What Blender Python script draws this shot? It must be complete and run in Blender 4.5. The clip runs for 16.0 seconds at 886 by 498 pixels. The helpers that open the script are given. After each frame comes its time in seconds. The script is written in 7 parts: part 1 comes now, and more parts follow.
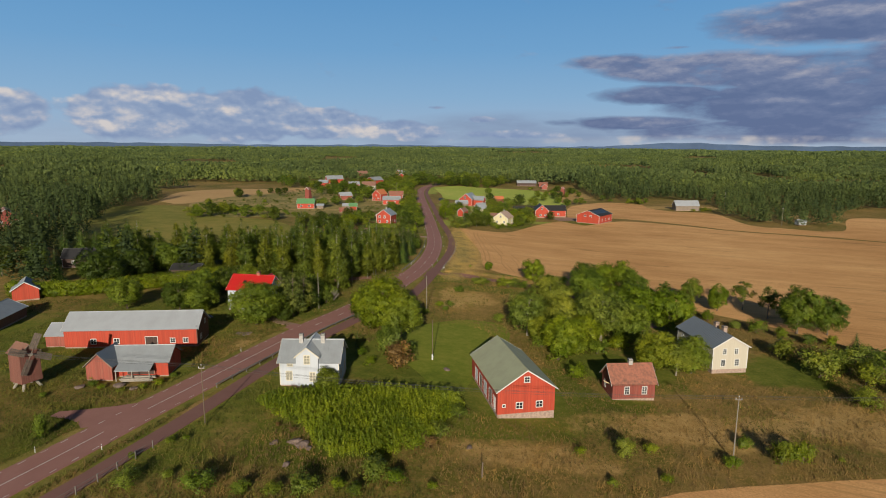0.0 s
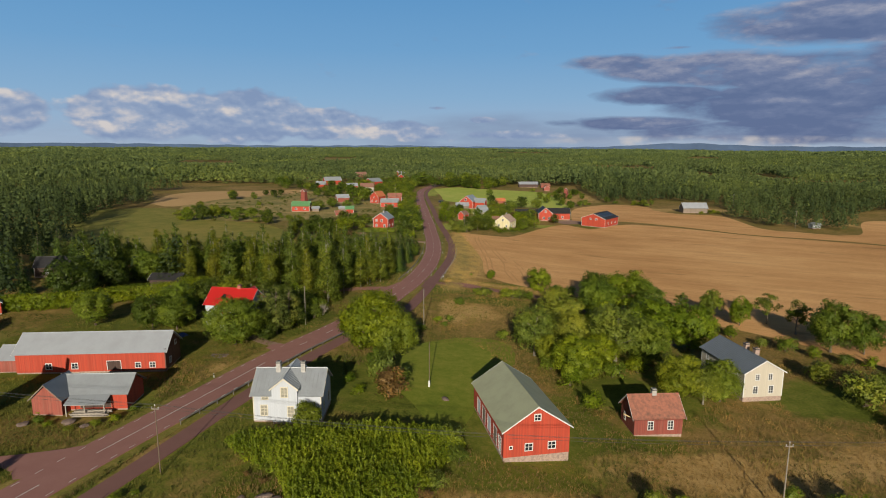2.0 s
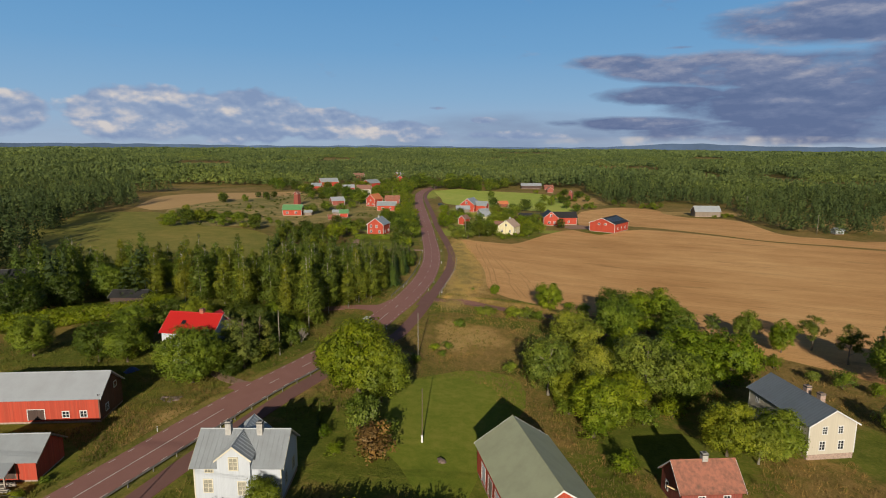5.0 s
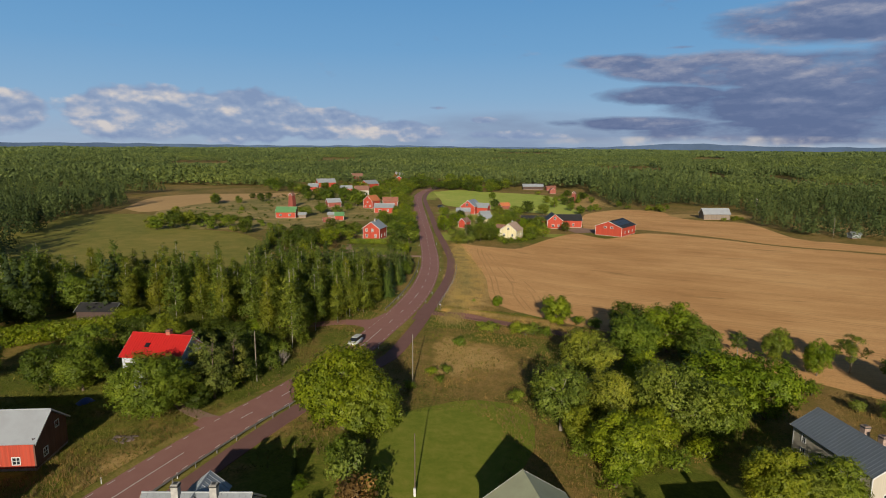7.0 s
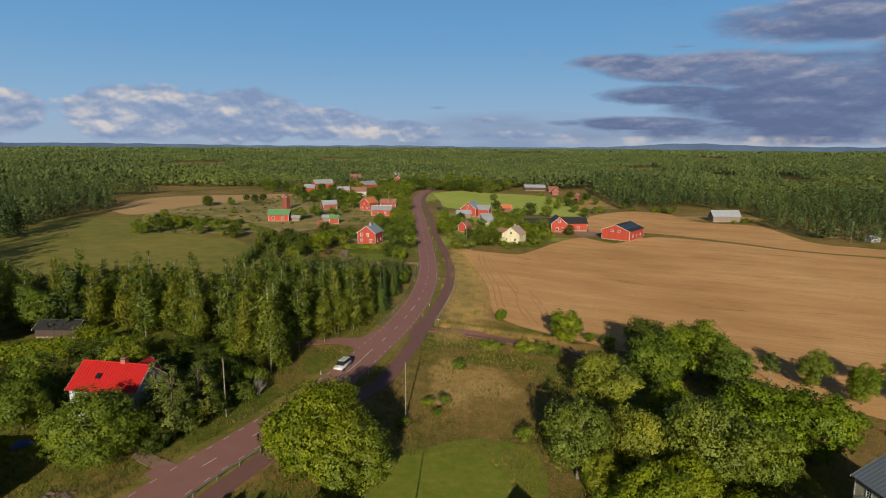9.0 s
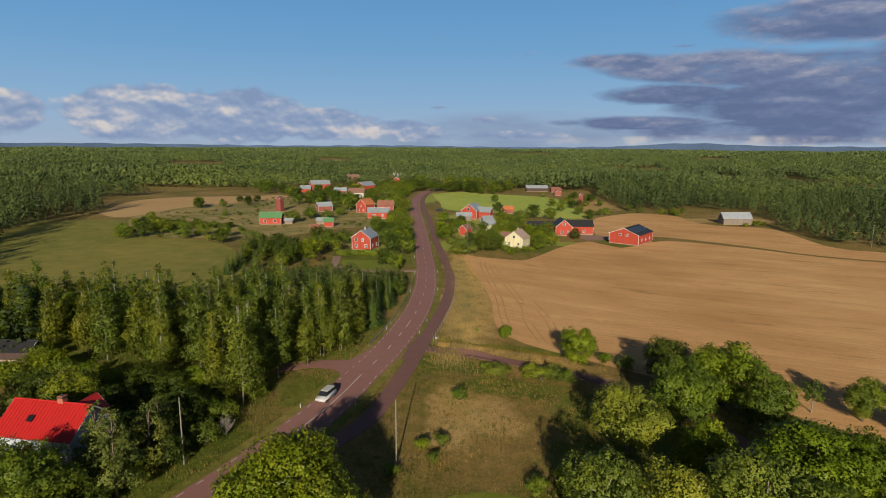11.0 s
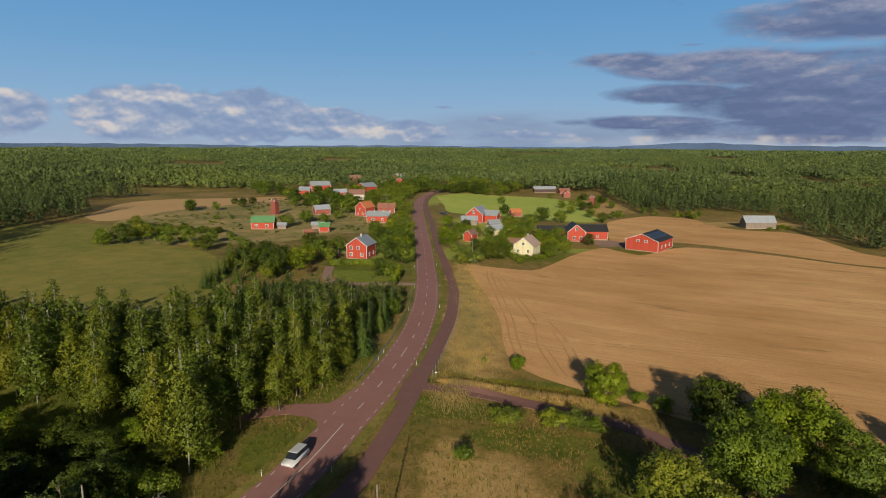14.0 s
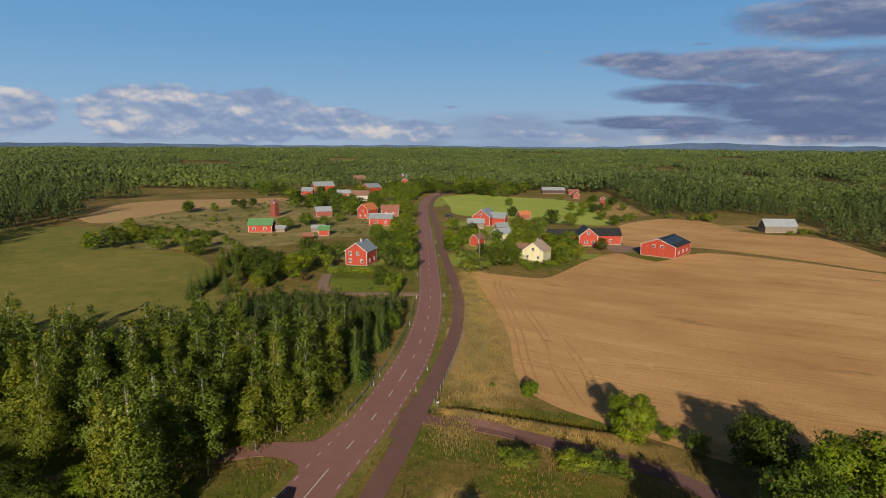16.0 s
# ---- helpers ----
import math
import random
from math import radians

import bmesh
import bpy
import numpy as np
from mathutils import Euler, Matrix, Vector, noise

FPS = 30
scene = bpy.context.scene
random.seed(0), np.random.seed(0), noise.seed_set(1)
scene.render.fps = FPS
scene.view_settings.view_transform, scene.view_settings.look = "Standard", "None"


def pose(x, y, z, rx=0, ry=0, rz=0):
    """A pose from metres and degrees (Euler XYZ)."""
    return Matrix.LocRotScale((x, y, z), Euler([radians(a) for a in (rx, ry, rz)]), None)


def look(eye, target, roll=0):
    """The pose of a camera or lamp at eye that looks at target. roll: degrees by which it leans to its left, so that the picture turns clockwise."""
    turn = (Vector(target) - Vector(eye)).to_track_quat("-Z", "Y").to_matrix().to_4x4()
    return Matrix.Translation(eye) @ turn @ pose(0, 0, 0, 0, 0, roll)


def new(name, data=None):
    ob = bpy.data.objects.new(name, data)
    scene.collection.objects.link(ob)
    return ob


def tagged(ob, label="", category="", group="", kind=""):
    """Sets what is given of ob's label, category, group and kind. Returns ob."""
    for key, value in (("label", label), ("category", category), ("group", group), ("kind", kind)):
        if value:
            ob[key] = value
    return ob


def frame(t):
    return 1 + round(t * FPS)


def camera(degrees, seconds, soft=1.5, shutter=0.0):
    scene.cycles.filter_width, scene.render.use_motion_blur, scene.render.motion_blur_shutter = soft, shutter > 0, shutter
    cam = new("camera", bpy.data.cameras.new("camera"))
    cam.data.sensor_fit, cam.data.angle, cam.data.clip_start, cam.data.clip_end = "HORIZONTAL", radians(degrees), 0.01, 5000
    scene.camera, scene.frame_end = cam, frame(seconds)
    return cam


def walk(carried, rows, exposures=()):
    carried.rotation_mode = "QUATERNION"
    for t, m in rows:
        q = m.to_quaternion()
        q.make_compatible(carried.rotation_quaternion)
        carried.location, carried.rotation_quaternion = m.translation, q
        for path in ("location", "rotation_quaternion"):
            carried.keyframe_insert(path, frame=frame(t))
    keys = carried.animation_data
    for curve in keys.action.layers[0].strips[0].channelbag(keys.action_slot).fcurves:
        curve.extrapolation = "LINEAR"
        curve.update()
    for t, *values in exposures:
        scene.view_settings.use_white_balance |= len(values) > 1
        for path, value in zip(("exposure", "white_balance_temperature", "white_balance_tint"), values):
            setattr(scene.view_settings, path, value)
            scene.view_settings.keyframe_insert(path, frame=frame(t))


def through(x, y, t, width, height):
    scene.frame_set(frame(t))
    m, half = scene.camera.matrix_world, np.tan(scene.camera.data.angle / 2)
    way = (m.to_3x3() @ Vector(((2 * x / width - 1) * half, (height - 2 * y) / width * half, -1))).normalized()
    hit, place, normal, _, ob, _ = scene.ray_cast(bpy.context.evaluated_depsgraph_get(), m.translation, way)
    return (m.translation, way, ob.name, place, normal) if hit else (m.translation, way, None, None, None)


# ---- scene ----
cam = camera(73.7, 16.0, soft=1.0)
PATH = [
    (0, (0.74, -1.11, 46.40), (-3.54, 97.28, 29.04), 0.28),
    (0.5, (0.72, 2.29, 46.41), (-3.59, 100.68, 29.06), 0.28),
    (1, (0.69, 5.70, 46.41), (-3.65, 104.09, 29.09), 0.27),
    (1.5, (0.67, 9.11, 46.41), (-3.70, 107.50, 29.12), 0.25),
    (2, (0.64, 12.52, 46.41), (-3.76, 110.92, 29.14), 0.23),
    (2.5, (0.60, 15.94, 46.42), (-3.83, 114.34, 29.16), 0.21),
    (3, (0.57, 19.36, 46.42), (-3.89, 117.77, 29.19), 0.20),
    (3.5, (0.53, 22.79, 46.42), (-3.95, 121.19, 29.22), 0.20),
    (4, (0.49, 26.22, 46.43), (-4.01, 124.62, 29.23), 0.21),
    (5, (0.39, 33.09, 46.44), (-4.13, 131.49, 29.21), 0.25),
    (6.5, (0.24, 43.47, 46.45), (-4.33, 141.86, 29.18), 0.30),
    (7, (0.19, 46.97, 46.45), (-4.38, 145.37, 29.20), 0.30),
    (7.5, (0.15, 50.49, 46.45), (-4.43, 148.89, 29.20), 0.30),
    (8, (0.10, 54.03, 46.44), (-4.50, 152.42, 29.20), 0.29),
    (8.5, (0.06, 57.58, 46.42), (-4.56, 155.97, 29.18), 0.27),
    (9, (0.01, 61.15, 46.40), (-4.62, 159.55, 29.15), 0.27),
    (9.5, (-0.04, 64.76, 46.38), (-4.68, 163.15, 29.11), 0.27),
    (10.5, (-0.15, 72.05, 46.28), (-4.83, 170.43, 29.02), 0.25),
    (11, (-0.22, 75.68, 46.22), (-4.92, 174.07, 28.96), 0.23),
    (12, (-0.34, 82.83, 46.09), (-5.02, 181.22, 28.84), 0.20),
    (12.5, (-0.38, 86.34, 46.03), (-5.21, 184.72, 28.77), 0.18),
    (13, (-0.43, 89.79, 45.98), (-5.48, 188.16, 28.71), 0.17),
    (13.5, (-0.46, 93.21, 45.94), (-5.77, 191.56, 28.67), 0.17),
    (14, (-0.50, 96.59, 45.90), (-6.07, 194.93, 28.63), 0.17),
    (14.5, (-0.54, 99.93, 45.88), (-6.37, 198.25, 28.60), 0.18),
    (15, (-0.58, 103.23, 45.86), (-6.67, 201.54, 28.58), 0.19),
    (15.5, (-0.62, 106.49, 45.86), (-6.99, 204.78, 28.57), 0.21),
    (16, (-0.68, 109.70, 45.88), (-7.34, 207.97, 28.58), 0.22),
]
walk(cam, [(t, look(eye, target, roll)) for t, eye, target, roll in PATH])

# ---- world, sun, exposure ----
SUN_EL = radians(18.5)
world = bpy.data.worlds.new("world")
scene.world = world
world.use_nodes = True
wn = world.node_tree.nodes
sky = wn.new("ShaderNodeTexSky")
sky.sky_type, sky.sun_disc = "NISHITA", False
sky.sun_elevation, sky.sun_rotation = SUN_EL, math.pi
sky.altitude, sky.air_density, sky.dust_density, sky.ozone_density = 50, 1.0, 0.5, 1.2
wn["Background"].inputs["Strength"].default_value = 0.03
world.node_tree.links.new(sky.outputs[0], wn["Background"].inputs["Color"])
sun = new("sun", bpy.data.lights.new("sun", "SUN"))
sun.data.energy, sun.data.angle, sun.data.color = 5.0, radians(0.55), (1.0, 0.89, 0.70)
sun.matrix_world = look((0, -100 * math.cos(SUN_EL), 100 * math.sin(SUN_EL)), (0, 0, 0))
scene.view_settings.exposure = 0.19

# ---- the lie of the land ----
def fade(a, b, v):
    v = np.clip((v - a) / (b - a), 0, 1)
    return v * v * (3 - 2 * v)


def land(x, y):
    """Height of the ground: a low rise west of the road, flat fields to the east, gentle hills far off."""
    x, y = np.asarray(x, float), np.asarray(y, float)
    r = np.hypot(x, y)
    far = fade(900, 3600, r)
    hills = np.sin(x / 610 + 1.3) * np.cos(y / 740 + 0.4) + 0.6 * np.sin(x / 330 - y / 520)
    # a ditch along the north side of the farm road
    d = y - 202.2 + 0.13 * (x + 5)
    ends = fade(-7, -3, x) * (1 - fade(20, 25, x))
    ditch, bank = np.exp(-(d / 1.5) ** 2) * ends, np.exp(-((d + 2.5) / 0.9) ** 2) * ends
    return 1.9 - 2.7 * np.tanh((x - 2) / 32) + far * (9.0 + 3.0 * hills) - 2.1 * ditch + 0.8 * bank


def hz(x, y):
    return float(land(x, y))


def curve_through(points, step=4.0):
    """Points along a smooth line through the given ones."""
    p = np.array([points[0], *points, points[-1]], float)
    out = []
    for i in range(1, len(p) - 2):
        a, b, c, d = p[i - 1:i + 3]
        n = max(2, int(np.hypot(*(c - b)) / step))
        for k in range(n):
            t = k / n
            out.append(0.5 * (2 * b + (c - a) * t + (2 * a - 5 * b + 4 * c - d) * t * t + (3 * b - a - 3 * c + d) * t ** 3))
    return np.array(out + [p[-2]])


def sides(line):
    """Unit vectors to the right of a line, point by point."""
    d = np.gradient(line, axis=0)
    d /= np.linalg.norm(d, axis=1)[:, None]
    return np.stack([d[:, 1], -d[:, 0]], 1)


def inside(px, py, poly):
    px, py = np.asarray(px, float), np.asarray(py, float)
    hit = np.zeros(px.shape, bool)
    n = len(poly)
    for i in range(n):
        (x0, y0), (x1, y1) = poly[i], poly[(i + 1) % n]
        if y0 != y1:
            hit ^= ((y0 > py) != (y1 > py)) & (px < (x1 - x0) * (py - y0) / (y1 - y0) + x0)
    return hit


def away(px, py, line):
    """Distance from points to a dense line."""
    px, py = np.asarray(px, float), np.asarray(py, float)
    best = np.full(px.shape, 1e9)
    for x, y in line:
        best = np.minimum(best, np.hypot(px - x, py - y))
    return best


# ---- materials ----
def shader(name):
    m = bpy.data.materials.new(name)
    m.use_nodes = True
    t = m.node_tree
    return m, t, t.nodes["Principled BSDF"]


def nd(t, kind, **ins):
    n = t.nodes.new("ShaderNode" + kind)
    for k, v in ins.items():
        k = k.replace("_", " ")
        if k in n.inputs:
            n.inputs[k].default_value = v
    return n


def put(t, a, b):
    t.links.new(a, b)
    return b.node


def noise_at(t, vec, scale, detail=4.0, rough=0.55):
    n = nd(t, "TexNoise", Scale=scale, Detail=detail, Roughness=rough)
    t.links.new(vec, n.inputs["Vector"])
    return n.outputs["Fac"]


def ramp(t, fac, stops):
    r = t.nodes.new("ShaderNodeValToRGB")
    e = r.color_ramp.elements
    while len(e) < len(stops):
        e.new(0.5)
    for k, (at, c) in zip(e, stops):
        k.position, k.color = at, (*c, 1) if len(c) == 3 else c
    t.links.new(fac, r.inputs[0])
    return r.outputs[0]


def blend(t, fac, a, b, kind="MIX"):
    m = t.nodes.new("ShaderNodeMix")
    m.data_type, m.blend_type = "RGBA", kind
    for v, k in ((fac, 0), (a, 6), (b, 7)):
        if hasattr(v, "is_linked"):
            t.links.new(v, m.inputs[k])
        elif k == 0:
            m.inputs[0].default_value = v
        else:
            m.inputs[k].default_value = (*v, 1)
    return m.outputs[2]


def calc(t, op, a, b=0.0, c=0.0):
    m = t.nodes.new("ShaderNodeMath")
    m.operation = op
    for i, v in enumerate((a, b, c)):
        if hasattr(v, "is_linked"):
            t.links.new(v, m.inputs[i])
        else:
            m.inputs[i].default_value = v
    return m.outputs[0]


def spot(t, stretch=(1, 1, 1), turn=0.0, world_wide=False):
    """Coordinates in metres: of the object, or of the whole place."""
    if world_wide:
        src = t.nodes.new("ShaderNodeNewGeometry").outputs["Position"]
    else:
        src = t.nodes.new("ShaderNodeTexCoord").outputs["Object"]
    if turn:
        k = t.nodes.new("ShaderNodeMapping")
        k.inputs["Rotation"].default_value = (0, 0, turn)
        t.links.new(src, k.inputs["Vector"])
        src = k.outputs[0]
    m = t.nodes.new("ShaderNodeMapping")
    m.inputs["Scale"].default_value = stretch
    t.links.new(src, m.inputs["Vector"])
    return m.outputs[0]


def relief(t, bsdf, height, strength=0.3, depth=0.05):
    b = nd(t, "Bump", Strength=strength, Distance=depth)
    t.links.new(height, b.inputs["Height"])
    t.links.new(b.outputs[0], bsdf.inputs["Normal"])


def plain(name, c, rough=0.6, vary=0.25, scale=2.0, metal=0.0, bump=0.15, fine=25.0):
    """Paint, plaster or metal with stains at two scales."""
    m, t, b = shader(name)
    v = spot(t)
    dark = tuple(k * (1 - vary) for k in c)
    lite = tuple(min(1, k * (1 + vary * 0.5)) for k in c)
    n1, n2 = noise_at(t, v, scale), noise_at(t, v, fine, 3)
    col = ramp(t, n1, [(0.3, dark), (0.7, lite)])
    col = blend(t, 0.35, col, ramp(t, n2, [(0.3, dark), (0.7, lite)]))
    put(t, col, b.inputs["Base Color"])
    b.inputs["Roughness"].default_value, b.inputs["Metallic"].default_value = rough, metal
    relief(t, b, n2, bump, 0.02)
    return m


def boards(name, c, worn, width=0.16, upright=True, streak=0.5, uneven=1.0):
    """Painted boarding: joints as relief, every board a little different, weather streaks."""
    m, t, b = shader(name)
    v = spot(t)
    sep = t.nodes.new("ShaderNodeSeparateXYZ")
    t.links.new(v, sep.inputs[0])
    across = calc(t, "ADD", sep.outputs[0], sep.outputs[1]) if upright else sep.outputs[2]
    u = calc(t, "DIVIDE", across, width)
    cell = calc(t, "FLOOR", u)
    wn_ = t.nodes.new("ShaderNodeTexWhiteNoise")
    wn_.noise_dimensions = "1D"
    t.links.new(cell, wn_.inputs["W"])
    col = ramp(t, wn_.outputs["Value"], [(0.0, tuple(k * (1 - 0.18 * uneven) for k in c)), (1.0, tuple(min(1, k * (1 + 0.12 * uneven)) for k in c))])
    st = noise_at(t, spot(t, (5.0, 5.0, 0.35)), 1.0, 5, 0.6)
    fade_ = noise_at(t, v, 0.35, 3)
    amount = calc(t, "MULTIPLY", ramp(t, st, [(0.45, (0, 0, 0)), (0.8, (streak,) * 3)]), ramp(t, fade_, [(0.3, (0.2,) * 3), (0.7, (1,) * 3)]))
    col = blend(t, amount, col, worn)
    put(t, col, b.inputs["Base Color"])
    b.inputs["Roughness"].default_value = 0.8
    fr = calc(t, "FRACT", u)
    joint = calc(t, "LESS_THAN", calc(t, "ABSOLUTE", calc(t, "SUBTRACT", fr, 0.5)), 0.43)
    relief(t, b, joint, 0.6, 0.02)
    return m


def sheet_roof(name, c, stain, rough=0.45, metal=0.0, amount=0.5, scale=0.6):
    m, t, b = shader(name)
    v = spot(t)
    n1 = noise_at(t, v, scale, 6, 0.65)
    n2 = noise_at(t, spot(t, (1, 1, 1)), 14.0, 3)
    col = blend(t, ramp(t, n1, [(0.42, (0, 0, 0)), (0.68, (amount,) * 3)]), c, stain)
    col = blend(t, ramp(t, n2, [(0.3, (0, 0, 0)), (0.8, (0.3,) * 3)]), col, stain)
    put(t, col, b.inputs["Base Color"])
    b.inputs["Roughness"].default_value, b.inputs["Metallic"].default_value = rough, metal
    relief(t, b, n2, 0.1, 0.02)
    return m


def foliage(name, c, lite, gloss=0.5, through=0.42, tinted=True):
    m, t, b = shader(name)
    geo = t.nodes.new("ShaderNodeNewGeometry")
    info = t.nodes.new("ShaderNodeObjectInfo")
    soft_lite = tuple(0.45 * a + 0.55 * b_ for a, b_ in zip(c, lite))
    col = ramp(t, geo.outputs["Random Per Island"], [(0.0, tuple(k * 0.86 for k in c)), (0.5, tuple(k * 1.06 for k in c)), (1.0, soft_lite)])
    if not tinted:
        col = ramp(t, geo.outputs["Random Per Island"], [(0.0, tuple(k * 0.94 for k in c)), (1.0, tuple(0.75 * a + 0.25 * b_ for a, b_ in zip(c, lite)))])
    own = t.nodes.new("ShaderNodeAttribute")
    own.attribute_name = "tint"
    col = blend(t, 1.0, col, ramp(t, calc(t, "MULTIPLY_ADD", own.outputs["Fac"], 0.5, 0.5), [(0.0, (0.80, 0.86, 0.86)), (0.5, (1.24, 1.24, 1.14)), (1.0, (1.54, 1.50, 1.26))]), "MULTIPLY")
    if tinted:
        tint = ramp(t, info.outputs["Random"], [(0.0, (0.78, 0.85, 0.8)), (0.5, (1, 1, 1)), (1.0, (1.22, 1.08, 0.85))])
        col = blend(t, 1.0, col, tint, "MULTIPLY")
    stand = noise_at(t, spot(t, world_wide=True), 0.009, 4, 0.6)
    col = blend(t, 1.0, col, ramp(t, stand, [(0.38, (0.74, 0.80, 0.82)), (0.5, (1, 1, 1)), (0.62, (1.16, 1.12, 1.0))]), "MULTIPLY")
    big = noise_at(t, spot(t, world_wide=True), 0.25, 2)
    col = blend(t, 1.0, col, ramp(t, big, [(0.36, (0.72, 0.76, 0.8)), (0.5, (1, 1, 1)), (0.66, (1.28, 1.2, 1.05))]), "MULTIPLY")
    put(t, col, b.inputs["Base Color"])
    b.inputs["Roughness"].default_value = gloss
    b.inputs["Specular IOR Level"].default_value = 0.25
    tr = t.nodes.new("ShaderNodeBsdfTranslucent")
    t.links.new(col, tr.inputs["Color"])
    mx = t.nodes.new("ShaderNodeMixShader")
    mx.inputs[0].default_value = through
    t.links.new(b.outputs[0], mx.inputs[1])
    t.links.new(tr.outputs[0], mx.inputs[2])
    t.links.new(mx.outputs[0], t.nodes["Material Output"].inputs["Surface"])
    return m


def earth(name, stops, s1=0.05, s2=0.6, s3=6.0, stretch=(1, 1, 1), turn=0.0, bump=0.5, depth=0.25, rough=0.95, lush=()):
    """Ground cover: colour in broad patches, in tufts and in fine grain. lush: other covers, as colours and the (x, y, rx, ry) where they grow."""
    m, t, b = shader(name)
    v = spot(t, stretch, turn, True)
    flat_ = spot(t, (1, 1, 1), 0, True)
    n1, n2, n3 = noise_at(t, flat_, s1, 4), noise_at(t, v, s2, 5, 0.65), noise_at(t, v, s3, 4, 0.7)
    f = calc(t, "ADD", calc(t, "MULTIPLY", n1, 0.34), calc(t, "ADD", calc(t, "MULTIPLY", n2, 0.34), calc(t, "MULTIPLY", n3, 0.32)))
    col = ramp(t, f, stops)
    for tones, zones in lush:
        reach = None
        for cx, cy, rx, ry in zones:
            d = t.nodes.new("ShaderNodeVectorMath")
            d.operation, d.inputs[1].default_value = "SUBTRACT", (cx, cy, 0)
            t.links.new(flat_, d.inputs[0])
            k = t.nodes.new("ShaderNodeVectorMath")
            k.operation, k.inputs[1].default_value = "MULTIPLY", (1 / rx, 1 / ry, 0)
            t.links.new(d.outputs[0], k.inputs[0])
            w = t.nodes.new("ShaderNodeVectorMath")
            w.operation = "LENGTH"
            t.links.new(k.outputs[0], w.inputs[0])
            reach = w.outputs["Value"] if reach is None else calc(t, "MINIMUM", reach, w.outputs["Value"])
        patch = calc(t, "ADD", calc(t, "SUBTRACT", 1.0, reach), calc(t, "MULTIPLY", calc(t, "SUBTRACT", noise_at(t, flat_, 0.13, 5, 0.65), 0.5), 1.6))
        col = blend(t, ramp(t, patch, [(0.0, (0, 0, 0)), (0.32, (0.92,) * 3)]), col, ramp(t, f, tones))
    put(t, col, b.inputs["Base Color"])
    b.inputs["Roughness"].default_value = rough
    b.inputs["Specular IOR Level"].default_value = 0.15
    relief(t, b, calc(t, "ADD", calc(t, "MULTIPLY", n2, 0.5), calc(t, "MULTIPLY", n3, 0.5)), bump, depth)
    return m


def stubble_material():
    """Cut straw: swaths along the working direction, darker wheel tracks, bare patches."""
    m, t, b = shader("golden_stubble")
    turned = spot(t, (1, 1, 1), radians(21), True)
    n1 = noise_at(t, spot(t, (1, 1, 1), 0, True), 0.012, 4)
    rows_ = noise_at(t, spot(t, (0.02, 0.42, 1), radians(21), True), 1.0, 4, 0.6)
    fine = noise_at(t, spot(t, (0.25, 1.6, 1), radians(21), True), 2.2, 4, 0.7)
    patches = noise_at(t, spot(t, (0.6, 1.3, 1), radians(21), True), 0.055, 5, 0.6)
    broad = calc(t, "ADD", calc(t, "MULTIPLY", n1, 0.34), calc(t, "MULTIPLY", patches, 0.30))
    f = calc(t, "ADD", broad, calc(t, "ADD", calc(t, "MULTIPLY", rows_, 0.14), calc(t, "MULTIPLY", fine, 0.22)))
    col = ramp(t, f, [(0.33, (0.36, 0.185, 0.070)), (0.45, (0.535, 0.292, 0.120)), (0.54, (0.635, 0.365, 0.160)), (0.66, (0.76, 0.48, 0.23))])
    stain = noise_at(t, spot(t, (0.03, 0.14, 1), radians(21), True), 1.0, 5, 0.7)
    col = blend(t, ramp(t, stain, [(0.60, (0, 0, 0)), (0.70, (0.62,) * 3)]), col, (0.25, 0.15, 0.06))
    dash = noise_at(t, spot(t, (0.07, 0.55, 1), radians(17), True), 1.0, 4, 0.7)
    where = noise_at(t, spot(t, (1, 1, 1), 0, True), 0.02, 3)
    col = blend(t, calc(t, "MULTIPLY", ramp(t, dash, [(0.60, (0, 0, 0)), (0.68, (0.55,) * 3)]), ramp(t, where, [(0.45, (0, 0, 0)), (0.6, (1, 1, 1))])), col, (0.22, 0.115, 0.045))
    straw = noise_at(t, spot(t, (1, 1, 1), 0, True), 3.0, 3, 0.7)
    col = blend(t, 1.0, col, ramp(t, straw, [(0.3, (0.82, 0.8, 0.78)), (0.5, (1, 1, 1)), (0.7, (1.16, 1.15, 1.12))]), "MULTIPLY")
    sep = t.nodes.new("ShaderNodeSeparateXYZ")
    t.links.new(turned, sep.inputs[0])
    wob = calc(t, "ADD", sep.outputs[1], calc(t, "MULTIPLY", noise_at(t, turned, 0.02, 2), 9.0))
    lane = calc(t, "ABSOLUTE", calc(t, "SUBTRACT", calc(t, "FRACT", calc(t, "DIVIDE", wob, 21.0)), 0.5))
    wheel = calc(t, "LESS_THAN", calc(t, "ABSOLUTE", calc(t, "SUBTRACT", lane, 0.045)), 0.012)
    col = blend(t, calc(t, "MULTIPLY", wheel, 0.28), col, (0.28, 0.16, 0.06))
    put(t, col, b.inputs["Base Color"])
    b.inputs["Roughness"].default_value = 0.95
    b.inputs["Specular IOR Level"].default_value = 0.1
    relief(t, b, calc(t, "ADD", fine, rows_), 0.25, 0.08)
    return m


M = {}
# grazed bright green grass by the farm
BRIGHT = [(8, 432, 30, 34), (-4, 380, 14, 22), (36, 408, 22, 16), (-44, 330, 10, 20), (62, 480, 20, 22), (14, 372, 26, 30), (40, 402, 30, 12), (-8, 330, 10, 16), (44, 360, 16, 8), (-60, 402, 14, 20), (-70, 470, 26, 40), (-36, 560, 14, 60)]
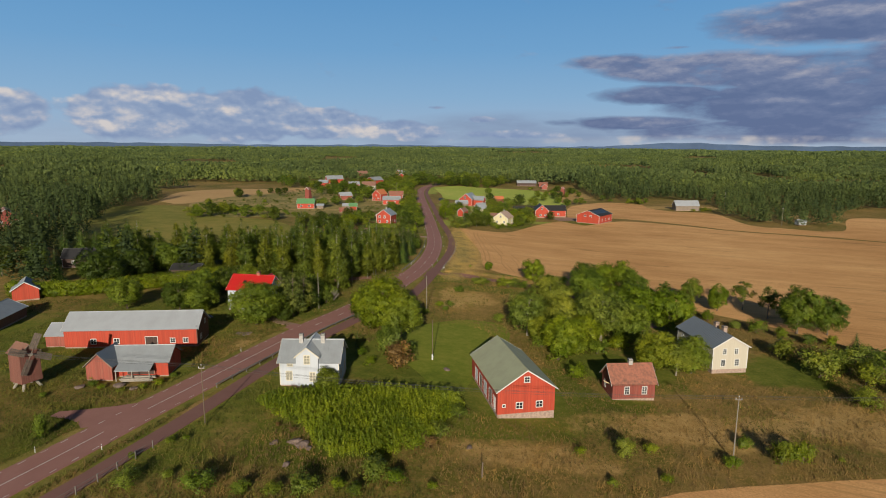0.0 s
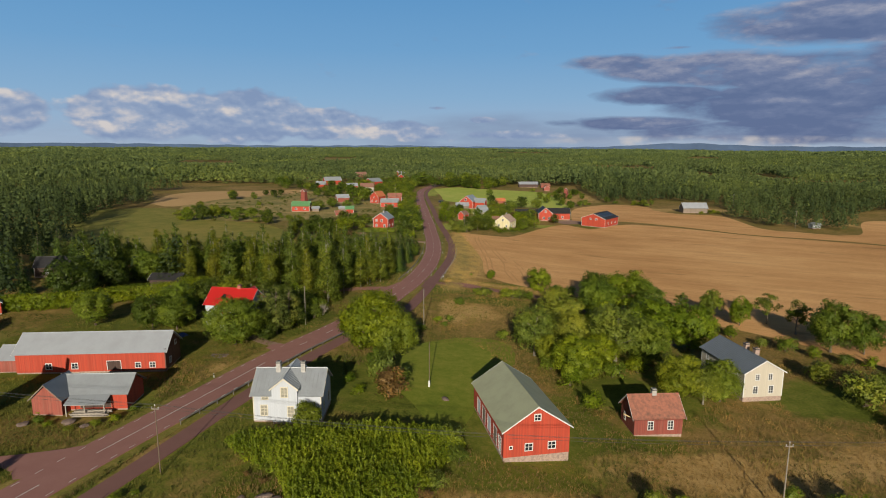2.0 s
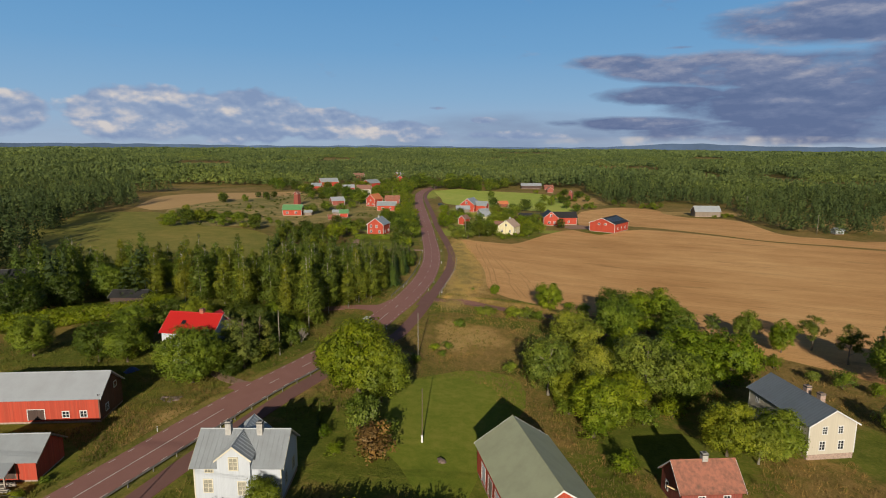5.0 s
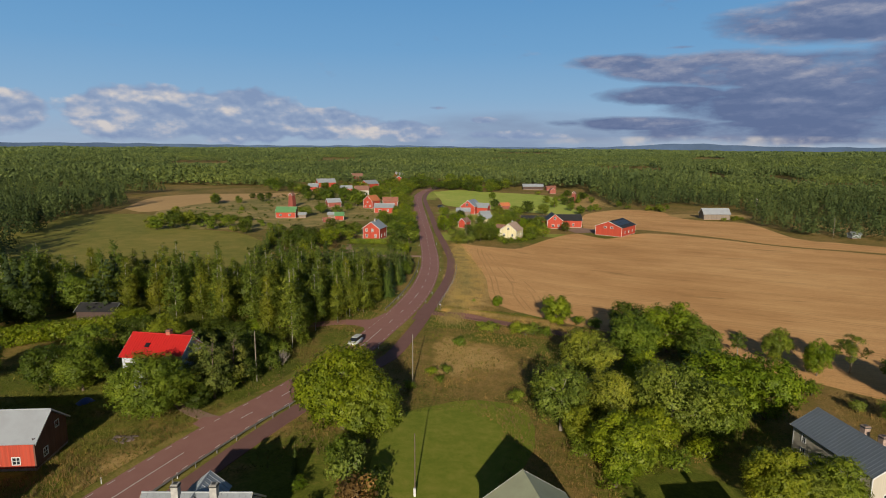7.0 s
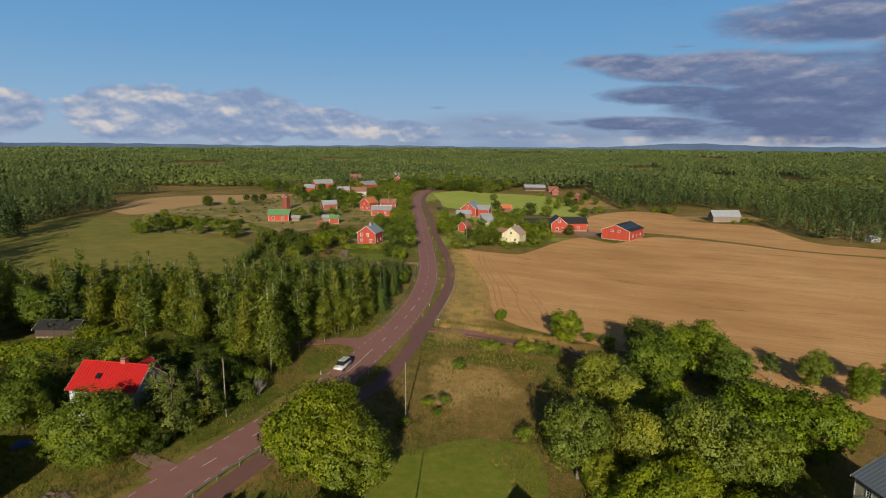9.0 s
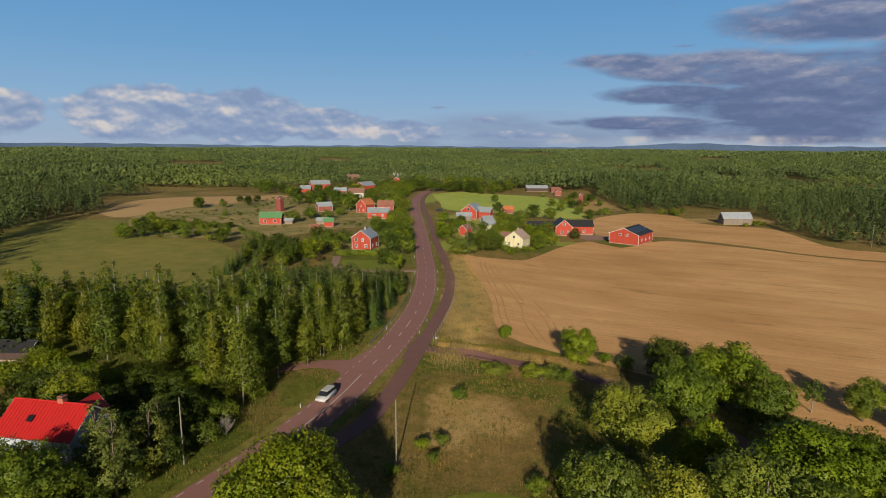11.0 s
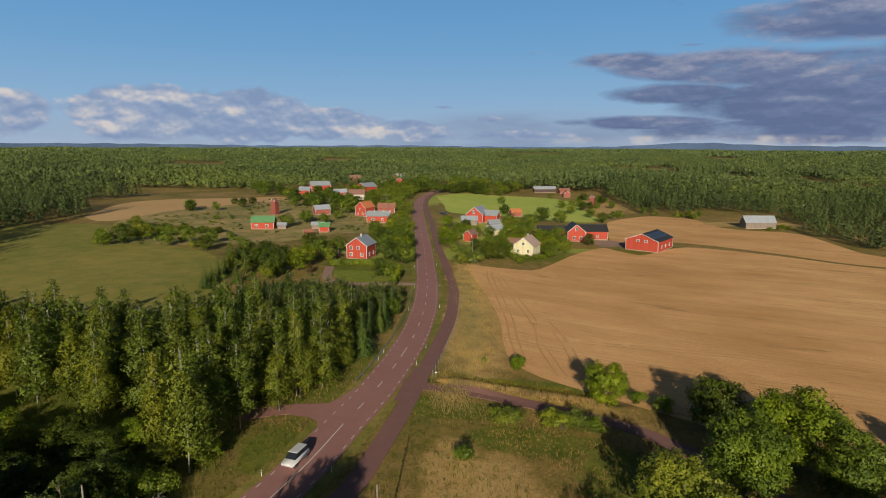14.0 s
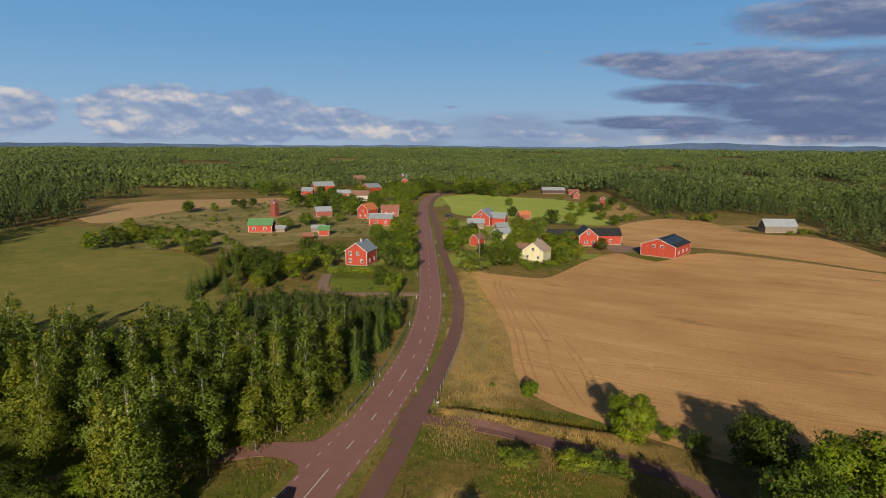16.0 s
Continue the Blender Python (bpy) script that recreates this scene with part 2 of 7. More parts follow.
# where tall dry grass stands pale
STRAW = [(92, 565, 26, 60), (160, 462, 50, 13), (215, 400, 30, 30), (0.0, 236, 9.5, 40), (-4, 288, 7.0, 32), (2, 168, 8, 9), (-3, 168, 5, 14), (40, 92, 22, 7), (70, 96, 18, 9), (-45, 116, 5, 8), (12, 80, 14, 5)]
# where greener grass grows: centre and reach
LUSH = [(9, 181, 15, 5), (20, 172, 8, 12), (8, 102, 23, 18), (-18, 112, 15, 13), (-6, 118, 17, 24), (10, 97, 20, 13), (6, 89, 14, 7), (-24, 122, 9, 10), (25, 100, 14, 7), (-4, 124, 12, 20), (-21, 113, 11, 9), (33, 118, 17, 13), (33, 150, 26, 27), (66, 121, 12, 12), (-82, 118, 40, 24), (-66, 143, 40, 12), (-58, 78, 12, 10), (-60, 203, 60, 34), (-24, 78, 14, 9), (10, 203, 18, 3), (-34, 300, 22, 22), (18, 345, 26, 22), (80, 366, 18, 14), (-28.5, 173, 5, 11), (-36, 90, 7, 16), (-42, 74, 10, 9), (-51, 104, 7, 11), (-46, 150, 16, 22), (-6, 190, 12, 5), (-34, 104, 6, 10), (-13, 92, 8, 8)]
M["red"] = boards("falu_red_boards", (0.37, 0.046, 0.023), (0.31, 0.10, 0.065))
M["oldred"] = boards("faded_red_boards", (0.215, 0.048, 0.036), (0.18, 0.11, 0.085), streak=0.7)
M["palered"] = boards("bleached_red_boards", (0.265, 0.068, 0.050), (0.22, 0.13, 0.10), streak=0.8)
M["greyboard"] = boards("weathered_grey_boards", (0.20, 0.16, 0.13), (0.13, 0.12, 0.11), streak=0.7)
M["whiteboard"] = boards("white_painted_boards", (0.44, 0.475, 0.545), (0.37, 0.385, 0.41), 0.14, True, 0.2, 0.25)
M["yellowboard"] = boards("cream_yellow_boards", (0.44, 0.405, 0.345), (0.39, 0.365, 0.31), 0.14, True, 0.2, 0.25)
M["butter"] = boards("butter_yellow_boards", (0.58, 0.52, 0.33), (0.50, 0.45, 0.30), 0.14, True, 0.2)
M["white"] = plain("white_paint", (0.58, 0.59, 0.61), 0.5, 0.15)
M["cream"] = plain("cream_trim_paint", (0.56, 0.52, 0.42), 0.6, 0.15)
M["darkwood"] = boards("dark_brown_boards", (0.06, 0.035, 0.03), (0.09, 0.06, 0.05))
M["roof_green"] = sheet_roof("grey_green_roof_sheet", (0.345, 0.365, 0.245), (0.26, 0.27, 0.185), 0.6, 0.0, 0.6, 0.4)
M["roof_grey"] = sheet_roof("grey_metal_roof", (0.30, 0.33, 0.37), (0.22, 0.235, 0.255), 0.45, 0.2, 0.5)
M["roof_pale"] = sheet_roof("pale_fibre_cement_roof", (0.29, 0.315, 0.36), (0.225, 0.24, 0.27), 0.6, 0.0, 0.6, 0.3)
M["roof_slate"] = sheet_roof("slate_blue_metal_roof", (0.150, 0.180, 0.225), (0.120, 0.138, 0.165), 0.4, 0.2, 0.4)
M["roof_rust"] = sheet_roof("rusted_red_roof_sheet", (0.33, 0.125, 0.085), (0.125, 0.068, 0.05), 0.75, 0.0, 0.9, 1.5)
M["roof_red"] = sheet_roof("bright_red_metal_roof", (0.43, 0.018, 0.016), (0.34, 0.018, 0.016), 0.4, 0.0, 0.4)
M["roof_black"] = sheet_roof("black_metal_roof", (0.018, 0.018, 0.021), (0.035, 0.034, 0.036), 0.62, 0.0, 0.5)
M["roof_mint"] = sheet_roof("green_metal_roof", (0.10, 0.24, 0.10), (0.09, 0.17, 0.09), 0.5, 0.0, 0.5)
M["roof_orange"] = sheet_roof("orange_tile_roof", (0.50, 0.16, 0.06), (0.36, 0.12, 0.06), 0.7, 0.0, 0.6)
M["roof_tan"] = sheet_roof("pale_tan_roof", (0.42, 0.31, 0.25), (0.30, 0.20, 0.16), 0.7, 0.0, 0.6)
M["roof_brown"] = sheet_roof("brown_tile_roof", (0.22, 0.11, 0.08), (0.16, 0.09, 0.07), 0.7, 0.0, 0.6)
M["stone"] = plain("granite_foundation", (0.34, 0.25, 0.215), 0.85, 0.5, 2.5, 0, 0.6, 8.0)
M["plaster"] = plain("light_chimney_plaster", (0.36, 0.35, 0.345), 0.85, 0.35, 3.0)
M["brick"] = plain("red_chimney_brick", (0.38, 0.12, 0.08), 0.85, 0.4, 5.0)
M["glass"] = plain("dark_window_glass", (0.02, 0.024, 0.03), 0.06, 0.2, 1.0, 0.0, 0.0)
M["curtained"] = plain("curtained_window_glass", (0.30, 0.29, 0.25), 0.12, 0.35, 1.5, 0.0, 0.0)
M["iron"] = plain("dark_iron", (0.05, 0.05, 0.05), 0.5, 0.3)
M["galv"] = plain("galvanised_steel", (0.19, 0.175, 0.165), 0.6, 0.4, 3.0, 0.15)
M["pole"] = plain("grey_pole_wood", (0.22, 0.195, 0.165), 0.85, 0.3, 3.0)
M["timber"] = plain("weathered_grey_timber", (0.30, 0.27, 0.24), 0.9, 0.45, 2.0)
M["freshwood"] = plain("fresh_pale_board", (0.62, 0.45, 0.27), 0.75, 0.2)
M["bark"] = plain("brown_bark", (0.16, 0.12, 0.09), 0.95, 0.5, 4.0, 0, 0.8, 12.0)
M["palebark"] = plain("pale_grey_bark", (0.24, 0.21, 0.175), 0.9, 0.4, 4.0, 0, 0.6, 12.0)
M["birchbark"] = plain("white_birch_bark", (0.38, 0.36, 0.32), 0.8, 0.6, 3.0, 0, 0.4, 6.0)
M["solar"] = plain("dark_solar_glass", (0.012, 0.013, 0.018), 0.35, 0.2)
M["rock"] = plain("grey_pink_rock", (0.165, 0.120, 0.105), 0.9, 0.45, 1.2, 0, 0.8, 6.0)
M["leaf"] = foliage("broad_leaf_green", (0.138, 0.186, 0.021), (0.238, 0.266, 0.035))
M["leaf_lime"] = foliage("lime_leaf_green", (0.152, 0.208, 0.013), (0.268, 0.292, 0.024))
M["leaf_grey"] = foliage("grey_green_leaf", (0.150, 0.192, 0.030), (0.275, 0.290, 0.062))
M["leaf_dark"] = foliage("dark_leaf_green", (0.068, 0.098, 0.013), (0.130, 0.152, 0.022))
M["leaf_birch"] = foliage("birch_leaf", (0.108, 0.146, 0.020), (0.196, 0.216, 0.033))
M["leaf_gold"] = foliage("turning_birch_leaf", (0.140, 0.158, 0.017), (0.240, 0.232, 0.028))
M["leaf_rust"] = foliage("reddish_brown_leaf", (0.185, 0.118, 0.050), (0.270, 0.180, 0.080))
M["needle"] = foliage("spruce_needles", (0.055, 0.088, 0.016), (0.125, 0.150, 0.028), 0.6, 0.2)
M["pine"] = foliage("pine_needles", (0.105, 0.132, 0.028), (0.190, 0.202, 0.048), 0.65, 0.3)
# wood_far: paler than the near conifers, distance haze put into its colour
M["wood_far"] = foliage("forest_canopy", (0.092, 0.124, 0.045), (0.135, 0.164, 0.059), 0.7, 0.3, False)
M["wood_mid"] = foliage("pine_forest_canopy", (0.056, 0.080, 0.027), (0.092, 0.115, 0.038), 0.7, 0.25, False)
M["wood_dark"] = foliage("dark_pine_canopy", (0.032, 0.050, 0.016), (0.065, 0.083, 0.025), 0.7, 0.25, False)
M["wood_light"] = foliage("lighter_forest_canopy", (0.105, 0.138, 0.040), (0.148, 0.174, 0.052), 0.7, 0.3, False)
M["grass_dry"] = foliage("dry_meadow_grass", (0.189, 0.130, 0.055), (0.273, 0.194, 0.088), 0.8, 0.35)
M["grass_pale"] = foliage("bleached_verge_grass", (0.255, 0.185, 0.080), (0.375, 0.275, 0.130), 0.8, 0.35)
M["grass_green"] = foliage("green_meadow_grass", (0.106, 0.109, 0.021), (0.158, 0.136, 0.035), 0.8, 0.35)
M["meadow"] = earth("meadow_ground", [(0.36, (0.077, 0.086, 0.012)), (0.44, (0.145, 0.125, 0.025)), (0.52, (0.238, 0.163, 0.049)), (0.63, (0.343, 0.224, 0.084))], 0.03, 0.35, 2.2, bump=0.7, depth=0.3,
                  lush=[([(0.38, (0.065, 0.090, 0.009)), (0.5, (0.116, 0.142, 0.016)), (0.62, (0.202, 0.181, 0.034))], LUSH), ([(0.36, (0.170, 0.130, 0.030)), (0.47, (0.41, 0.262, 0.092)), (0.62, (0.58, 0.390, 0.160))], STRAW), ([(0.38, (0.200, 0.260, 0.036)), (0.5, (0.310, 0.340, 0.062)), (0.62, (0.44, 0.400, 0.100))], BRIGHT)])
M["lawn"] = earth("mown_lawn", [(0.37, (0.106, 0.147, 0.013)), (0.5, (0.170, 0.202, 0.023)), (0.63, (0.267, 0.248, 0.046))], 0.08, 0.6, 8.0, bump=0.2, depth=0.06)
M["stubble"] = stubble_material()
M["rut"] = earth("pressed_straw", [(0.35, (0.40, 0.212, 0.084)), (0.65, (0.60, 0.345, 0.148))], 0.05, 0.5, 3.0, bump=0.2, depth=0.05)
M["pasture"] = earth("dry_pasture", [(0.37, (0.125, 0.140, 0.030)), (0.46, (0.225, 0.195, 0.062)), (0.54, (0.345, 0.258, 0.102)), (0.64, (0.47, 0.335, 0.148))], 0.03, 0.15, 2.0, bump=0.3, depth=0.15)
M["tan"] = earth("bare_tan_field", [(0.32, (0.42, 0.26, 0.11)), (0.68, (0.56, 0.37, 0.17))], 0.02, 0.2, 2.0, bump=0.2, depth=0.1)
M["greenfield"] = earth("green_ley_field", [(0.38, (0.122, 0.146, 0.022)), (0.5, (0.205, 0.194, 0.038)), (0.62, (0.305, 0.242, 0.060))], 0.012, 0.15, 2.0, bump=0.15, depth=0.1)
M["verge"] = earth("mown_verge", [(0.36, (0.085, 0.105, 0.015)), (0.5, (0.175, 0.160, 0.032)), (0.62, (0.310, 0.225, 0.075))], 0.05, 0.5, 4.0, bump=0.4, depth=0.12)
M["paddock"] = earth("green_paddock_grass", [(0.38, (0.255, 0.355, 0.046)), (0.5, (0.365, 0.430, 0.075)), (0.62, (0.49, 0.48, 0.115))], 0.012, 0.15, 2.0, bump=0.15, depth=0.1)
M["asphalt"] = earth("red_granite_asphalt", [(0.3, (0.257, 0.128, 0.110)), (0.5, (0.293, 0.149, 0.130)), (0.7, (0.333, 0.178, 0.155))], 0.05, 0.4, 12.0, (1, 1, 1), 0, 0.15, 0.02, 0.75)
M["path"] = earth("darker_path_asphalt", [(0.3, (0.174, 0.090, 0.080)), (0.7, (0.230, 0.124, 0.109))], 0.06, 0.5, 12.0, (1, 1, 1), 0, 0.15, 0.02, 0.8)
M["gravel"] = earth("grey_red_gravel", [(0.3, (0.24, 0.15, 0.115)), (0.7, (0.36, 0.245, 0.19))], 0.1, 1.0, 10.0, (1, 1, 1), 0, 0.3, 0.04)
M["line"] = plain("worn_white_road_paint", (0.62, 0.60, 0.57), 0.7, 0.35, 1.5)
M["darkpole"] = plain("brown_pole_wood", (0.13, 0.095, 0.07), 0.9, 0.3, 3.0)
M["darkred"] = boards("dark_red_boards", (0.15, 0.060, 0.042), (0.13, 0.10, 0.08), streak=0.8)
M["mill"] = boards("old_mill_boards", (0.175, 0.066, 0.052), (0.15, 0.105, 0.085), streak=0.8)
M["sailwood"] = plain("dark_sail_wood", (0.17, 0.135, 0.115), 0.9, 0.4, 2.0)
M["tarp"] = plain("blue_tarpaulin", (0.03, 0.07, 0.24), 0.5, 0.3, 2.0)
# the hills' blue is distance haze put into the base colour
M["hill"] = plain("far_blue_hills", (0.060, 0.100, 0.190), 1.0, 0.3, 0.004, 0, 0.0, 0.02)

# ---- building blocks ----
def link_mesh(name, bm, material, smooth=False):
    me = bpy.data.meshes.new(name)
    bm.normal_update()
    bm.to_mesh(me)
    bm.free()
    me.materials.append(material)
    if smooth:
        me.polygons.foreach_set("use_smooth", [True] * len(me.polygons))
    return me


def array_mesh(name, verts, faces, material, smooth=False, normals=None, tint=None):
    """A mesh from arrays of points and of faces with one number of corners."""
    me = bpy.data.meshes.new(name)
    verts, faces = np.asarray(verts, np.float32), np.asarray(faces, np.int32)
    n, k = faces.shape
    me.vertices.add(len(verts))
    me.vertices.foreach_set("co", verts.ravel())
    me.loops.add(n * k)
    me.loops.foreach_set("vertex_index", faces.ravel())
    me.polygons.add(n)
    me.polygons.foreach_set("loop_start", np.arange(0, n * k, k, dtype=np.int32))
    me.polygons.foreach_set("loop_total", np.full(n, k, np.int32))
    me.polygons.foreach_set("use_smooth", np.full(n, smooth))
    me.update(calc_edges=True)
    if normals is not None:
        me.polygons.foreach_set("use_smooth", np.ones(n, bool))
        me.attributes.new("custom_normal", "FLOAT_VECTOR", "POINT").data.foreach_set("vector", np.asarray(normals, np.float32).ravel())
    if tint is not None:
        me.attributes.new("tint", "FLOAT", "POINT").data.foreach_set("value", np.asarray(tint, np.float32).ravel())
    me.materials.append(material)
    return me


def part(name, bm, material, parent, label="", m=None, smooth=False):
    ob = new(name, bm if isinstance(bm, bpy.types.Mesh) else link_mesh(name, bm, material, smooth))
    ob.parent = parent
    if m is not None:
        ob.matrix_basis = m
    if label:
        ob["label"] = label
    return ob


def thing(name, label, category, m, group="", kind=""):
    ob = new(name)
    ob.empty_display_size = 0.5
    ob.matrix_basis = m
    return tagged(ob, label, category, group, kind)


def setting(name, me, label, m=None):
    ob = new(name, me)
    if m is not None:
        ob.matrix_basis = m
    return tagged(ob, label, name.rstrip("_0123456789").replace("_", " "), "", "structure")


def box(bm, x0, y0, z0, x1, y1, z1):
    v = [bm.verts.new(p) for p in ((x0, y0, z0), (x1, y0, z0), (x1, y1, z0), (x0, y1, z0), (x0, y0, z1), (x1, y0, z1), (x1, y1, z1), (x0, y1, z1))]
    for f in ((0, 3, 2, 1), (4, 5, 6, 7), (0, 1, 5, 4), (1, 2, 6, 5), (2, 3, 7, 6), (3, 0, 4, 7)):
        bm.faces.new([v[i] for i in f])
    return v


def boxed(*b, bevel=0.0):
    bm = bmesh.new()
    box(bm, *b)
    if bevel:
        bmesh.ops.bevel(bm, geom=bm.edges[:], offset=bevel, segments=1, affect="EDGES")
    return bm


def tube(bm, points, radii, n=6, cap=True):
    """A round bar along points."""
    rings = []
    pts = [Vector(p) for p in points]
    for i, p in enumerate(pts):
        d = (pts[min(i + 1, len(pts) - 1)] - pts[max(i - 1, 0)]).normalized()
        a = d.orthogonal().normalized()
        b = d.cross(a)
        r = radii[i] if isinstance(radii, (list, tuple)) else radii
        rings.append([bm.verts.new(p + r * (math.cos(k * 2 * math.pi / n) * a + math.sin(k * 2 * math.pi / n) * b)) for k in range(n)])
    for q, s in zip(rings, rings[1:]):
        for k in range(n):
            bm.faces.new((q[k], q[(k + 1) % n], s[(k + 1) % n], s[k]))
    if cap:
        bm.faces.new(rings[0][::-1])
        bm.faces.new(rings[-1])
    return bm


def wall_mesh(width, height, holes, apex=0.0, thick=0.2):
    """A wall in the x-z plane, its outer face at y = 0, with openings through it and a gable on top."""
    bm = bmesh.new()
    us = sorted({-width / 2, width / 2, *[v for u, z, w, h in holes for v in (u - w / 2, u + w / 2)]})
    zs = sorted({0.0, height, *[v for u, z, w, h in holes for v in (z, z + h)]})

    def quad(p):
        bm.faces.new([bm.verts.new(q) for q in p])
    for u0, u1 in zip(us, us[1:]):
        for z0, z1 in zip(zs, zs[1:]):
            cu, cz = (u0 + u1) / 2, (z0 + z1) / 2
            if any(abs(cu - u) < w / 2 and z < cz < z + h for u, z, w, h in holes):
                continue
            quad([(u0, 0, z0), (u1, 0, z0), (u1, 0, z1), (u0, 0, z1)])
            quad([(u0, thick, z1), (u1, thick, z1), (u1, thick, z0), (u0, thick, z0)])
    for u, z, w, h in holes:
        a, b, c, d = u - w / 2, u + w / 2, z, z + h
        quad([(a, 0, c), (a, thick, c), (b, thick, c), (b, 0, c)])
        quad([(a, 0, d), (b, 0, d), (b, thick, d), (a, thick, d)])
        quad([(a, 0, c), (a, 0, d), (a, thick, d), (a, thick, c)])
        quad([(b, 0, c), (b, thick, c), (b, thick, d), (b, 0, d)])
    w2 = width / 2
    quad([(-w2, 0, 0), (-w2, 0, height), (-w2, thick, height), (-w2, thick, 0)])
    quad([(w2, 0, 0), (w2, thick, 0), (w2, thick, height), (w2, 0, height)])
    if apex > height:
        for y, o in ((0, 1), (thick, -1)):
            bm.faces.new([bm.verts.new(p) for p in [(-w2, y, height), (w2, y, height), (0, y, apex)][::o]])
    return bm


def window_on(parent, wall_m, u, z, w, h, rows=2, cols=2, trim="white", blocked=False, casing=0.11):
    """A casement window: casing and bars in one piece, glass behind them."""
    c = casing
    bm = bmesh.new()
    ring = [[bm.verts.new((sx * (w / 2 + g), y, (h + g * 1.2) if sz > 0 else -g)) for sx, sz in ((-1, -1), (1, -1), (1, 1), (-1, 1))] for g, y in ((c, -0.04), (0, -0.04), (0, 0.06), (c, 0.06))]
    for r0, r1 in zip(ring, ring[1:] + ring[:1]):
        for k in range(4):
            bm.faces.new((r0[k], r0[(k + 1) % 4], r1[(k + 1) % 4], r1[k]))
    bmesh.ops.recalc_face_normals(bm, faces=bm.faces[:])
    f = part("window", bm, M[trim], parent, "", wall_m @ Matrix.Translation((u, 0, z)))
    for i in range(1, cols):
        x = -w / 2 + w * i / cols
        part("glazing_bar", boxed(x - 0.035, 0.0, 0, x + 0.035, 0.055, h), M[trim], f)
    for i in range(1, rows):
        q = h * i / rows
        part("glazing_bar", boxed(-w / 2, 0.003, q - 0.028, w / 2, 0.052, q + 0.028), M[trim], f)
    part("pane", boxed(-w / 2, 0.062, 0, w / 2, 0.075, h), M["timber" if blocked else "curtained" if trim == "cream" else "glass"], f)
    return f


def door_on(parent, wall_m, u, z, w, h, mat_="greyboard", trim="white"):
    bm = bmesh.new()
    for b in ((-w / 2 - 0.1, -0.03, 0, -w / 2, 0.05, h + 0.1), (w / 2, -0.03, 0, w / 2 + 0.1, 0.05, h + 0.1), (-w / 2, -0.03, h, w / 2, 0.05, h + 0.1)):
        box(bm, *b)
    f = part("door", bm, M[trim], parent, "", wall_m @ Matrix.Translation((u, 0, z)))
    part("leaf", boxed(-w / 2, 0.05, 0.02, w / 2, 0.10, h), M[mat_], f)
    return f


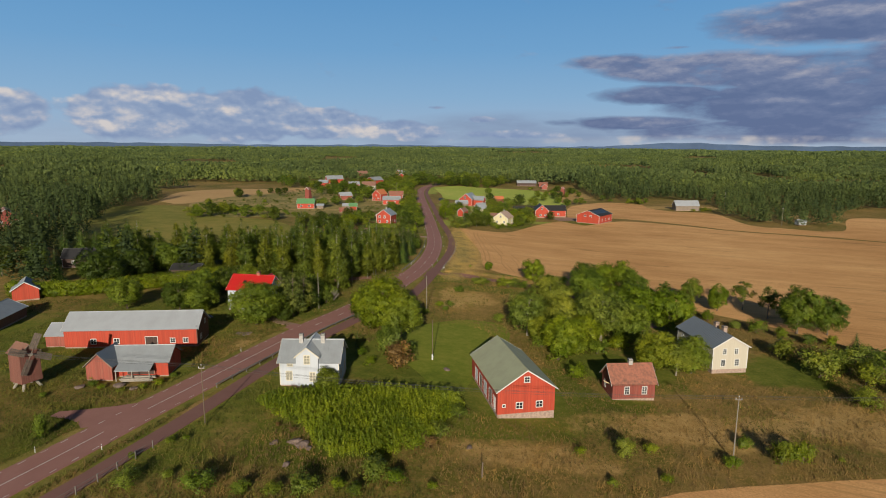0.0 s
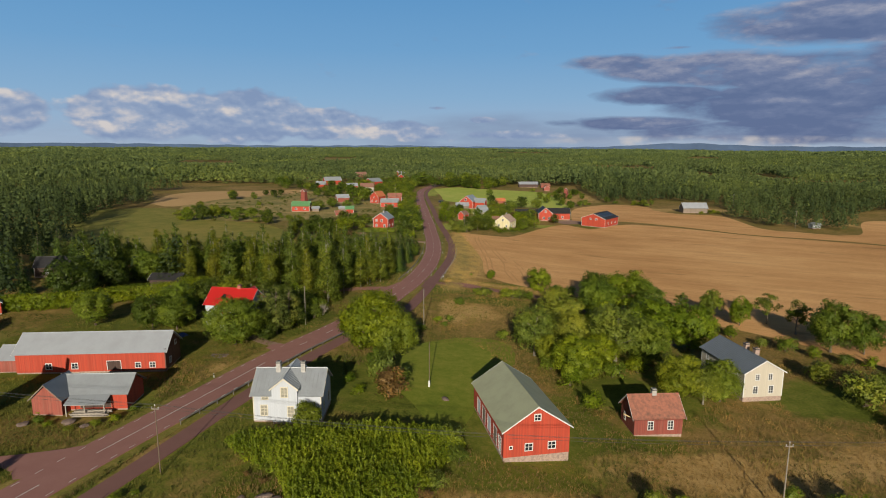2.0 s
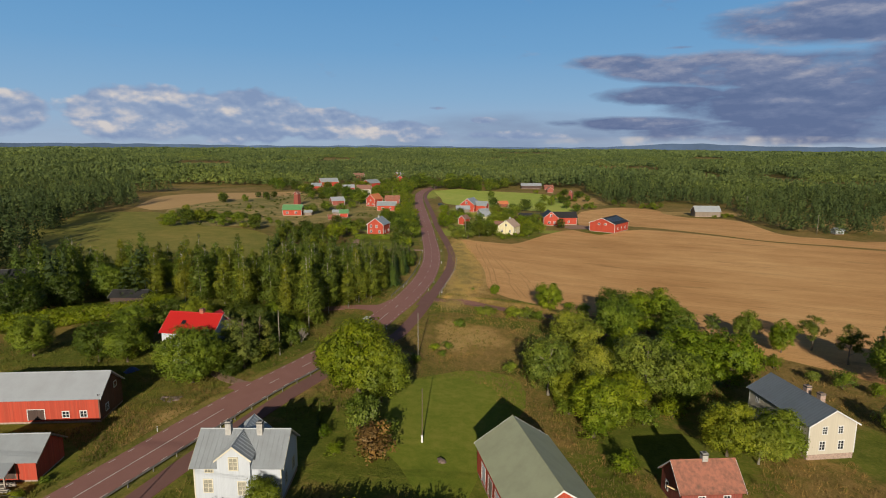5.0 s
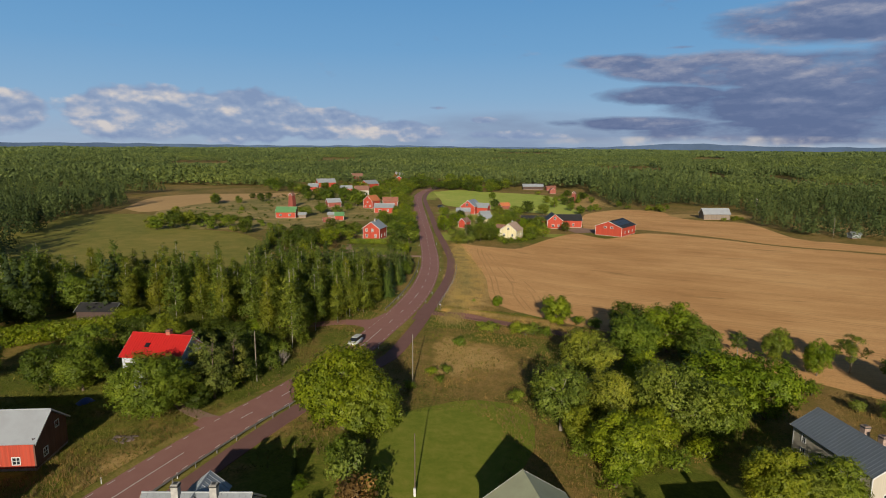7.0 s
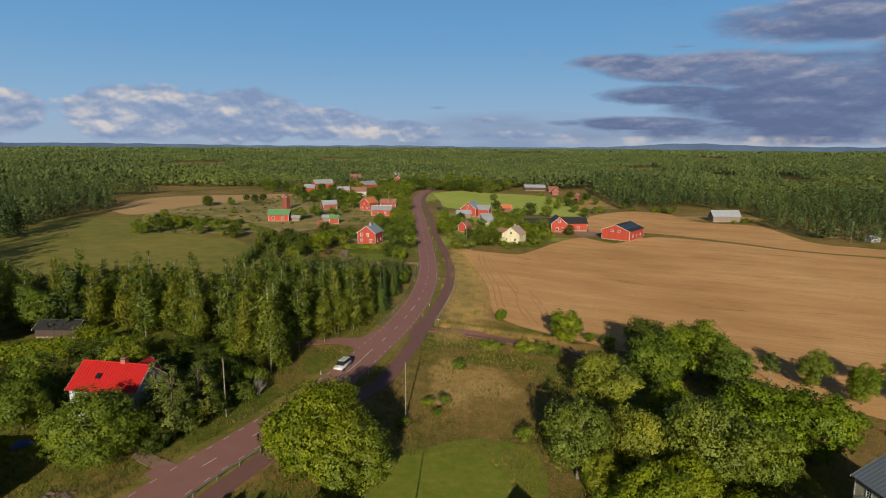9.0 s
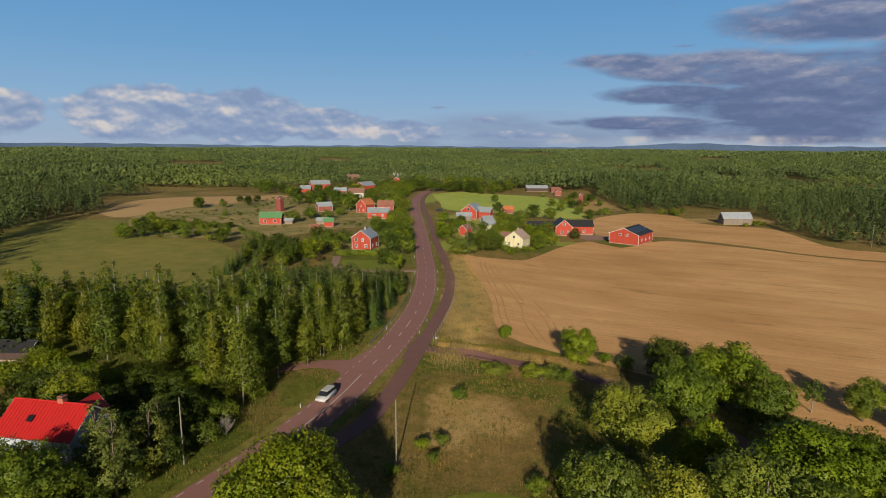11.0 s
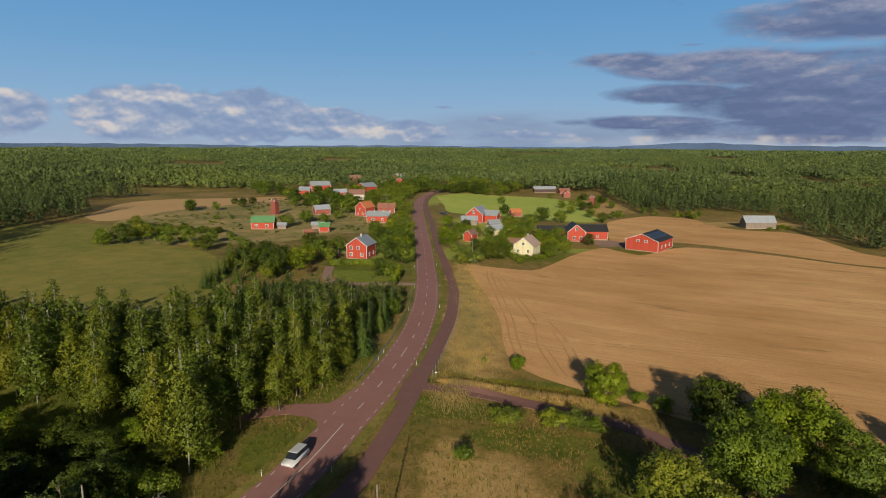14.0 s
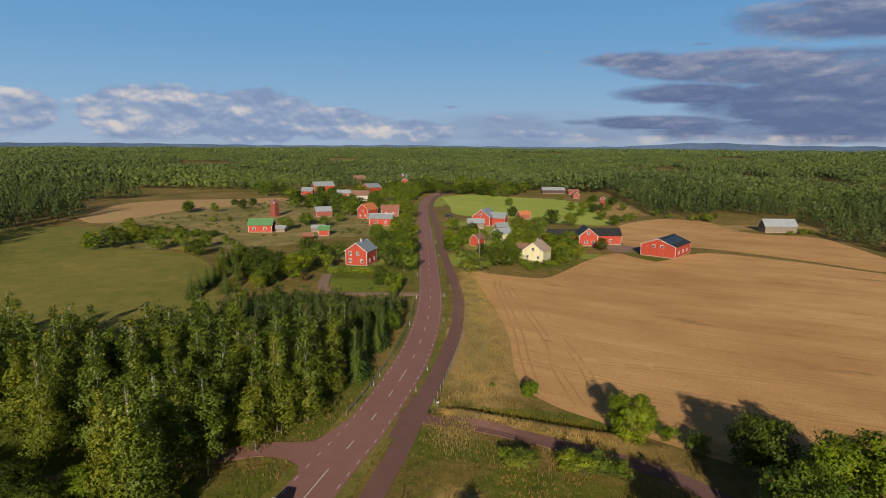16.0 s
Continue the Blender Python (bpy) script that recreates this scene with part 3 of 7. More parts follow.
def block(root, W, L, he, hr, wall="red", roof="roof_grey", m=None, holes=None, seams=0.0, trim="white", base=0.4, over=0.4, corners=True, ends="FB", gable_win=(), skirt=1.2, cheeks="LR", other=None):
    """A gabled building: x across, y along the ridge; the F gable looks to -y. holes: per wall F, B, L, R rows of (u, z, w, h, kind)."""
    m = m or Matrix()
    holes = holes or {}
    top = he - 0.12
    part("foundation", boxed(-W / 2 + 0.05, -L / 2 + 0.05, -skirt, W / 2 - 0.05, L / 2 - 0.05, base), M["stone"], root, "granite block foundation", m)
    walls = {"F": (W, Matrix.Translation((0, -L / 2, base))), "B": (W, pose(0, L / 2, base, 0, 0, 180)),
             "R": (L - 0.4, pose(W / 2, 0, base, 0, 0, 90)), "L": (L - 0.4, pose(-W / 2, 0, base, 0, 0, -90))}
    for side, (wide, wm) in walls.items():
        if side in "FB" and side not in ends or side in "LR" and side not in cheeks:
            continue
        rows = holes.get(side, [])
        cut = [(u, z - base, w, h) for u, z, w, h, *_ in rows]
        part("wall", wall_mesh(wide, top - base, cut, (hr - 0.25 - base) if side in "FB" else 0), M[(other or {}).get(side, wall)], root, "", m @ wm)
        for u, z, w, h, *kind in rows:
            k = kind[0] if kind else "w22"
            at = m @ wm @ Matrix.Translation((0, 0, -base))
            if k[0] == "w":
                window_on(root, at, u, z, w, h, int(k[1]), int(k[2]), trim, len(k) > 3)
            elif k[0] == "d":
                door_on(root, at, u, z, w, h, k[1:] or "greyboard", trim)
    for side, u, z, w, h, *kind in gable_win:
        k = kind[0] if kind else "w22"
        window_on(root, m @ walls[side][1] @ Matrix.Translation((0, -0.07, -base)), u, z, w, h, int(k[1]), int(k[2]), trim)
    if corners:
        for sx in (-1, 1):
            for sy in (-1, 1):
                bm = boxed(min(sx * W / 2, sx * W / 2 + sx * 0.03) - (0.12 if sx > 0 else 0), min(sy * L / 2, sy * L / 2 + sy * 0.03) - (0.12 if sy > 0 else 0), base,
                           max(sx * W / 2, sx * W / 2 + sx * 0.03) + (0.12 if sx < 0 else 0), max(sy * L / 2, sy * L / 2 + sy * 0.03) + (0.12 if sy < 0 else 0), top - 0.02)
                part("corner_board", bm, M[trim], root, "", m)
    # roof slopes, ridge, verge boards, seams
    ex, ez, ey = W / 2 + over, he - 0.15, L / 2 + over
    run, rise = ex, hr - ez
    length = math.hypot(run, rise)
    for sx in (-1, 1):
        bm = bmesh.new()
        n = Vector((sx * rise, 0, run)).normalized() * 0.12
        a, b = Vector((0, 0, hr)), Vector((sx * ex, 0, ez))
        vs = []
        for p in (a, b):
            for y in (-ey, ey):
                vs.append((bm.verts.new((p.x, y, p.z)), bm.verts.new((p.x - n.x if p is b else 0, y, p.z - n.z * (1 if p is b else 1.15)))))
        for f in ((vs[0][0], vs[2][0], vs[3][0], vs[1][0]), (vs[0][1], vs[1][1], vs[3][1], vs[2][1]), (vs[0][0], vs[0][1], vs[2][1], vs[2][0]), (vs[1][0], vs[3][0], vs[3][1], vs[1][1]), (vs[2][0], vs[2][1], vs[3][1], vs[3][0])):
            bm.faces.new(f)
        bmesh.ops.recalc_face_normals(bm, faces=bm.faces[:])
        slope = part("roof_slope", bm, M[roof], root, "", m)
        if seams:
            bm = bmesh.new()
            k = int(2 * ey / seams)
            for i in range(k + 1):
                y = -ey + 0.03 + i * (2 * ey - 0.06) / k
                u = Vector((sx * run, 0, -rise)).normalized()
                up = n.normalized() * 0.045
                p, q = a + u * 0.1, b - u * 0.02
                r = [bm.verts.new((s + d * Vector((0, 1, 0)) * 0.016 + Vector((0, y, 0)) + e)[:]) for s in (p, q) for d in (-1, 1) for e in (up * 0.05, up)]
                for f in ((1, 3, 7, 5), (0, 1, 5, 4), (2, 6, 7, 3), (4, 5, 7, 6), (0, 2, 3, 1)):
                    bm.faces.new([r[j] for j in f])
            part("seams", bm, M[roof], slope)
        for end in ends:
            y = (-ey if end == "F" else ey)
            d = -0.03 if end == "F" else 0.03
            bm = bmesh.new()
            vs = [bm.verts.new((p.x, yy, p.z + dz)) for yy in (y + d * 0.05, y + d) for p, dz in ((a, 0.02), (b, 0.02), (b, -0.2), (a, -0.2))]
            for f in ((0, 1, 2, 3), (7, 6, 5, 4), (0, 4, 5, 1), (1, 5, 6, 2), (2, 6, 7, 3), (3, 7, 4, 0)):
                bm.faces.new([vs[i] for i in f])
            bmesh.ops.recalc_face_normals(bm, faces=bm.faces[:])
            part("verge_board", bm, M[trim], root, "", m)
    bm = bmesh.new()
    tube(bm, [(0, -ey - 0.02, hr + 0.0), (0, ey + 0.02, hr + 0.0)], 0.09, 6)
    part("ridge_cap", bm, M[roof], root, "", m)


def chimney(root, x, y, z0, z1, s=0.7, mat_="plaster", m=None):
    bm = boxed(x - s / 2, y - s / 2, z0, x + s / 2, y + s / 2, z1)
    c = part("chimney", bm, M[mat_], root, "", m)
    bm = boxed(x - s / 2 - 0.07, y - s / 2 - 0.07, z1 - 0.25, x + s / 2 + 0.07, y + s / 2 + 0.07, z1 - 0.1)
    box(bm, x - s / 4, y - s / 4, z1 - 0.1, x + s / 4, y + s / 4, z1 + 0.08)
    part("cap", bm, M["iron"], c)


built = []


def site(name, label, category, x, y, th, group=""):
    built.append((x, y))
    return thing(name, label, category, pose(x, y, hz(x, y), 0, 0, th), group)


# ---- ground, roads and fields ----
def spread(a, b, fine, lo, hi, n):
    """Grid lines from lo to hi: even between a and b, widening outside."""
    mid = np.arange(a, b + 0.1, fine)
    left = a - (np.geomspace(1, 1 + (a - lo), n) - 1)[1:][::-1]
    right = b + (np.geomspace(1, 1 + (hi - b), n) - 1)[1:]
    return np.concatenate([left, mid, right])


gx, gy = spread(-250, 250, 5.0, -4900, 4900, 60), np.unique(np.concatenate([spread(-10, 600, 8.0, -4900, 4900, 60), np.arange(195, 208, 0.6)]))
X, Y = np.meshgrid(gx, gy)
idx = np.arange(X.size).reshape(X.shape)
quads = np.stack([idx[:-1, :-1], idx[:-1, 1:], idx[1:, 1:], idx[1:, :-1]], -1).reshape(-1, 4)
setting("ground", array_mesh("ground", np.stack([X, Y, land(X, Y)], -1).reshape(-1, 3), quads, M["meadow"], True), "dry grassy meadow ground under the village and woods")

ROAD = curve_through([(-80, -20), (-71, 18), (-62, 46), (-56.8, 63.3), (-54.6, 70.3), (-52.5, 77.6), (-50.2, 85.5), (-46.9, 95.8), (-43.2, 107.6), (-39.3, 120.2), (-35.2, 132), (-30.9, 142.5), (-26.3, 156),
                      (-22.9, 168), (-20.5, 180.5), (-18.4, 190.5), (-16.9, 200), (-15.4, 212), (-14.4, 223.8), (-14, 236), (-14, 250), (-14.8, 266), (-16.2, 283), (-18.5, 304), (-21.6, 334),
                      (-25.7, 368), (-30, 405), (-35, 448), (-40, 495), (-43.5, 540), (-44, 575), (-42, 610), (-36, 650), (-22, 690), (5, 730), (40, 770)])
CYCLE = curve_through([(-66, 20), (-54, 47), (-48.2, 63), (-46.2, 70), (-43.1, 81), (-40, 94), (-37.6, 104), (-33.6, 118), (-29.4, 131), (-24.6, 143.5), (-20, 154.5), (-16, 163), (-13.4, 178), (-11.9, 189), (-10.4, 203), (-8.6, 220),
                       (-7.0, 238), (-6.6, 254), (-7.3, 275), (-10.4, 300), (-13.2, 320), (-16.5, 344), (-20.5, 378), (-25, 418), (-31.6, 472), (-36.8, 520), (-38.5, 560), (-37.5, 600), (-31, 650)])


def ribbon(name, line, left, right, lift, material, label, cols=3):
    s = sides(line)
    off = np.linspace(-left, right, cols)
    p = line[:, None, :] + s[:, None, :] * off[None, :, None]
    z = land(p[..., 0], p[..., 1]) + lift
    v = np.concatenate([p, z[..., None]], -1)
    # a skirt down to the ground closes both edges
    v = np.concatenate([v[:, :1] - (0, 0, lift + 0.1), v, v[:, -1:] - (0, 0, lift + 0.1)], 1)
    n, c = v.shape[:2]
    i = np.arange(n * c).reshape(n, c)
    q = np.stack([i[:-1, :-1], i[:-1, 1:], i[1:, 1:], i[1:, :-1]], -1).reshape(-1, 4)
    return setting(name, array_mesh(name, v.reshape(-1, 3), q, material), label)


road = ribbon("road", ROAD, 3.35, 3.35, 0.14, M["asphalt"], "two-lane reddish asphalt road with worn white markings")
cycle = ribbon("cycle_path", CYCLE, 1.5, 1.5, 0.10, M["path"], "narrow reddish asphalt cycle path beside the road")
SIDE = curve_through([(-13.6, 197.5), (-8.6, 197.5), (-4.5, 197.3), (0.6, 196.6), (5.6, 195.4), (9.3, 194.5), (20, 191.2), (25.8, 188.2), (31, 183.5), (37, 176), (44, 165), (50, 150)], 2.0)
ribbon("farm_road", SIDE, 1.7, 1.7, 0.085, M["path"], "farm road branching off across the meadow")
WESTSIDE = curve_through([(-18, 187), (-22.4, 185.5), (-27.7, 184.6), (-32, 183.6), (-37, 181), (-46, 176), (-58, 172)], 2.0)
ribbon("forest_road", WESTSIDE, 1.7, 1.7, 0.085, M["asphalt"], "short asphalt side road into the birch wood")
DRIVE = curve_through([(-36.5, 130), (-40.5, 131.8), (-44, 133.6), (-48, 137)], 2.0)
ribbon("driveway", DRIVE, 1.1, 1.1, 0.085, M["gravel"], "gravel driveway to the red-roofed house")
GARDEN = curve_through([(-17, 275), (-27, 273), (-36, 271), (-44, 271.5), (-48, 279), (-51, 295)], 2.0)
ribbon("garden_lane", GARDEN, 1.5, 1.5, 0.085, M["gravel"], "reddish gravel lane to a village house")

ribbon("verge_1", ROAD, -3.3, 5.0, 0.03, M["verge"], "mown green verge beside the road")
ribbon("verge_2", ROAD, 5.0, -3.3, 0.03, M["verge"], "mown green verge beside the road")
# junction aprons: wedge-shaped patches where lanes meet the road
APRONS = []


def apron(name, pts, lift, material, label):
    APRONS.append(pts)
    me = bpy.data.meshes.new(name)
    turn = sum(a[0] * b[1] - b[0] * a[1] for a, b in zip(pts, pts[1:] + pts[:1]))
    me.from_pydata([(x, y, hz(x, y) + lift) for x, y in (pts if turn > 0 else pts[::-1])], [], [list(range(len(pts)))])
    me.materials.append(material)
    return setting(name, me, label)


apron("junction_apron_1", [(-14.3, 189.5), (-9.8, 194.4), (-9.4, 200.5), (-12.2, 206.5)], 0.120, M["path"], "asphalt junction between road and cycle path")
apron("junction_apron_2", [(-23.6, 176.5), (-19.5, 182), (-18.5, 190), (-21.6, 194.0), (-22.8, 190.4), (-24.4, 187.4), (-27.2, 186.6), (-30.2, 186.2), (-29.4, 182.2), (-26.5, 181.9), (-24.6, 180.6)], 0.120, M["asphalt"], "asphalt mouth of the forest side road")
apron("junction_apron_3", [(-56.6, 78.5), (-52.5, 80), (-51.0, 88.5), (-54.6, 86.8), (-56.2, 86.0), (-59.4, 84.8), (-63.5, 83.6), (-63.8, 81.9), (-60.5, 81.2), (-58.2, 80.2)], 0.120, M["asphalt"], "asphalt mouth of the farmyard lane")
apron("junction_apron_4", [(-38.6, 125.0), (-36.2, 128.5), (-36.0, 134.6), (-38.6, 132.4), (-41.2, 131.6), (-41.8, 129.4), (-40.0, 128.2)], 0.120, M["asphalt"], "asphalt mouth of the driveway")


def along(line, s0, s1, off):
    """The line's points between two distances from its start, moved off to the right."""
    d = np.concatenate([[0], np.cumsum(np.hypot(*np.diff(line, axis=0).T))])
    n = max(2, int((s1 - s0) / 2.0) + 1)
    q = np.linspace(s0, s1, n)
    sd = sides(line)
    return np.stack([np.interp(q, d, line[:, k]) + off * np.interp(q, d, sd[:, k]) for k in (0, 1)], 1)


def stripes(name, rows, lift, half, parent, label, material="line"):
    vs, fs = [], []
    for p in rows:
        s = sides(p) * half
        b = len(vs)
        for (x, y), (sx, sy) in zip(p, s):
            vs += [(x - sx, y - sy, hz(x - sx, y - sy) + lift), (x + sx, y + sy, hz(x + sx, y + sy) + lift)]
        fs += [(b + 2 * i, b + 2 * i + 1, b + 2 * i + 3, b + 2 * i + 2) for i in range(len(p) - 1)]
    ob = new(name, array_mesh(name, vs, fs, M[material]))
    ob.parent = parent
    return tagged(ob, label, "", "", "stuff")


total = float(np.hypot(*np.diff(ROAD, axis=0).T).sum())
place_of = lambda y: float(np.interp(y, ROAD[:, 1], np.concatenate([[0], np.cumsum(np.hypot(*np.diff(ROAD, axis=0).T))])))  # noqa: E731
solid = [(20, 77.6), (85.5, 121), (157, 180.5), (211, 217)]
rows = [along(ROAD, place_of(a), place_of(b), 0) for a, b in solid]
at = place_of(123)
while at < place_of(680):
    if not any(place_of(a) - 3 < at < place_of(b) + 4 for a, b in solid):
        rows.append(along(ROAD, at, at + 2.6, 0))
    at += 9.4
stripes("centre_line", rows, 0.150, 0.075, road, "worn white centre line")
for side_ in (-1, 1):
    rows, at = [], place_of(20)
    while at < place_of(430):
        rows.append(along(ROAD, at, at + 1.1, side_ * 2.9))
        at += 3.1
    stripes("edge_line", rows, 0.150, 0.055, road, "broken white edge line")


def field(name, poly, material, label, lift=0.05, step=6.0):
    """A sheet laid over the land within an outline."""
    p = curve_through(list(poly) + [poly[0]], 8.0)[:-1]
    bm = bmesh.new()
    bm.faces.new([bm.verts.new((x, y, 0)) for x, y in p])
    lo, hi = p.min(0), p.max(0)
    for ax in (0, 1):
        for c in np.arange(lo[ax] + step, hi[ax], step if ax == 0 else 40.0):
            co = (c, 0, 0) if ax == 0 else (0, c, 0)
            no = (1, 0, 0) if ax == 0 else (0, 1, 0)
            bmesh.ops.bisect_plane(bm, geom=bm.verts[:] + bm.edges[:] + bm.faces[:], plane_co=co, plane_no=no)
    for v in bm.verts:
        v.co.z = hz(v.co.x, v.co.y) + lift
    bmesh.ops.recalc_face_normals(bm, faces=bm.faces[:])
    for f in bm.faces:
        if f.normal.z < 0:
            f.normal_flip()
    return setting(name, link_mesh(name, bm, material), label)


STUBBLE = [(-4, 312), (16, 311), (24, 316), (42, 350), (59, 370), (70, 352), (98, 375), (130, 355), (150, 335), (185, 315), (230, 280), (260, 220), (200, 110), (130, 112), (97, 133), (88, 144), (78, 157), (63, 171), (46, 186), (31, 196), (18, 204), (12, 208), (7, 215), (6, 228), (6, 242), (4, 260), (-1, 289)]
field("stubble_field_1", STUBBLE, M["stubble"], "harvested golden stubble field with wheel tracks")
TRACKS = [curve_through(p, 3.0) for p in ([(9.6, 214), (8.6, 230), (8.4, 245), (6.6, 268), (4.6, 290), (4.4, 304)], [(17, 209), (14.8, 226), (15.2, 240), (12.4, 262), (9.0, 284), (7.6, 296)], [(21, 214), (20.5, 230), (18, 246)], [(30, 214), (50, 208), (80, 192), (110, 172)], [(20, 232), (60, 226), (110, 204), (150, 182)])]
BEYOND = [(64, 377), (96, 389), (130, 363), (152, 338), (190, 318), (240, 285), (300, 300), (320, 360), (262, 405), (212, 340), (184, 350), (171, 362), (174, 420), (160, 432), (147, 437), (138, 458), (140, 482), (118, 500), (90, 478), (76, 450)]
stubble = bpy.data.objects["stubble_field_1"]
stripes("wheel_track", [p + o * sides(p) for p in TRACKS for o in (-0.9, 0.9)], 0.056, 0.24, stubble, "faint darker wheel tracks in the stubble", "rut")
field("stubble_field_2", BEYOND, M["stubble"], "second stubble field beyond a grassy ditch")
field("stubble_field_3", [(10, 64), (30, 73.5), (48, 77.5), (64, 80), (110, 84), (160, 60), (120, -20), (20, 0)], M["stubble"], "stubble field at the foot of the meadow")
field("lawn_1", [(-13, 136), (-2, 144.5), (5, 146), (10.5, 143), (10.5, 131), (6, 120), (3, 112), (0, 100), (-4, 99), (-9, 108), (-13, 116)], M["lawn"], "mown lawn between the trees")
field("pasture_1", [(-155, 333), (-196, 408), (-190, 463), (-171, 519), (-133, 570), (-70, 600), (-52, 540), (-44, 470), (-36, 416), (-30, 380), (-66, 371), (-92, 339)], M["pasture"], "dry brown pasture round the village")
field("green_field", [(-242, 385), (-194, 392), (-160, 345), (-113, 324), (-90, 297), (-80, 275), (-68, 252), (-66, 228), (-100, 220), (-150, 222), (-210, 250), (-228, 300), (-225, 350)], M["greenfield"], "green ley field beside the wood")
field("tan_field", [(-228, 425), (-250, 500), (-234, 535), (-181, 553), (-159, 565), (-148, 535), (-190, 463), (-200, 405)], M["tan"], "bare tan field at the wood's edge", 0.09)
field("green_paddock", [(-34, 589), (-4, 639), (70, 626), (78, 504), (77, 470), (49, 468), (17, 480), (-16, 474), (-24, 520)], M["paddock"], "green paddock behind the farm")
field("lawn", [(-48, 289), (-30, 289), (-27, 276), (-43, 273.5)], M["lawn"], "cottage garden lawn")
apron("farmyard_gravel", [(58, 372), (74, 376), (73, 386), (66, 393), (54, 386)], 0.06, M["gravel"], "reddish gravel farmyard")

# ---- houses and barns ----
def red_barn():
    b = site("barn", "red wooden barn with grey-green roof and white windows", "barn", 8.7, 100.9, 13.5)
    block(b, 10.0, 17.6, 5.1, 8.5, "red", "roof_green", base=0.9, holes={"F": [(-1.2, 1.75, 1.05, 1.0), (2.3, 1.75, 1.05, 1.0), (-3.9, 2.2, 0.35, 0.35, "w11")],
          "L": [(6.9, 1.0, 1.3, 2.3), (4.4, 1.0, 1.8, 2.6, "dgreyboard"), (1.0, 1.0, 1.8, 2.6, "dwhiteboard"), (-2.2, 1.0, 1.8, 2.6, "dgreyboard"), (-5.4, 1.0, 1.8, 2.6, "dwhiteboard")]},
          gable_win=[("F", 0, 6.3, 0.85, 0.85)], corners=False)


def cottage():
    b = site("cottage", "small dark red cottage with rusted sheet roof", "cottage", 31.3, 106.3, -83.8)
    block(b, 5.9, 8.0, 3.3, 6.1, "oldred", "roof_rust", base=0.35, holes={"R": [(-1.3, 1.25, 0.8, 1.35, "w32"), (2.0, 1.25, 0.8, 1.35, "w32")], "F": [(-1.2, 1.2, 0.6, 1.2, "w21")]}, trim="white", corners=False)
    chimney(b, -0.1, 0.2, 5.2, 7.0, 0.75)
    part("prop_board", boxed(1.4, -6.0, -0.1, 1.6, -4.3, 0.05), M["freshwood"], b, "fresh plank leaning at the wall", pose(0, 0, 0.6, -28, 0, 0))


def yellow_house():
    b = site("house", "pale yellow two-storey house with slate-blue metal roof", "house", 54.6, 126.5, 9.5)
    block(b, 7.8, 14.4, 5.8, 8.1, "yellowboard", "roof_slate", base=0.9, seams=0.55, holes={"F": [(-1.5, 1.6, 0.85, 1.35, "w32"), (1.6, 1.6, 0.85, 1.35, "w32"), (-1.3, 4.2, 0.7, 1.1, "w32"), (1.3, 4.2, 0.7, 1.1, "w32")],
          "L": [(-5, 1.6, 0.8, 1.4, "w32"), (0, 1.2, 1.0, 2.1, "ddarkwood"), (5, 1.6, 0.8, 1.4, "w32"), (-5, 4.0, 0.7, 1.1, "w32"), (5, 4.0, 0.7, 1.1, "w32")]})
    chimney(b, 0.5, -0.6, 7.0, 9.2, 0.85, "stone")
    chimney(b, 0.5, -3.6, 7.0, 9.2, 0.85, "stone")


def white_house():
    b = site("house", "white wooden house with grey metal roof and central gable", "house", -27.3, 100.9, -87.3)
    block(b, 7.6, 10.5, 4.7, 7.6, "whiteboard", "roof_grey", base=0.4, seams=0.6, holes={"R": [(-3.6, 1.3, 1.0, 1.6, "w32"), (3.4, 1.3, 1.0, 1.6, "w32"), (-3.4, 3.9, 0.9, 0.35, "w13")],
          "B": [(-1.8, 1.3, 0.9, 1.5, "w32"), (1.8, 1.3, 0.9, 1.5, "w32")]}, trim="cream")
    # the central gable over the facade and its twin at the back
    for turn, x in ((90, 2.0), (-90, -1.55)):
        front = turn > 0
        block(b, 3.9, 4.6, 5.9, 7.55, "whiteboard", "roof_grey", m=pose(x, -0.25, 0, 0, 0, turn), base=0.4 if front else 4.2, over=0.28, ends="F", skirt=1.0 if front else -4.0, corners=False, holes={"F": [(0.9, 1.3, 0.9, 1.6, "w32")]} if front else None,
              gable_win=[("F", 0, 4.5, 0.95, 1.5, "w32")], seams=0.6, trim="cream")
    chimney(b, 0.4, -2.0, 6.6, 8.8, 0.7)
    chimney(b, 0.4, 1.9, 6.6, 8.8, 0.7)


def long_barn():
    b = site("barn", "long red barn with pale sheet roof", "barn", -69.4, 117.3, -83.1)
    block(b, 7.4, 26.7, 4.0, 6.8, "red", "roof_pale", base=0.3, holes={"R": [(-7.6, 0.9, 1.0, 1.0), (-3.0, 0.9, 1.0, 1.0), (4.0, 0.5, 2.4, 1.7, "ddarkwood"), (8.3, 0.9, 0.9, 0.9), (10.9, 0.9, 0.9, 0.9)],
          "B": [(-1.5, 1.0, 0.9, 1.0), (1.5, 3.6, 0.8, 0.8)]}, corners=False, other={"B": "darkred"})
    block(b, 6.2, 4.4, 2.6, 4.4, "palered", "roof_pale", m=pose(-0.4, -15.4, 0), base=0.2, over=0.25, corners=False, ends="F")


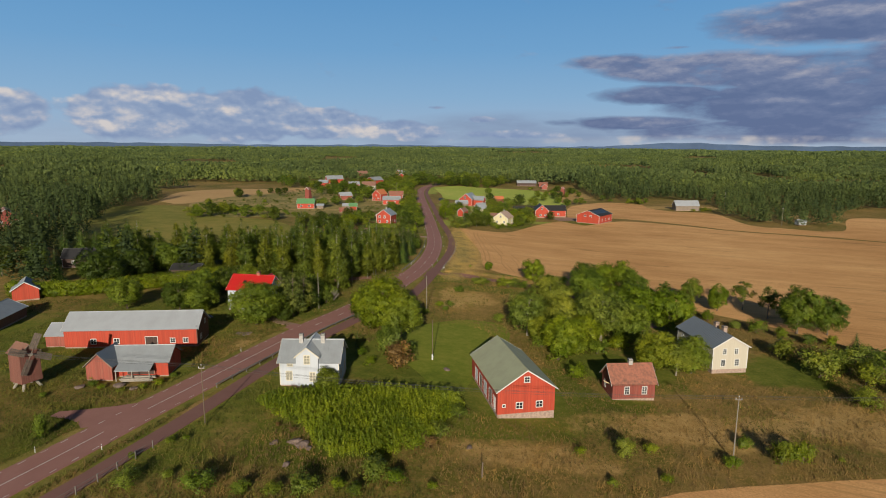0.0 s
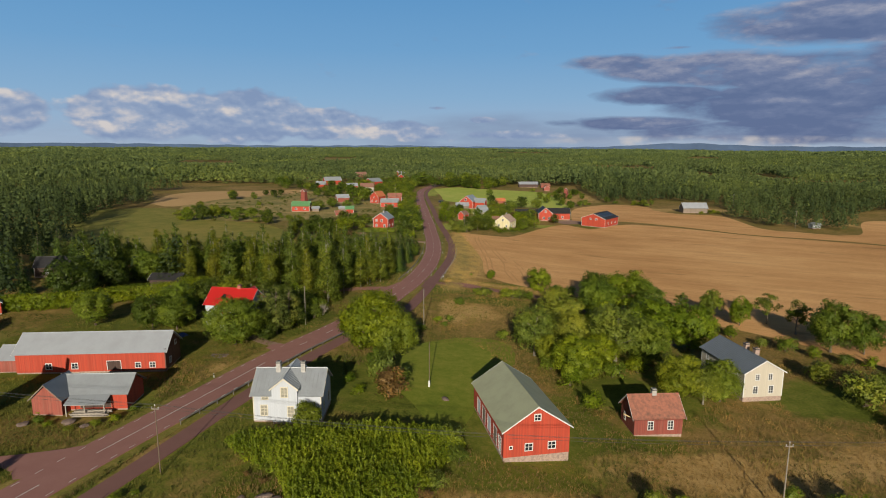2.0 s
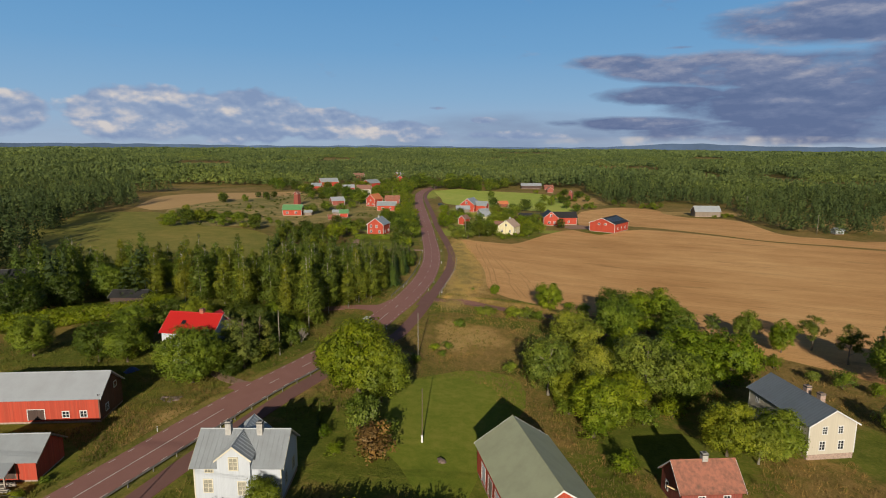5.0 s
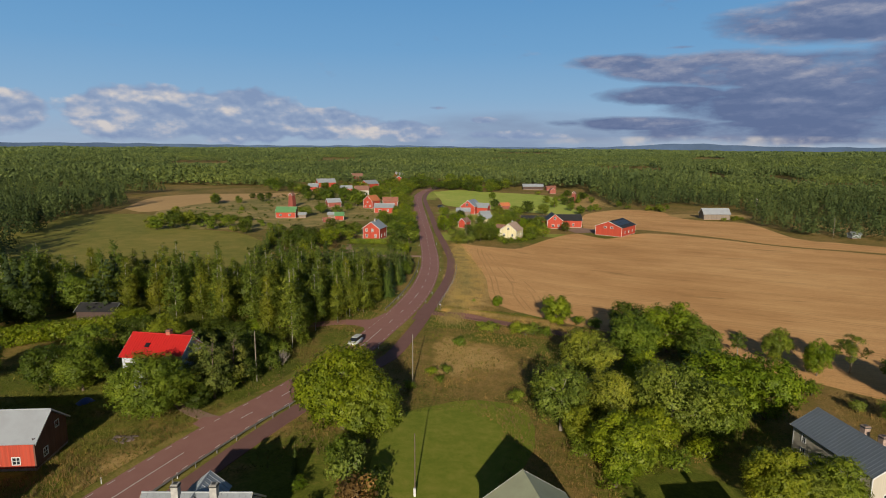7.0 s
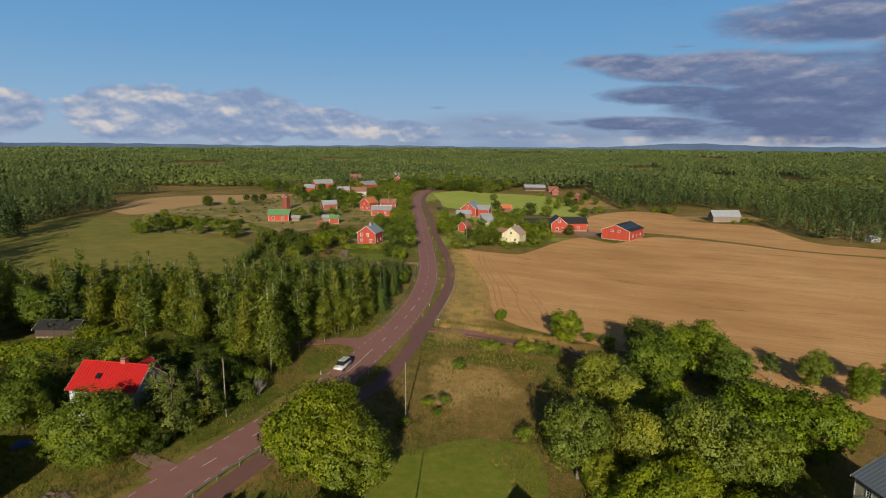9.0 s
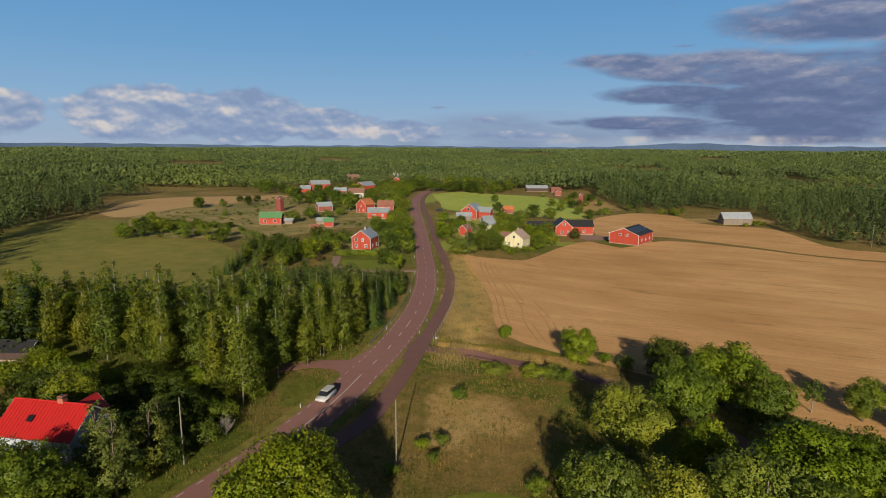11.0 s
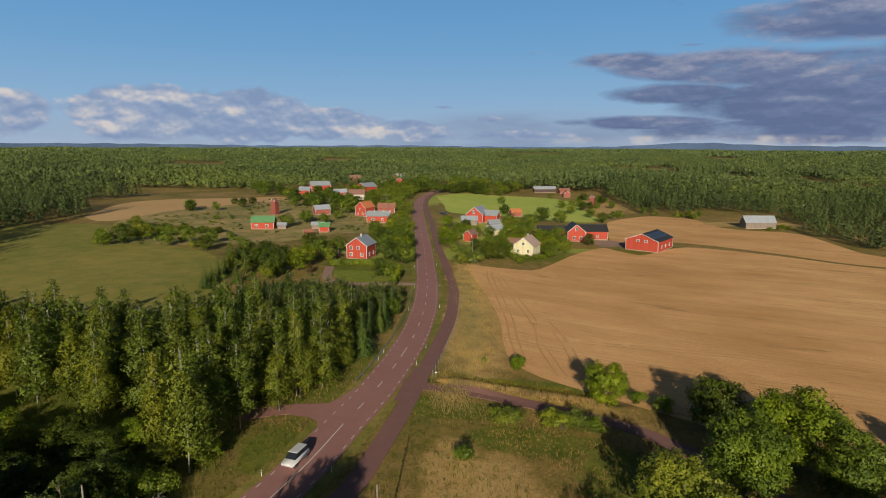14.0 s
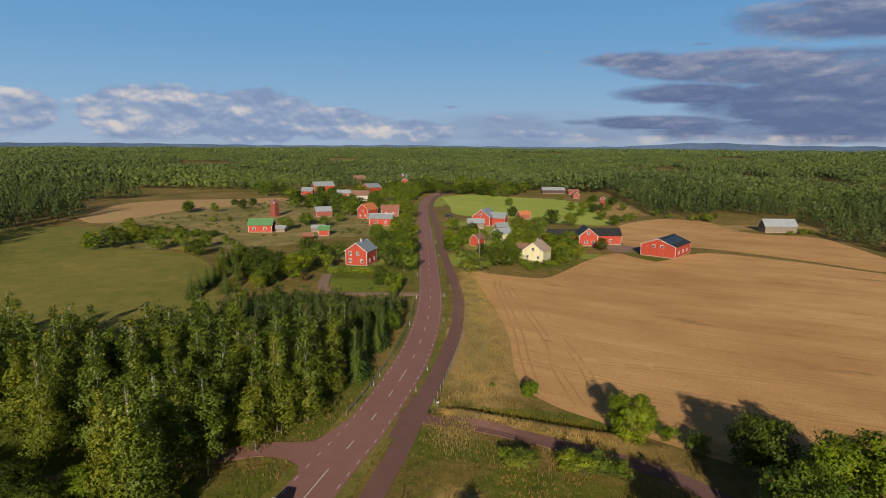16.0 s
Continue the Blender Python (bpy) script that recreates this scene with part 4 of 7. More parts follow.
def yard_shed():
    b = site("shed", "low red L-shaped shed with grey sheet roof", "shed", -59.5, 101.5, -84)
    block(b, 6.0, 11.0, 2.9, 5.0, "red", "roof_grey", base=0.2, holes={"R": [(0.6, 0.4, 4.6, 1.9, "ddarkwood")]}, corners=False, trim="greyboard")
    block(b, 4.8, 5.4, 2.8, 5.2, "palered", "roof_slate", m=pose(2.0, -5.6, 0, 0, 0, 84), base=0.2, over=0.35, corners=False, trim="greyboard")
    # open lean-to with a stack of old timber
    bm = bmesh.new()
    vs = [bm.verts.new(p) for p in ((3.2, -3.0, 2.85), (5.4, -3.0, 2.0), (5.4, 3.2, 2.0), (3.2, 3.2, 2.85), (3.2, -3.0, 2.75), (5.4, -3.0, 1.9), (5.4, 3.2, 1.9), (3.2, 3.2, 2.75))]
    for f in ((0, 1, 2, 3), (7, 6, 5, 4), (0, 4, 5, 1), (1, 5, 6, 2), (2, 6, 7, 3), (3, 7, 4, 0)):
        bm.faces.new([vs[i] for i in f])
    part("lean_to_roof", bm, M["roof_grey"], b, "low grey metal lean-to roof")
    for y in (-2.8, 0, 3.0):
        part("post", boxed(5.1, y - 0.08, -0.3, 5.26, y + 0.08, 1.95), M["timber"], b)


def red_roof_house():
    b = site("house", "white house with bright red metal roof and skylight", "house", -54.4, 145.7, -97.3)
    block(b, 7.6, 10.9, 5.6, 8.7, "whiteboard", "roof_red", base=0.4, seams=0.5, holes={"R": [(-4.0, 3.9, 1.1, 0.5, "w12"), (3.2, 3.9, 1.1, 0.5, "w12"), (-3.0, 1.3, 1.1, 1.3), (2.8, 1.3, 1.1, 1.3)], "B": [(-1.8, 1.3, 1.0, 1.3), (1.8, 1.3, 1.0, 1.3), (0, 4.2, 1.0, 1.2)]}, corners=False)
    chimney(b, -0.2, 1.2, 7.8, 9.5, 0.8, "brick")
    block(b, 3.0, 2.4, 3.2, 4.5, "whiteboard", "roof_red", m=pose(4.6, -0.4, 0, 0, 0, 90), base=0.3, over=0.3, ends="F", corners=False)
    part("skylight", boxed(-0.45, -0.4, 0, 0.45, 0.4, 0.08), M["solar"], b, "dark skylight", pose(2.2, -1.5, 7.22, 0, 36.5, 0))
    block(b, 3.2, 3.0, 6.6, 8.3, "whiteboard", "roof_red", m=pose(-2.6, 2.8, 0, 0, 0, -90), base=5.0, over=0.2, ends="F", skirt=-4.9, corners=False)


def plain_house(name, label, cat, x, y, th, W, L, he, hr, wall, roof, holes=None, stack=None, group="", **kw):
    b = site(name, label, cat, x, y, th, group)
    block(b, W, L, he, hr, wall, roof, holes=holes, **kw)
    if stack:
        chimney(b, 0.3, stack, hr - 0.8, hr + 1.0, 0.7, "plaster")
    return b


red_barn(), cottage(), yellow_house(), white_house(), long_barn(), yard_shed(), red_roof_house()
W2 = lambda *us: [(u, 1.2, 0.9, 1.2, "w32") for u in us]  # noqa: E731
# farmyard west of the road
plain_house("shed", "grey-roofed low shed with faded red walls", "shed", -109.5, 126.5, 10, 8, 13, 2.7, 4.6, "mill", "roof_grey", corners=False)
plain_house("shed", "small red shed with pale sheet roof", "shed", -119.5, 150.5, 34, 6.0, 7.0, 3.2, 5.3, "red", "roof_pale", corners=False)
# dark brown walls and black roof stand in for shade from the trees southward
plain_house("house", "red house with brown roof, tree shade put into its dark colours", "house", -131, 194, -75, 7, 13, 3.4, 6.2, "darkwood", "roof_black", holes={"R": W2(-3, 3)})
plain_house("shed", "low dark shed behind the clipped hedge", "shed", -90, 183, -88, 5, 9, 2.2, 3.6, "darkwood", "roof_black", corners=False)
# village west of the road
plain_house("barn", "red barn with green metal roof on the pasture", "barn", -106.6, 384.6, -84.5, 6.2, 11.1, 3.6, 6.4, "red", "roof_mint", holes={"R": [(-2.9, 1.3, 1.3, 1.1), (2.3, 1.3, 1.3, 1.1)]})
plain_house("shed", "small grey lean-to shed beside the barn", "shed", -97.5, 385.5, -85, 3.4, 4.2, 2.0, 3.0, "greyboard", "roof_pale", corners=False)
plain_house("shed", "tiny red shed with green roof", "shed", -73.8, 376, -80, 4.2, 4.8, 2.8, 4.6, "red", "roof_mint")
plain_house("shed", "low grey shed with sheet roof", "shed", -80, 388, -85, 3.5, 6, 2.0, 3.2, "greyboard", "roof_pale", corners=False)
plain_house("house", "red two-storey house with grey roof and white chimney", "house", -43.5, 313.5, -12, 8.0, 9.0, 5.2, 8.2, "red", "roof_grey", holes={"F": W2(-2.2, 2.0) + [(-2.2, 3.7, 0.9, 1.2, "w32"), (0.6, 3.7, 0.9, 1.2, "w32")], "R": W2(-2, 2)}, stack=-0.5)
plain_house("house", "long red outbuilding with grey metal roof", "house", -54, 416, -88, 6, 12, 3.6, 6.0, "red", "roof_grey", holes={"R": W2(2.5) + [(-2.5, 1.3, 1.6, 1.0, "w22")]})
plain_house("house", "red house with grey roof behind the outbuilding", "house", -55.5, 455, -85, 6, 10, 4.0, 6.6, "palered", "roof_rust", holes={"R": W2(-2, 2)})
plain_house("house", "red house with orange tiled roof", "house", -66.6, 443.5, -28, 7.4, 9, 5.2, 8.6, "red", "roof_orange", holes={"F": W2(-1.8, 1.8) + [(0, 3.9, 0.9, 1.0, "w22")]})
plain_house("barn", "pale red barn with grey sheet roof among trees", "barn", -94, 448, -60, 6, 9, 3.4, 5.8, "palered", "roof_pale")
plain_house("house", "cream yellow house with brown tiled roof", "house", -92, 545, -86, 7, 12, 4.6, 8.0, "yellowboard", "roof_brown", holes={"R": W2(-4, 0, 4)})
plain_house("barn", "red barn with broad grey roof", "barn", -99.5, 628, -38, 10, 15, 4.6, 8.0, "red", "roof_grey")
plain_house("house", "red cottage with pale roof in the village", "house", -112, 576, -70, 6, 10, 3.4, 6.0, "red", "roof_pale", holes={"R": W2(-3, 0, 3)})
plain_house("barn", "red barn with lean-to roof at the wood", "barn", -146, 592, -85, 7, 9, 3.6, 6.4, "red", "roof_grey")
plain_house("barn", "long red barn with grey roof at the wood", "barn", -146, 640, -60, 8, 18, 4.6, 8.4, "red", "roof_grey")
plain_house("house", "distant red house with white gable window", "house", -81, 712, 10, 9, 10, 4.5, 8.0, "red", "roof_pale", holes={"F": W2(-2, 2)})
plain_house("house", "distant pale red house on the slope", "house", -97, 830, 5, 9, 9, 5.5, 9.0, "palered", "roof_brown")
plain_house("house", "small white cottage far along the road", "house", -62, 900, -85, 7, 14, 3.6, 6.0, "whiteboard", "roof_pale")
plain_house("shed", "tiny rusty shed on the pasture", "shed", -78.2, 364.5, -70, 3.0, 4.0, 1.8, 2.9, "palered", "roof_rust", corners=False)
plain_house("house", "distant red house with pale roof by the wood", "house", -89, 776, -40, 9, 11, 5.0, 9.0, "red", "roof_pale")
plain_house("house", "small red house high in the wood", "house", -117, 960, 10, 9, 10, 6.0, 11.0, "palered", "roof_brown")
plain_house("house", "small pink house far in the wood", "house", -131, 928, -60, 8, 11, 5.0, 8.0, "palered", "roof_pale")
plain_house("house", "red house roof behind the broad barn", "house", -130, 722, -70, 8, 12, 6.0, 10.0, "oldred", "roof_brown")
# village east of the road
yh = plain_house("house", "yellow house with pale brown cross roof behind shrubs", "house", 21.2, 346.5, -24, 8.6, 9.5, 4.2, 7.6, "butter", "roof_tan", holes={"F": W2(-2.2, 2.2), "R": W2(-2, 2)}, gable_win=[("F", 0, 4.4, 1.0, 1.1)])
block(yh, 6.0, 5.0, 3.6, 6.2, "butter", "roof_brown", m=pose(-5.6, 0.5, 0, 0, 0, 90), ends="B", corners=False)
chimney(yh, -0.4, 2.0, 6.8, 8.6, 0.7)
plain_house("barn", "large red barn with black roof and white trim", "barn", 79.3, 370.5, -36, 14.8, 19.0, 5.1, 8.0, "red", "roof_black", holes={"F": [(-1.8, 4.2, 1.3, 0.9), (1.8, 4.2, 1.3, 0.9)], "R": [(-5, 1.6, 1.1, 1.2), (0, 1.6, 1.1, 1.2), (5, 1.6, 1.1, 1.2)]})
fb = plain_house("barn", "red farm building with black roof and wings", "barn", 48.5, 393, 2, 8.6, 12.0, 4.8, 8.5, "red", "roof_black", holes={"F": [(-1.0, 1.2, 1.3, 1.2), (2.2, 1.2, 1.0, 1.2)]}, gable_win=[("F", 0, 5.4, 1.1, 1.3)])
block(fb, 8.0, 14.0, 4.4, 7.4, "red", "roof_black", m=pose(9.5, 3.0, 0, 0, 0, -88), holes={"R": [(2.0, 1.2, 1.0, 1.2)]}, ends="B")
block(fb, 6.0, 16.0, 3.6, 6.2, "red", "roof_black", m=pose(-9.5, 6.5, 0, 0, 0, 88), ends="B")
plain_house("barn", "grey weathered timber barn with metal roof in the field", "barn", 162.4, 446.5, -87.1, 7.5, 17.3, 3.6, 7.2, "greyboard", "roof_pale", corners=False)
rb = plain_house("barn", "red barn with grey metal cross roof", "barn", 0.5, 441, -20, 10, 13, 5.0, 9.0, "red", "roof_grey", gable_win=[("F", -0.5, 5.4, 1.4, 1.6)])
block(rb, 6.0, 9.0, 4.2, 7.0, "red", "roof_grey", m=pose(7.5, 1.0, 0, 0, 0, -90), ends="B")
plain_house("shed", "pale grey open shed in the farmyard", "shed", -4.5, 425, -85, 6, 8.5, 2.8, 4.8, "greyboard", "roof_pale", corners=False)
plain_house("shed", "small grey-roofed shed by the farm", "shed", 9, 418, -70, 4.5, 6, 3.0, 4.8, "greyboard", "roof_grey", corners=False)
plain_house("house", "cream outbuilding with pale roof", "house", 8.5, 393, -50, 5, 9, 3.0, 5.4, "butter", "roof_pale")
plain_house("shed", "red shed with brown roof among bushes", "shed", -3.0, 367, -30, 4.2, 5.5, 3.4, 5.4, "red", "roof_brown")
plain_house("shed", "long open-sided shed with grey roof far off", "shed", 68, 702, -88, 9, 22, 3.6, 6.2, "darkwood", "roof_pale", corners=False)
plain_house("shed", "faded pink shed far off", "shed", 86, 690, -85, 7, 10, 3.2, 5.2, "palered", "roof_rust", corners=False)
plain_house("shed", "small faded red hut in rough pasture", "shed", 82, 648, 5, 6, 6, 3.4, 5.6, "palered", "roof_rust", corners=False)
plain_house("house", "orange-red cottage behind the orchard", "house", 25, 484, -70, 5, 7, 3.0, 5.0, "palered", "roof_orange")
plain_house("shed", "small white shed beside the east wood", "shed", 203, 366, -80, 3.5, 5, 2.4, 3.6, "whiteboard", "roof_pale")
plain_house("house", "red farmhouse at the western wood's edge", "house", -239, 293, 40, 10, 16, 5.0, 8.6, "oldred", "roof_brown", holes={"R": W2(-4, 0, 4), "F": W2(-2, 2)})
for x, y, z in ((-122, 446, 9.0), (89, 561, 8.5)):
    b = site("tower", "narrow red boarded windmill tower without sails", "tower", x, y, -20, "red towers")
    bm = bmesh.new()
    lo, hi = 2.0, 1.5
    vs = [bm.verts.new((sx * r, sy * r, q)) for q, r in ((-0.5, lo), (z - 1.2, hi)) for sx, sy in ((-1, -1), (1, -1), (1, 1), (-1, 1))]
    for k in range(4):
        bm.faces.new((vs[k], vs[(k + 1) % 4], vs[4 + (k + 1) % 4], vs[4 + k]))
    bm.faces.new(vs[4:])
    part("body", bm, M["oldred"], b)
    block(b, 3.2, 3.4, z - 0.9, z + 0.6, "oldred", "roof_brown", base=z - 1.2, over=0.25, corners=False, skirt=-(z - 1.4))


def windmill():
    """An old post mill: a tapered boarded body on a trestle, a cap, and four boarded sails."""
    b = site("windmill", "old weathered red post windmill with grey sails", "windmill", -75.6, 92.8, 66)
    bm = bmesh.new()
    vs = [bm.verts.new((sx * w, sy * d, q)) for q, w, d in ((1.3, 1.7, 1.75), (6.4, 1.6, 1.65)) for sx, sy in ((-1, -1), (1, -1), (1, 1), (-1, 1))]
    for k in range(4):
        bm.faces.new((vs[k], vs[(k + 1) % 4], vs[4 + (k + 1) % 4], vs[4 + k]))
    bm.faces.new(vs[:4][::-1])
    bm.faces.new(vs[4:])
    part("body", bm, M["mill"], b)
    block(b, 3.2, 3.3, 6.6, 8.0, "mill", "roof_brown", base=6.4, over=0.25, corners=False, skirt=-6.2, trim="greyboard")
    for k in range(4):
        a = math.radians(45 + 90 * k)
        bm = tube(bmesh.new(), [(2.3 * math.cos(a), 2.3 * math.sin(a), -0.4), (0.9 * math.cos(a), 0.9 * math.sin(a), 1.8)], 0.24, 6)
        part("trestle_leg", bm, M["timber"], b)
    hub = part("sail_hub", tube(bmesh.new(), [(0, -1.3, 6.2), (0, -2.35, 6.3)], 0.24, 8), M["timber"], b)
    for k in range(4):
        a = math.radians(62 + 90 * k)
        d, s = Vector((math.cos(a), 0, math.sin(a))), Vector((-math.sin(a), 0.12, math.cos(a)))
        o = Vector((0, -2.2, 6.28))
        bm = tube(bmesh.new(), [o, o + d * 3.7], 0.08, 5)
        part("sail_arm", bm, M["sailwood"], hub)
        bm = bmesh.new()
        for i in range(4):
            p = o + s * (-0.42 + 0.3 * i)
            v = [bm.verts.new(p + d * u + s * w + Vector((0, y, 0))) for y in (0.0, -0.03) for u, w in ((0.9, 0), (3.6, 0), (3.6, 0.26), (0.9, 0.26))]
            for f in ((0, 1, 2, 3), (7, 6, 5, 4), (0, 4, 5, 1), (1, 5, 6, 2), (2, 6, 7, 3), (3, 7, 4, 0)):
                bm.faces.new([v[i_] for i_ in f])
        part("sail", bm, M["sailwood"], hub, "weathered grey boarded sail")
    part("ladder", boxed(-0.45, 0, 0, 0.45, 0.12, 4.2), M["timber"], b, "", pose(0, 3.6, -0.3, 32, 0, 0))


windmill()

# ---- trees ----
def leaf_quads(rng, centres, radii, count, size, droop=0.0, flat=1.0, hull=0.62, per=8):
    """Many small leaves, gathered in sprays on the shells of a crown's lobes. Returns the leaves, their shading normals and a tint for each spray."""
    c, r = np.asarray(centres, float), np.asarray(radii, float)
    sprays = max(1, count // per)
    pick_ = rng.choice(len(c), sprays, p=(r ** 2) / (r ** 2).sum())
    d = rng.normal(size=(sprays, 3))
    d[:, 2] += 0.3
    d /= np.linalg.norm(d, axis=1)[:, None]
    heart = c[pick_] + d * (r[pick_] * rng.uniform(0.84, 1.08, sprays))[:, None] * (1, 1, flat)
    lean = rng.normal(scale=0.24, size=(sprays, 3))
    tone = np.clip(rng.normal(scale=0.42, size=sprays), -1, 1)
    which = np.repeat(np.arange(sprays), per)
    count = len(which)
    pos = heart[which] + rng.normal(scale=1.0, size=(count, 3)) * (size * 1.25, size * 1.25, size * 0.95)
    d = d[which]
    n = d + rng.normal(scale=0.45, size=(count, 3))
    n[:, 2] += 0.15
    n /= np.linalg.norm(n, axis=1)[:, None]
    a = np.cross(n, rng.normal(size=(count, 3)))
    a[:, 2] -= droop
    a /= np.linalg.norm(a, axis=1)[:, None]
    b = np.cross(n, a)
    s = size * rng.uniform(0.6, 1.3, count)[:, None]
    q = np.stack([pos + a * s, pos + b * s * 0.62 - a * s * 0.45, pos - b * s * 0.62 - a * s * 0.45], 1)
    # each leaf is shaded by the swell of its spray and of the whole crown
    mid = c.mean(0)
    out = (pos - mid) / (np.abs(pos - mid).max(0) + 0.01)
    face = np.cross(q[:, 1] - q[:, 0], q[:, 2] - q[:, 0])
    face /= np.linalg.norm(face, axis=1)[:, None] + 1e-9
    m = 0.5 * d + hull * out + 0.42 * face + lean[which] + (0, 0, 0.08)
    m /= np.linalg.norm(m, axis=1)[:, None]
    return q, np.repeat(m[:, None], 3, 1), np.repeat(tone[which][:, None], 3, 1)


def quads_mesh(name, q, material):
    if isinstance(q, tuple):
        v, nor, tone = q
        return array_mesh(name, v.reshape(-1, 3), np.arange(len(v) * 3).reshape(-1, 3), material, False, nor.reshape(-1, 3), tone)
    k = q.shape[1]
    return array_mesh(name, q.reshape(-1, 3), np.arange(len(q) * k).reshape(-1, k), material)


def branch_mesh(name, height, base, limbs, material, lean=0.0, bare=0.3):
    bm = bmesh.new()
    k = 5
    tube(bm, [(lean * height * (i / k) ** 2, 0.12 * math.sin(i), -0.4 + (height + 0.4) * i / k) for i in range(k + 1)], [base * (1.35 if i == 0 else 1 - 0.85 * i / k) for i in range(k + 1)], 7)
    for p in limbs:
        z0 = max(height * bare, min(height * 0.8, p[2] - 1.2 - 0.25 * math.hypot(p[0], p[1])))
        x0 = lean * height * (z0 / height) ** 2
        mid = ((p[0] + x0) * 0.5, p[1] * 0.5, z0 + (p[2] - z0) * 0.42)
        tube(bm, [(x0, 0, z0), mid, tuple(p)], [base * 0.45, base * 0.3, base * 0.08], 5)
    return link_mesh(name, bm, material, True)


def broadleaf(seed, height, radius, leaf_m, bark_m, lobes=80, leaves=17500, size=0.2, low=0.05, narrow=1.0):
    """Trunk and crown of a spreading tree of about that height and crown radius."""
    rng = np.random.default_rng(seed)
    cz, hz_ = height * (1 + low) / 2, height * (1 - low) / 2
    c, r = [], []
    for i in range(lobes):
        d = rng.normal(size=3)
        d /= np.linalg.norm(d)
        k = rng.uniform(0.56, 0.84) if i > 8 else rng.uniform(0.0, 0.4)
        c.append((d[0] * k * radius, d[1] * k * radius, cz + d[2] * k * hz_))
        r.append(radius * rng.uniform(0.15, 0.29) * narrow)
    q = leaf_quads(rng, c, r, leaves, size, 0.15, 0.9)
    limbs = [c[i] for i in range(5, min(lobes, 15))]
    return branch_mesh("trunk", height * 0.8, 0.035 * radius + 0.08, limbs, bark_m, rng.uniform(-0.01, 0.01)), quads_mesh("crown", q, leaf_m)


def birch(seed, height, radius, leaf_m, leaves=6000, size=0.18):
    """A slender pointed column of fine hanging sprays round a white trunk."""
    rng = np.random.default_rng(seed)
    c, r = [], []
    for i in range(64):
        u = rng.uniform(0.10, 0.97) ** 0.9
        wide = radius * min(1.0, 1.45 * (1.02 - u) ** 0.9) * (0.62 + 0.38 * min(1, u * 3.5)) * rng.uniform(0.75, 1.15)
        a, k = rng.uniform(0, 6.28), rng.uniform(0.25, 0.72)
        c.append((wide * k * math.cos(a), wide * k * math.sin(a), height * u - 0.4))
        r.append(max(0.26, wide * rng.uniform(0.30, 0.46)))
    q = leaf_quads(rng, c, r, leaves, size, 0.45, 1.35, 0.6)
    return branch_mesh("trunk", height * 0.9, 0.075, [c[i] for i in range(7)], M["birchbark"], rng.uniform(-0.015, 0.015), 0.2), quads_mesh("crown", q, leaf_m)


def spruce(seed, height, radius, leaf_m, tiers=24):
    """Whorls of drooping boughs, each a row of small sprays."""
    rng = np.random.default_rng(seed)
    tri, nor = [], []
    for i in range(tiers):
        u = i / tiers
        z, wide, n = height * (0.05 + 0.93 * u), radius * (1 - u) ** 0.85 + 0.12, int(15 - 8 * u)
        for k in range(n):
            a = 2 * math.pi * (k + rng.uniform(0, 0.8)) / n
            w = wide * rng.uniform(0.7, 1.15)
            d, sd = np.array((math.cos(a), math.sin(a), 0)), np.array((-math.sin(a), math.cos(a), 0))
            for j in range(5):
                f, g = 0.15 + 0.17 * j, 0.46 + 0.14 * j
                p0, p1 = d * w * f + (0, 0, z + 0.08 * w - 0.3 * w * f * f), d * w * g + (0, 0, z - 0.34 * w * g * g)
                s0 = sd * w * rng.uniform(0.11, 0.19) * (1.25 - 0.18 * j) * (1 if j % 2 else -1)
                tri.append([p0 - s0 * 0.3, p1 + sd * w * rng.uniform(-0.1, 0.1), p0 + s0 + d * w * 0.06 - (0, 0, 0.12 * w)])
                nor.append(d * 0.75 + (0, 0, 0.55) + rng.normal(scale=0.2, size=3))
    tri, nor = np.array(tri), np.array(nor)
    face = np.cross(tri[:, 1] - tri[:, 0], tri[:, 2] - tri[:, 0])
    turn = (face * nor).sum(1) < 0
    tri[turn] = tri[turn][:, ::-1]
    nor /= np.linalg.norm(nor, axis=1)[:, None]
    return branch_mesh("trunk", height * 0.97, 0.13, [], M["bark"]), quads_mesh("crown", (tri, np.repeat(nor[:, None], 3, 1), np.repeat(rng.uniform(-0.6, 0.5, len(tri))[:, None], 3, 1)), leaf_m)


def pine_tree(seed, height, radius, leaf_m):
    """A rounded cone of loose needle tufts on level boughs, open near the foot."""
    rng = np.random.default_rng(seed)
    c, r = [], []
    for i in range(62):
        u = rng.uniform(0.14, 1.0)
        a = rng.uniform(0, 6.28)
        wide = radius * min(1.0, 1.3 * (1.04 - u) ** 0.7) * rng.uniform(0.8, 1.15)
        k = wide * rng.uniform(0.35, 0.85)
        c.append((k * math.cos(a), k * math.sin(a), height * u * 0.97))
        r.append(max(0.3, wide * rng.uniform(0.2, 0.34)))
    return branch_mesh("trunk", height * 0.92, 0.19, c[:16], M["bark"], 0.0, 0.15), quads_mesh("crown", leaf_quads(rng, c, r, 7000, 0.17, 0.0, 0.7), leaf_m)


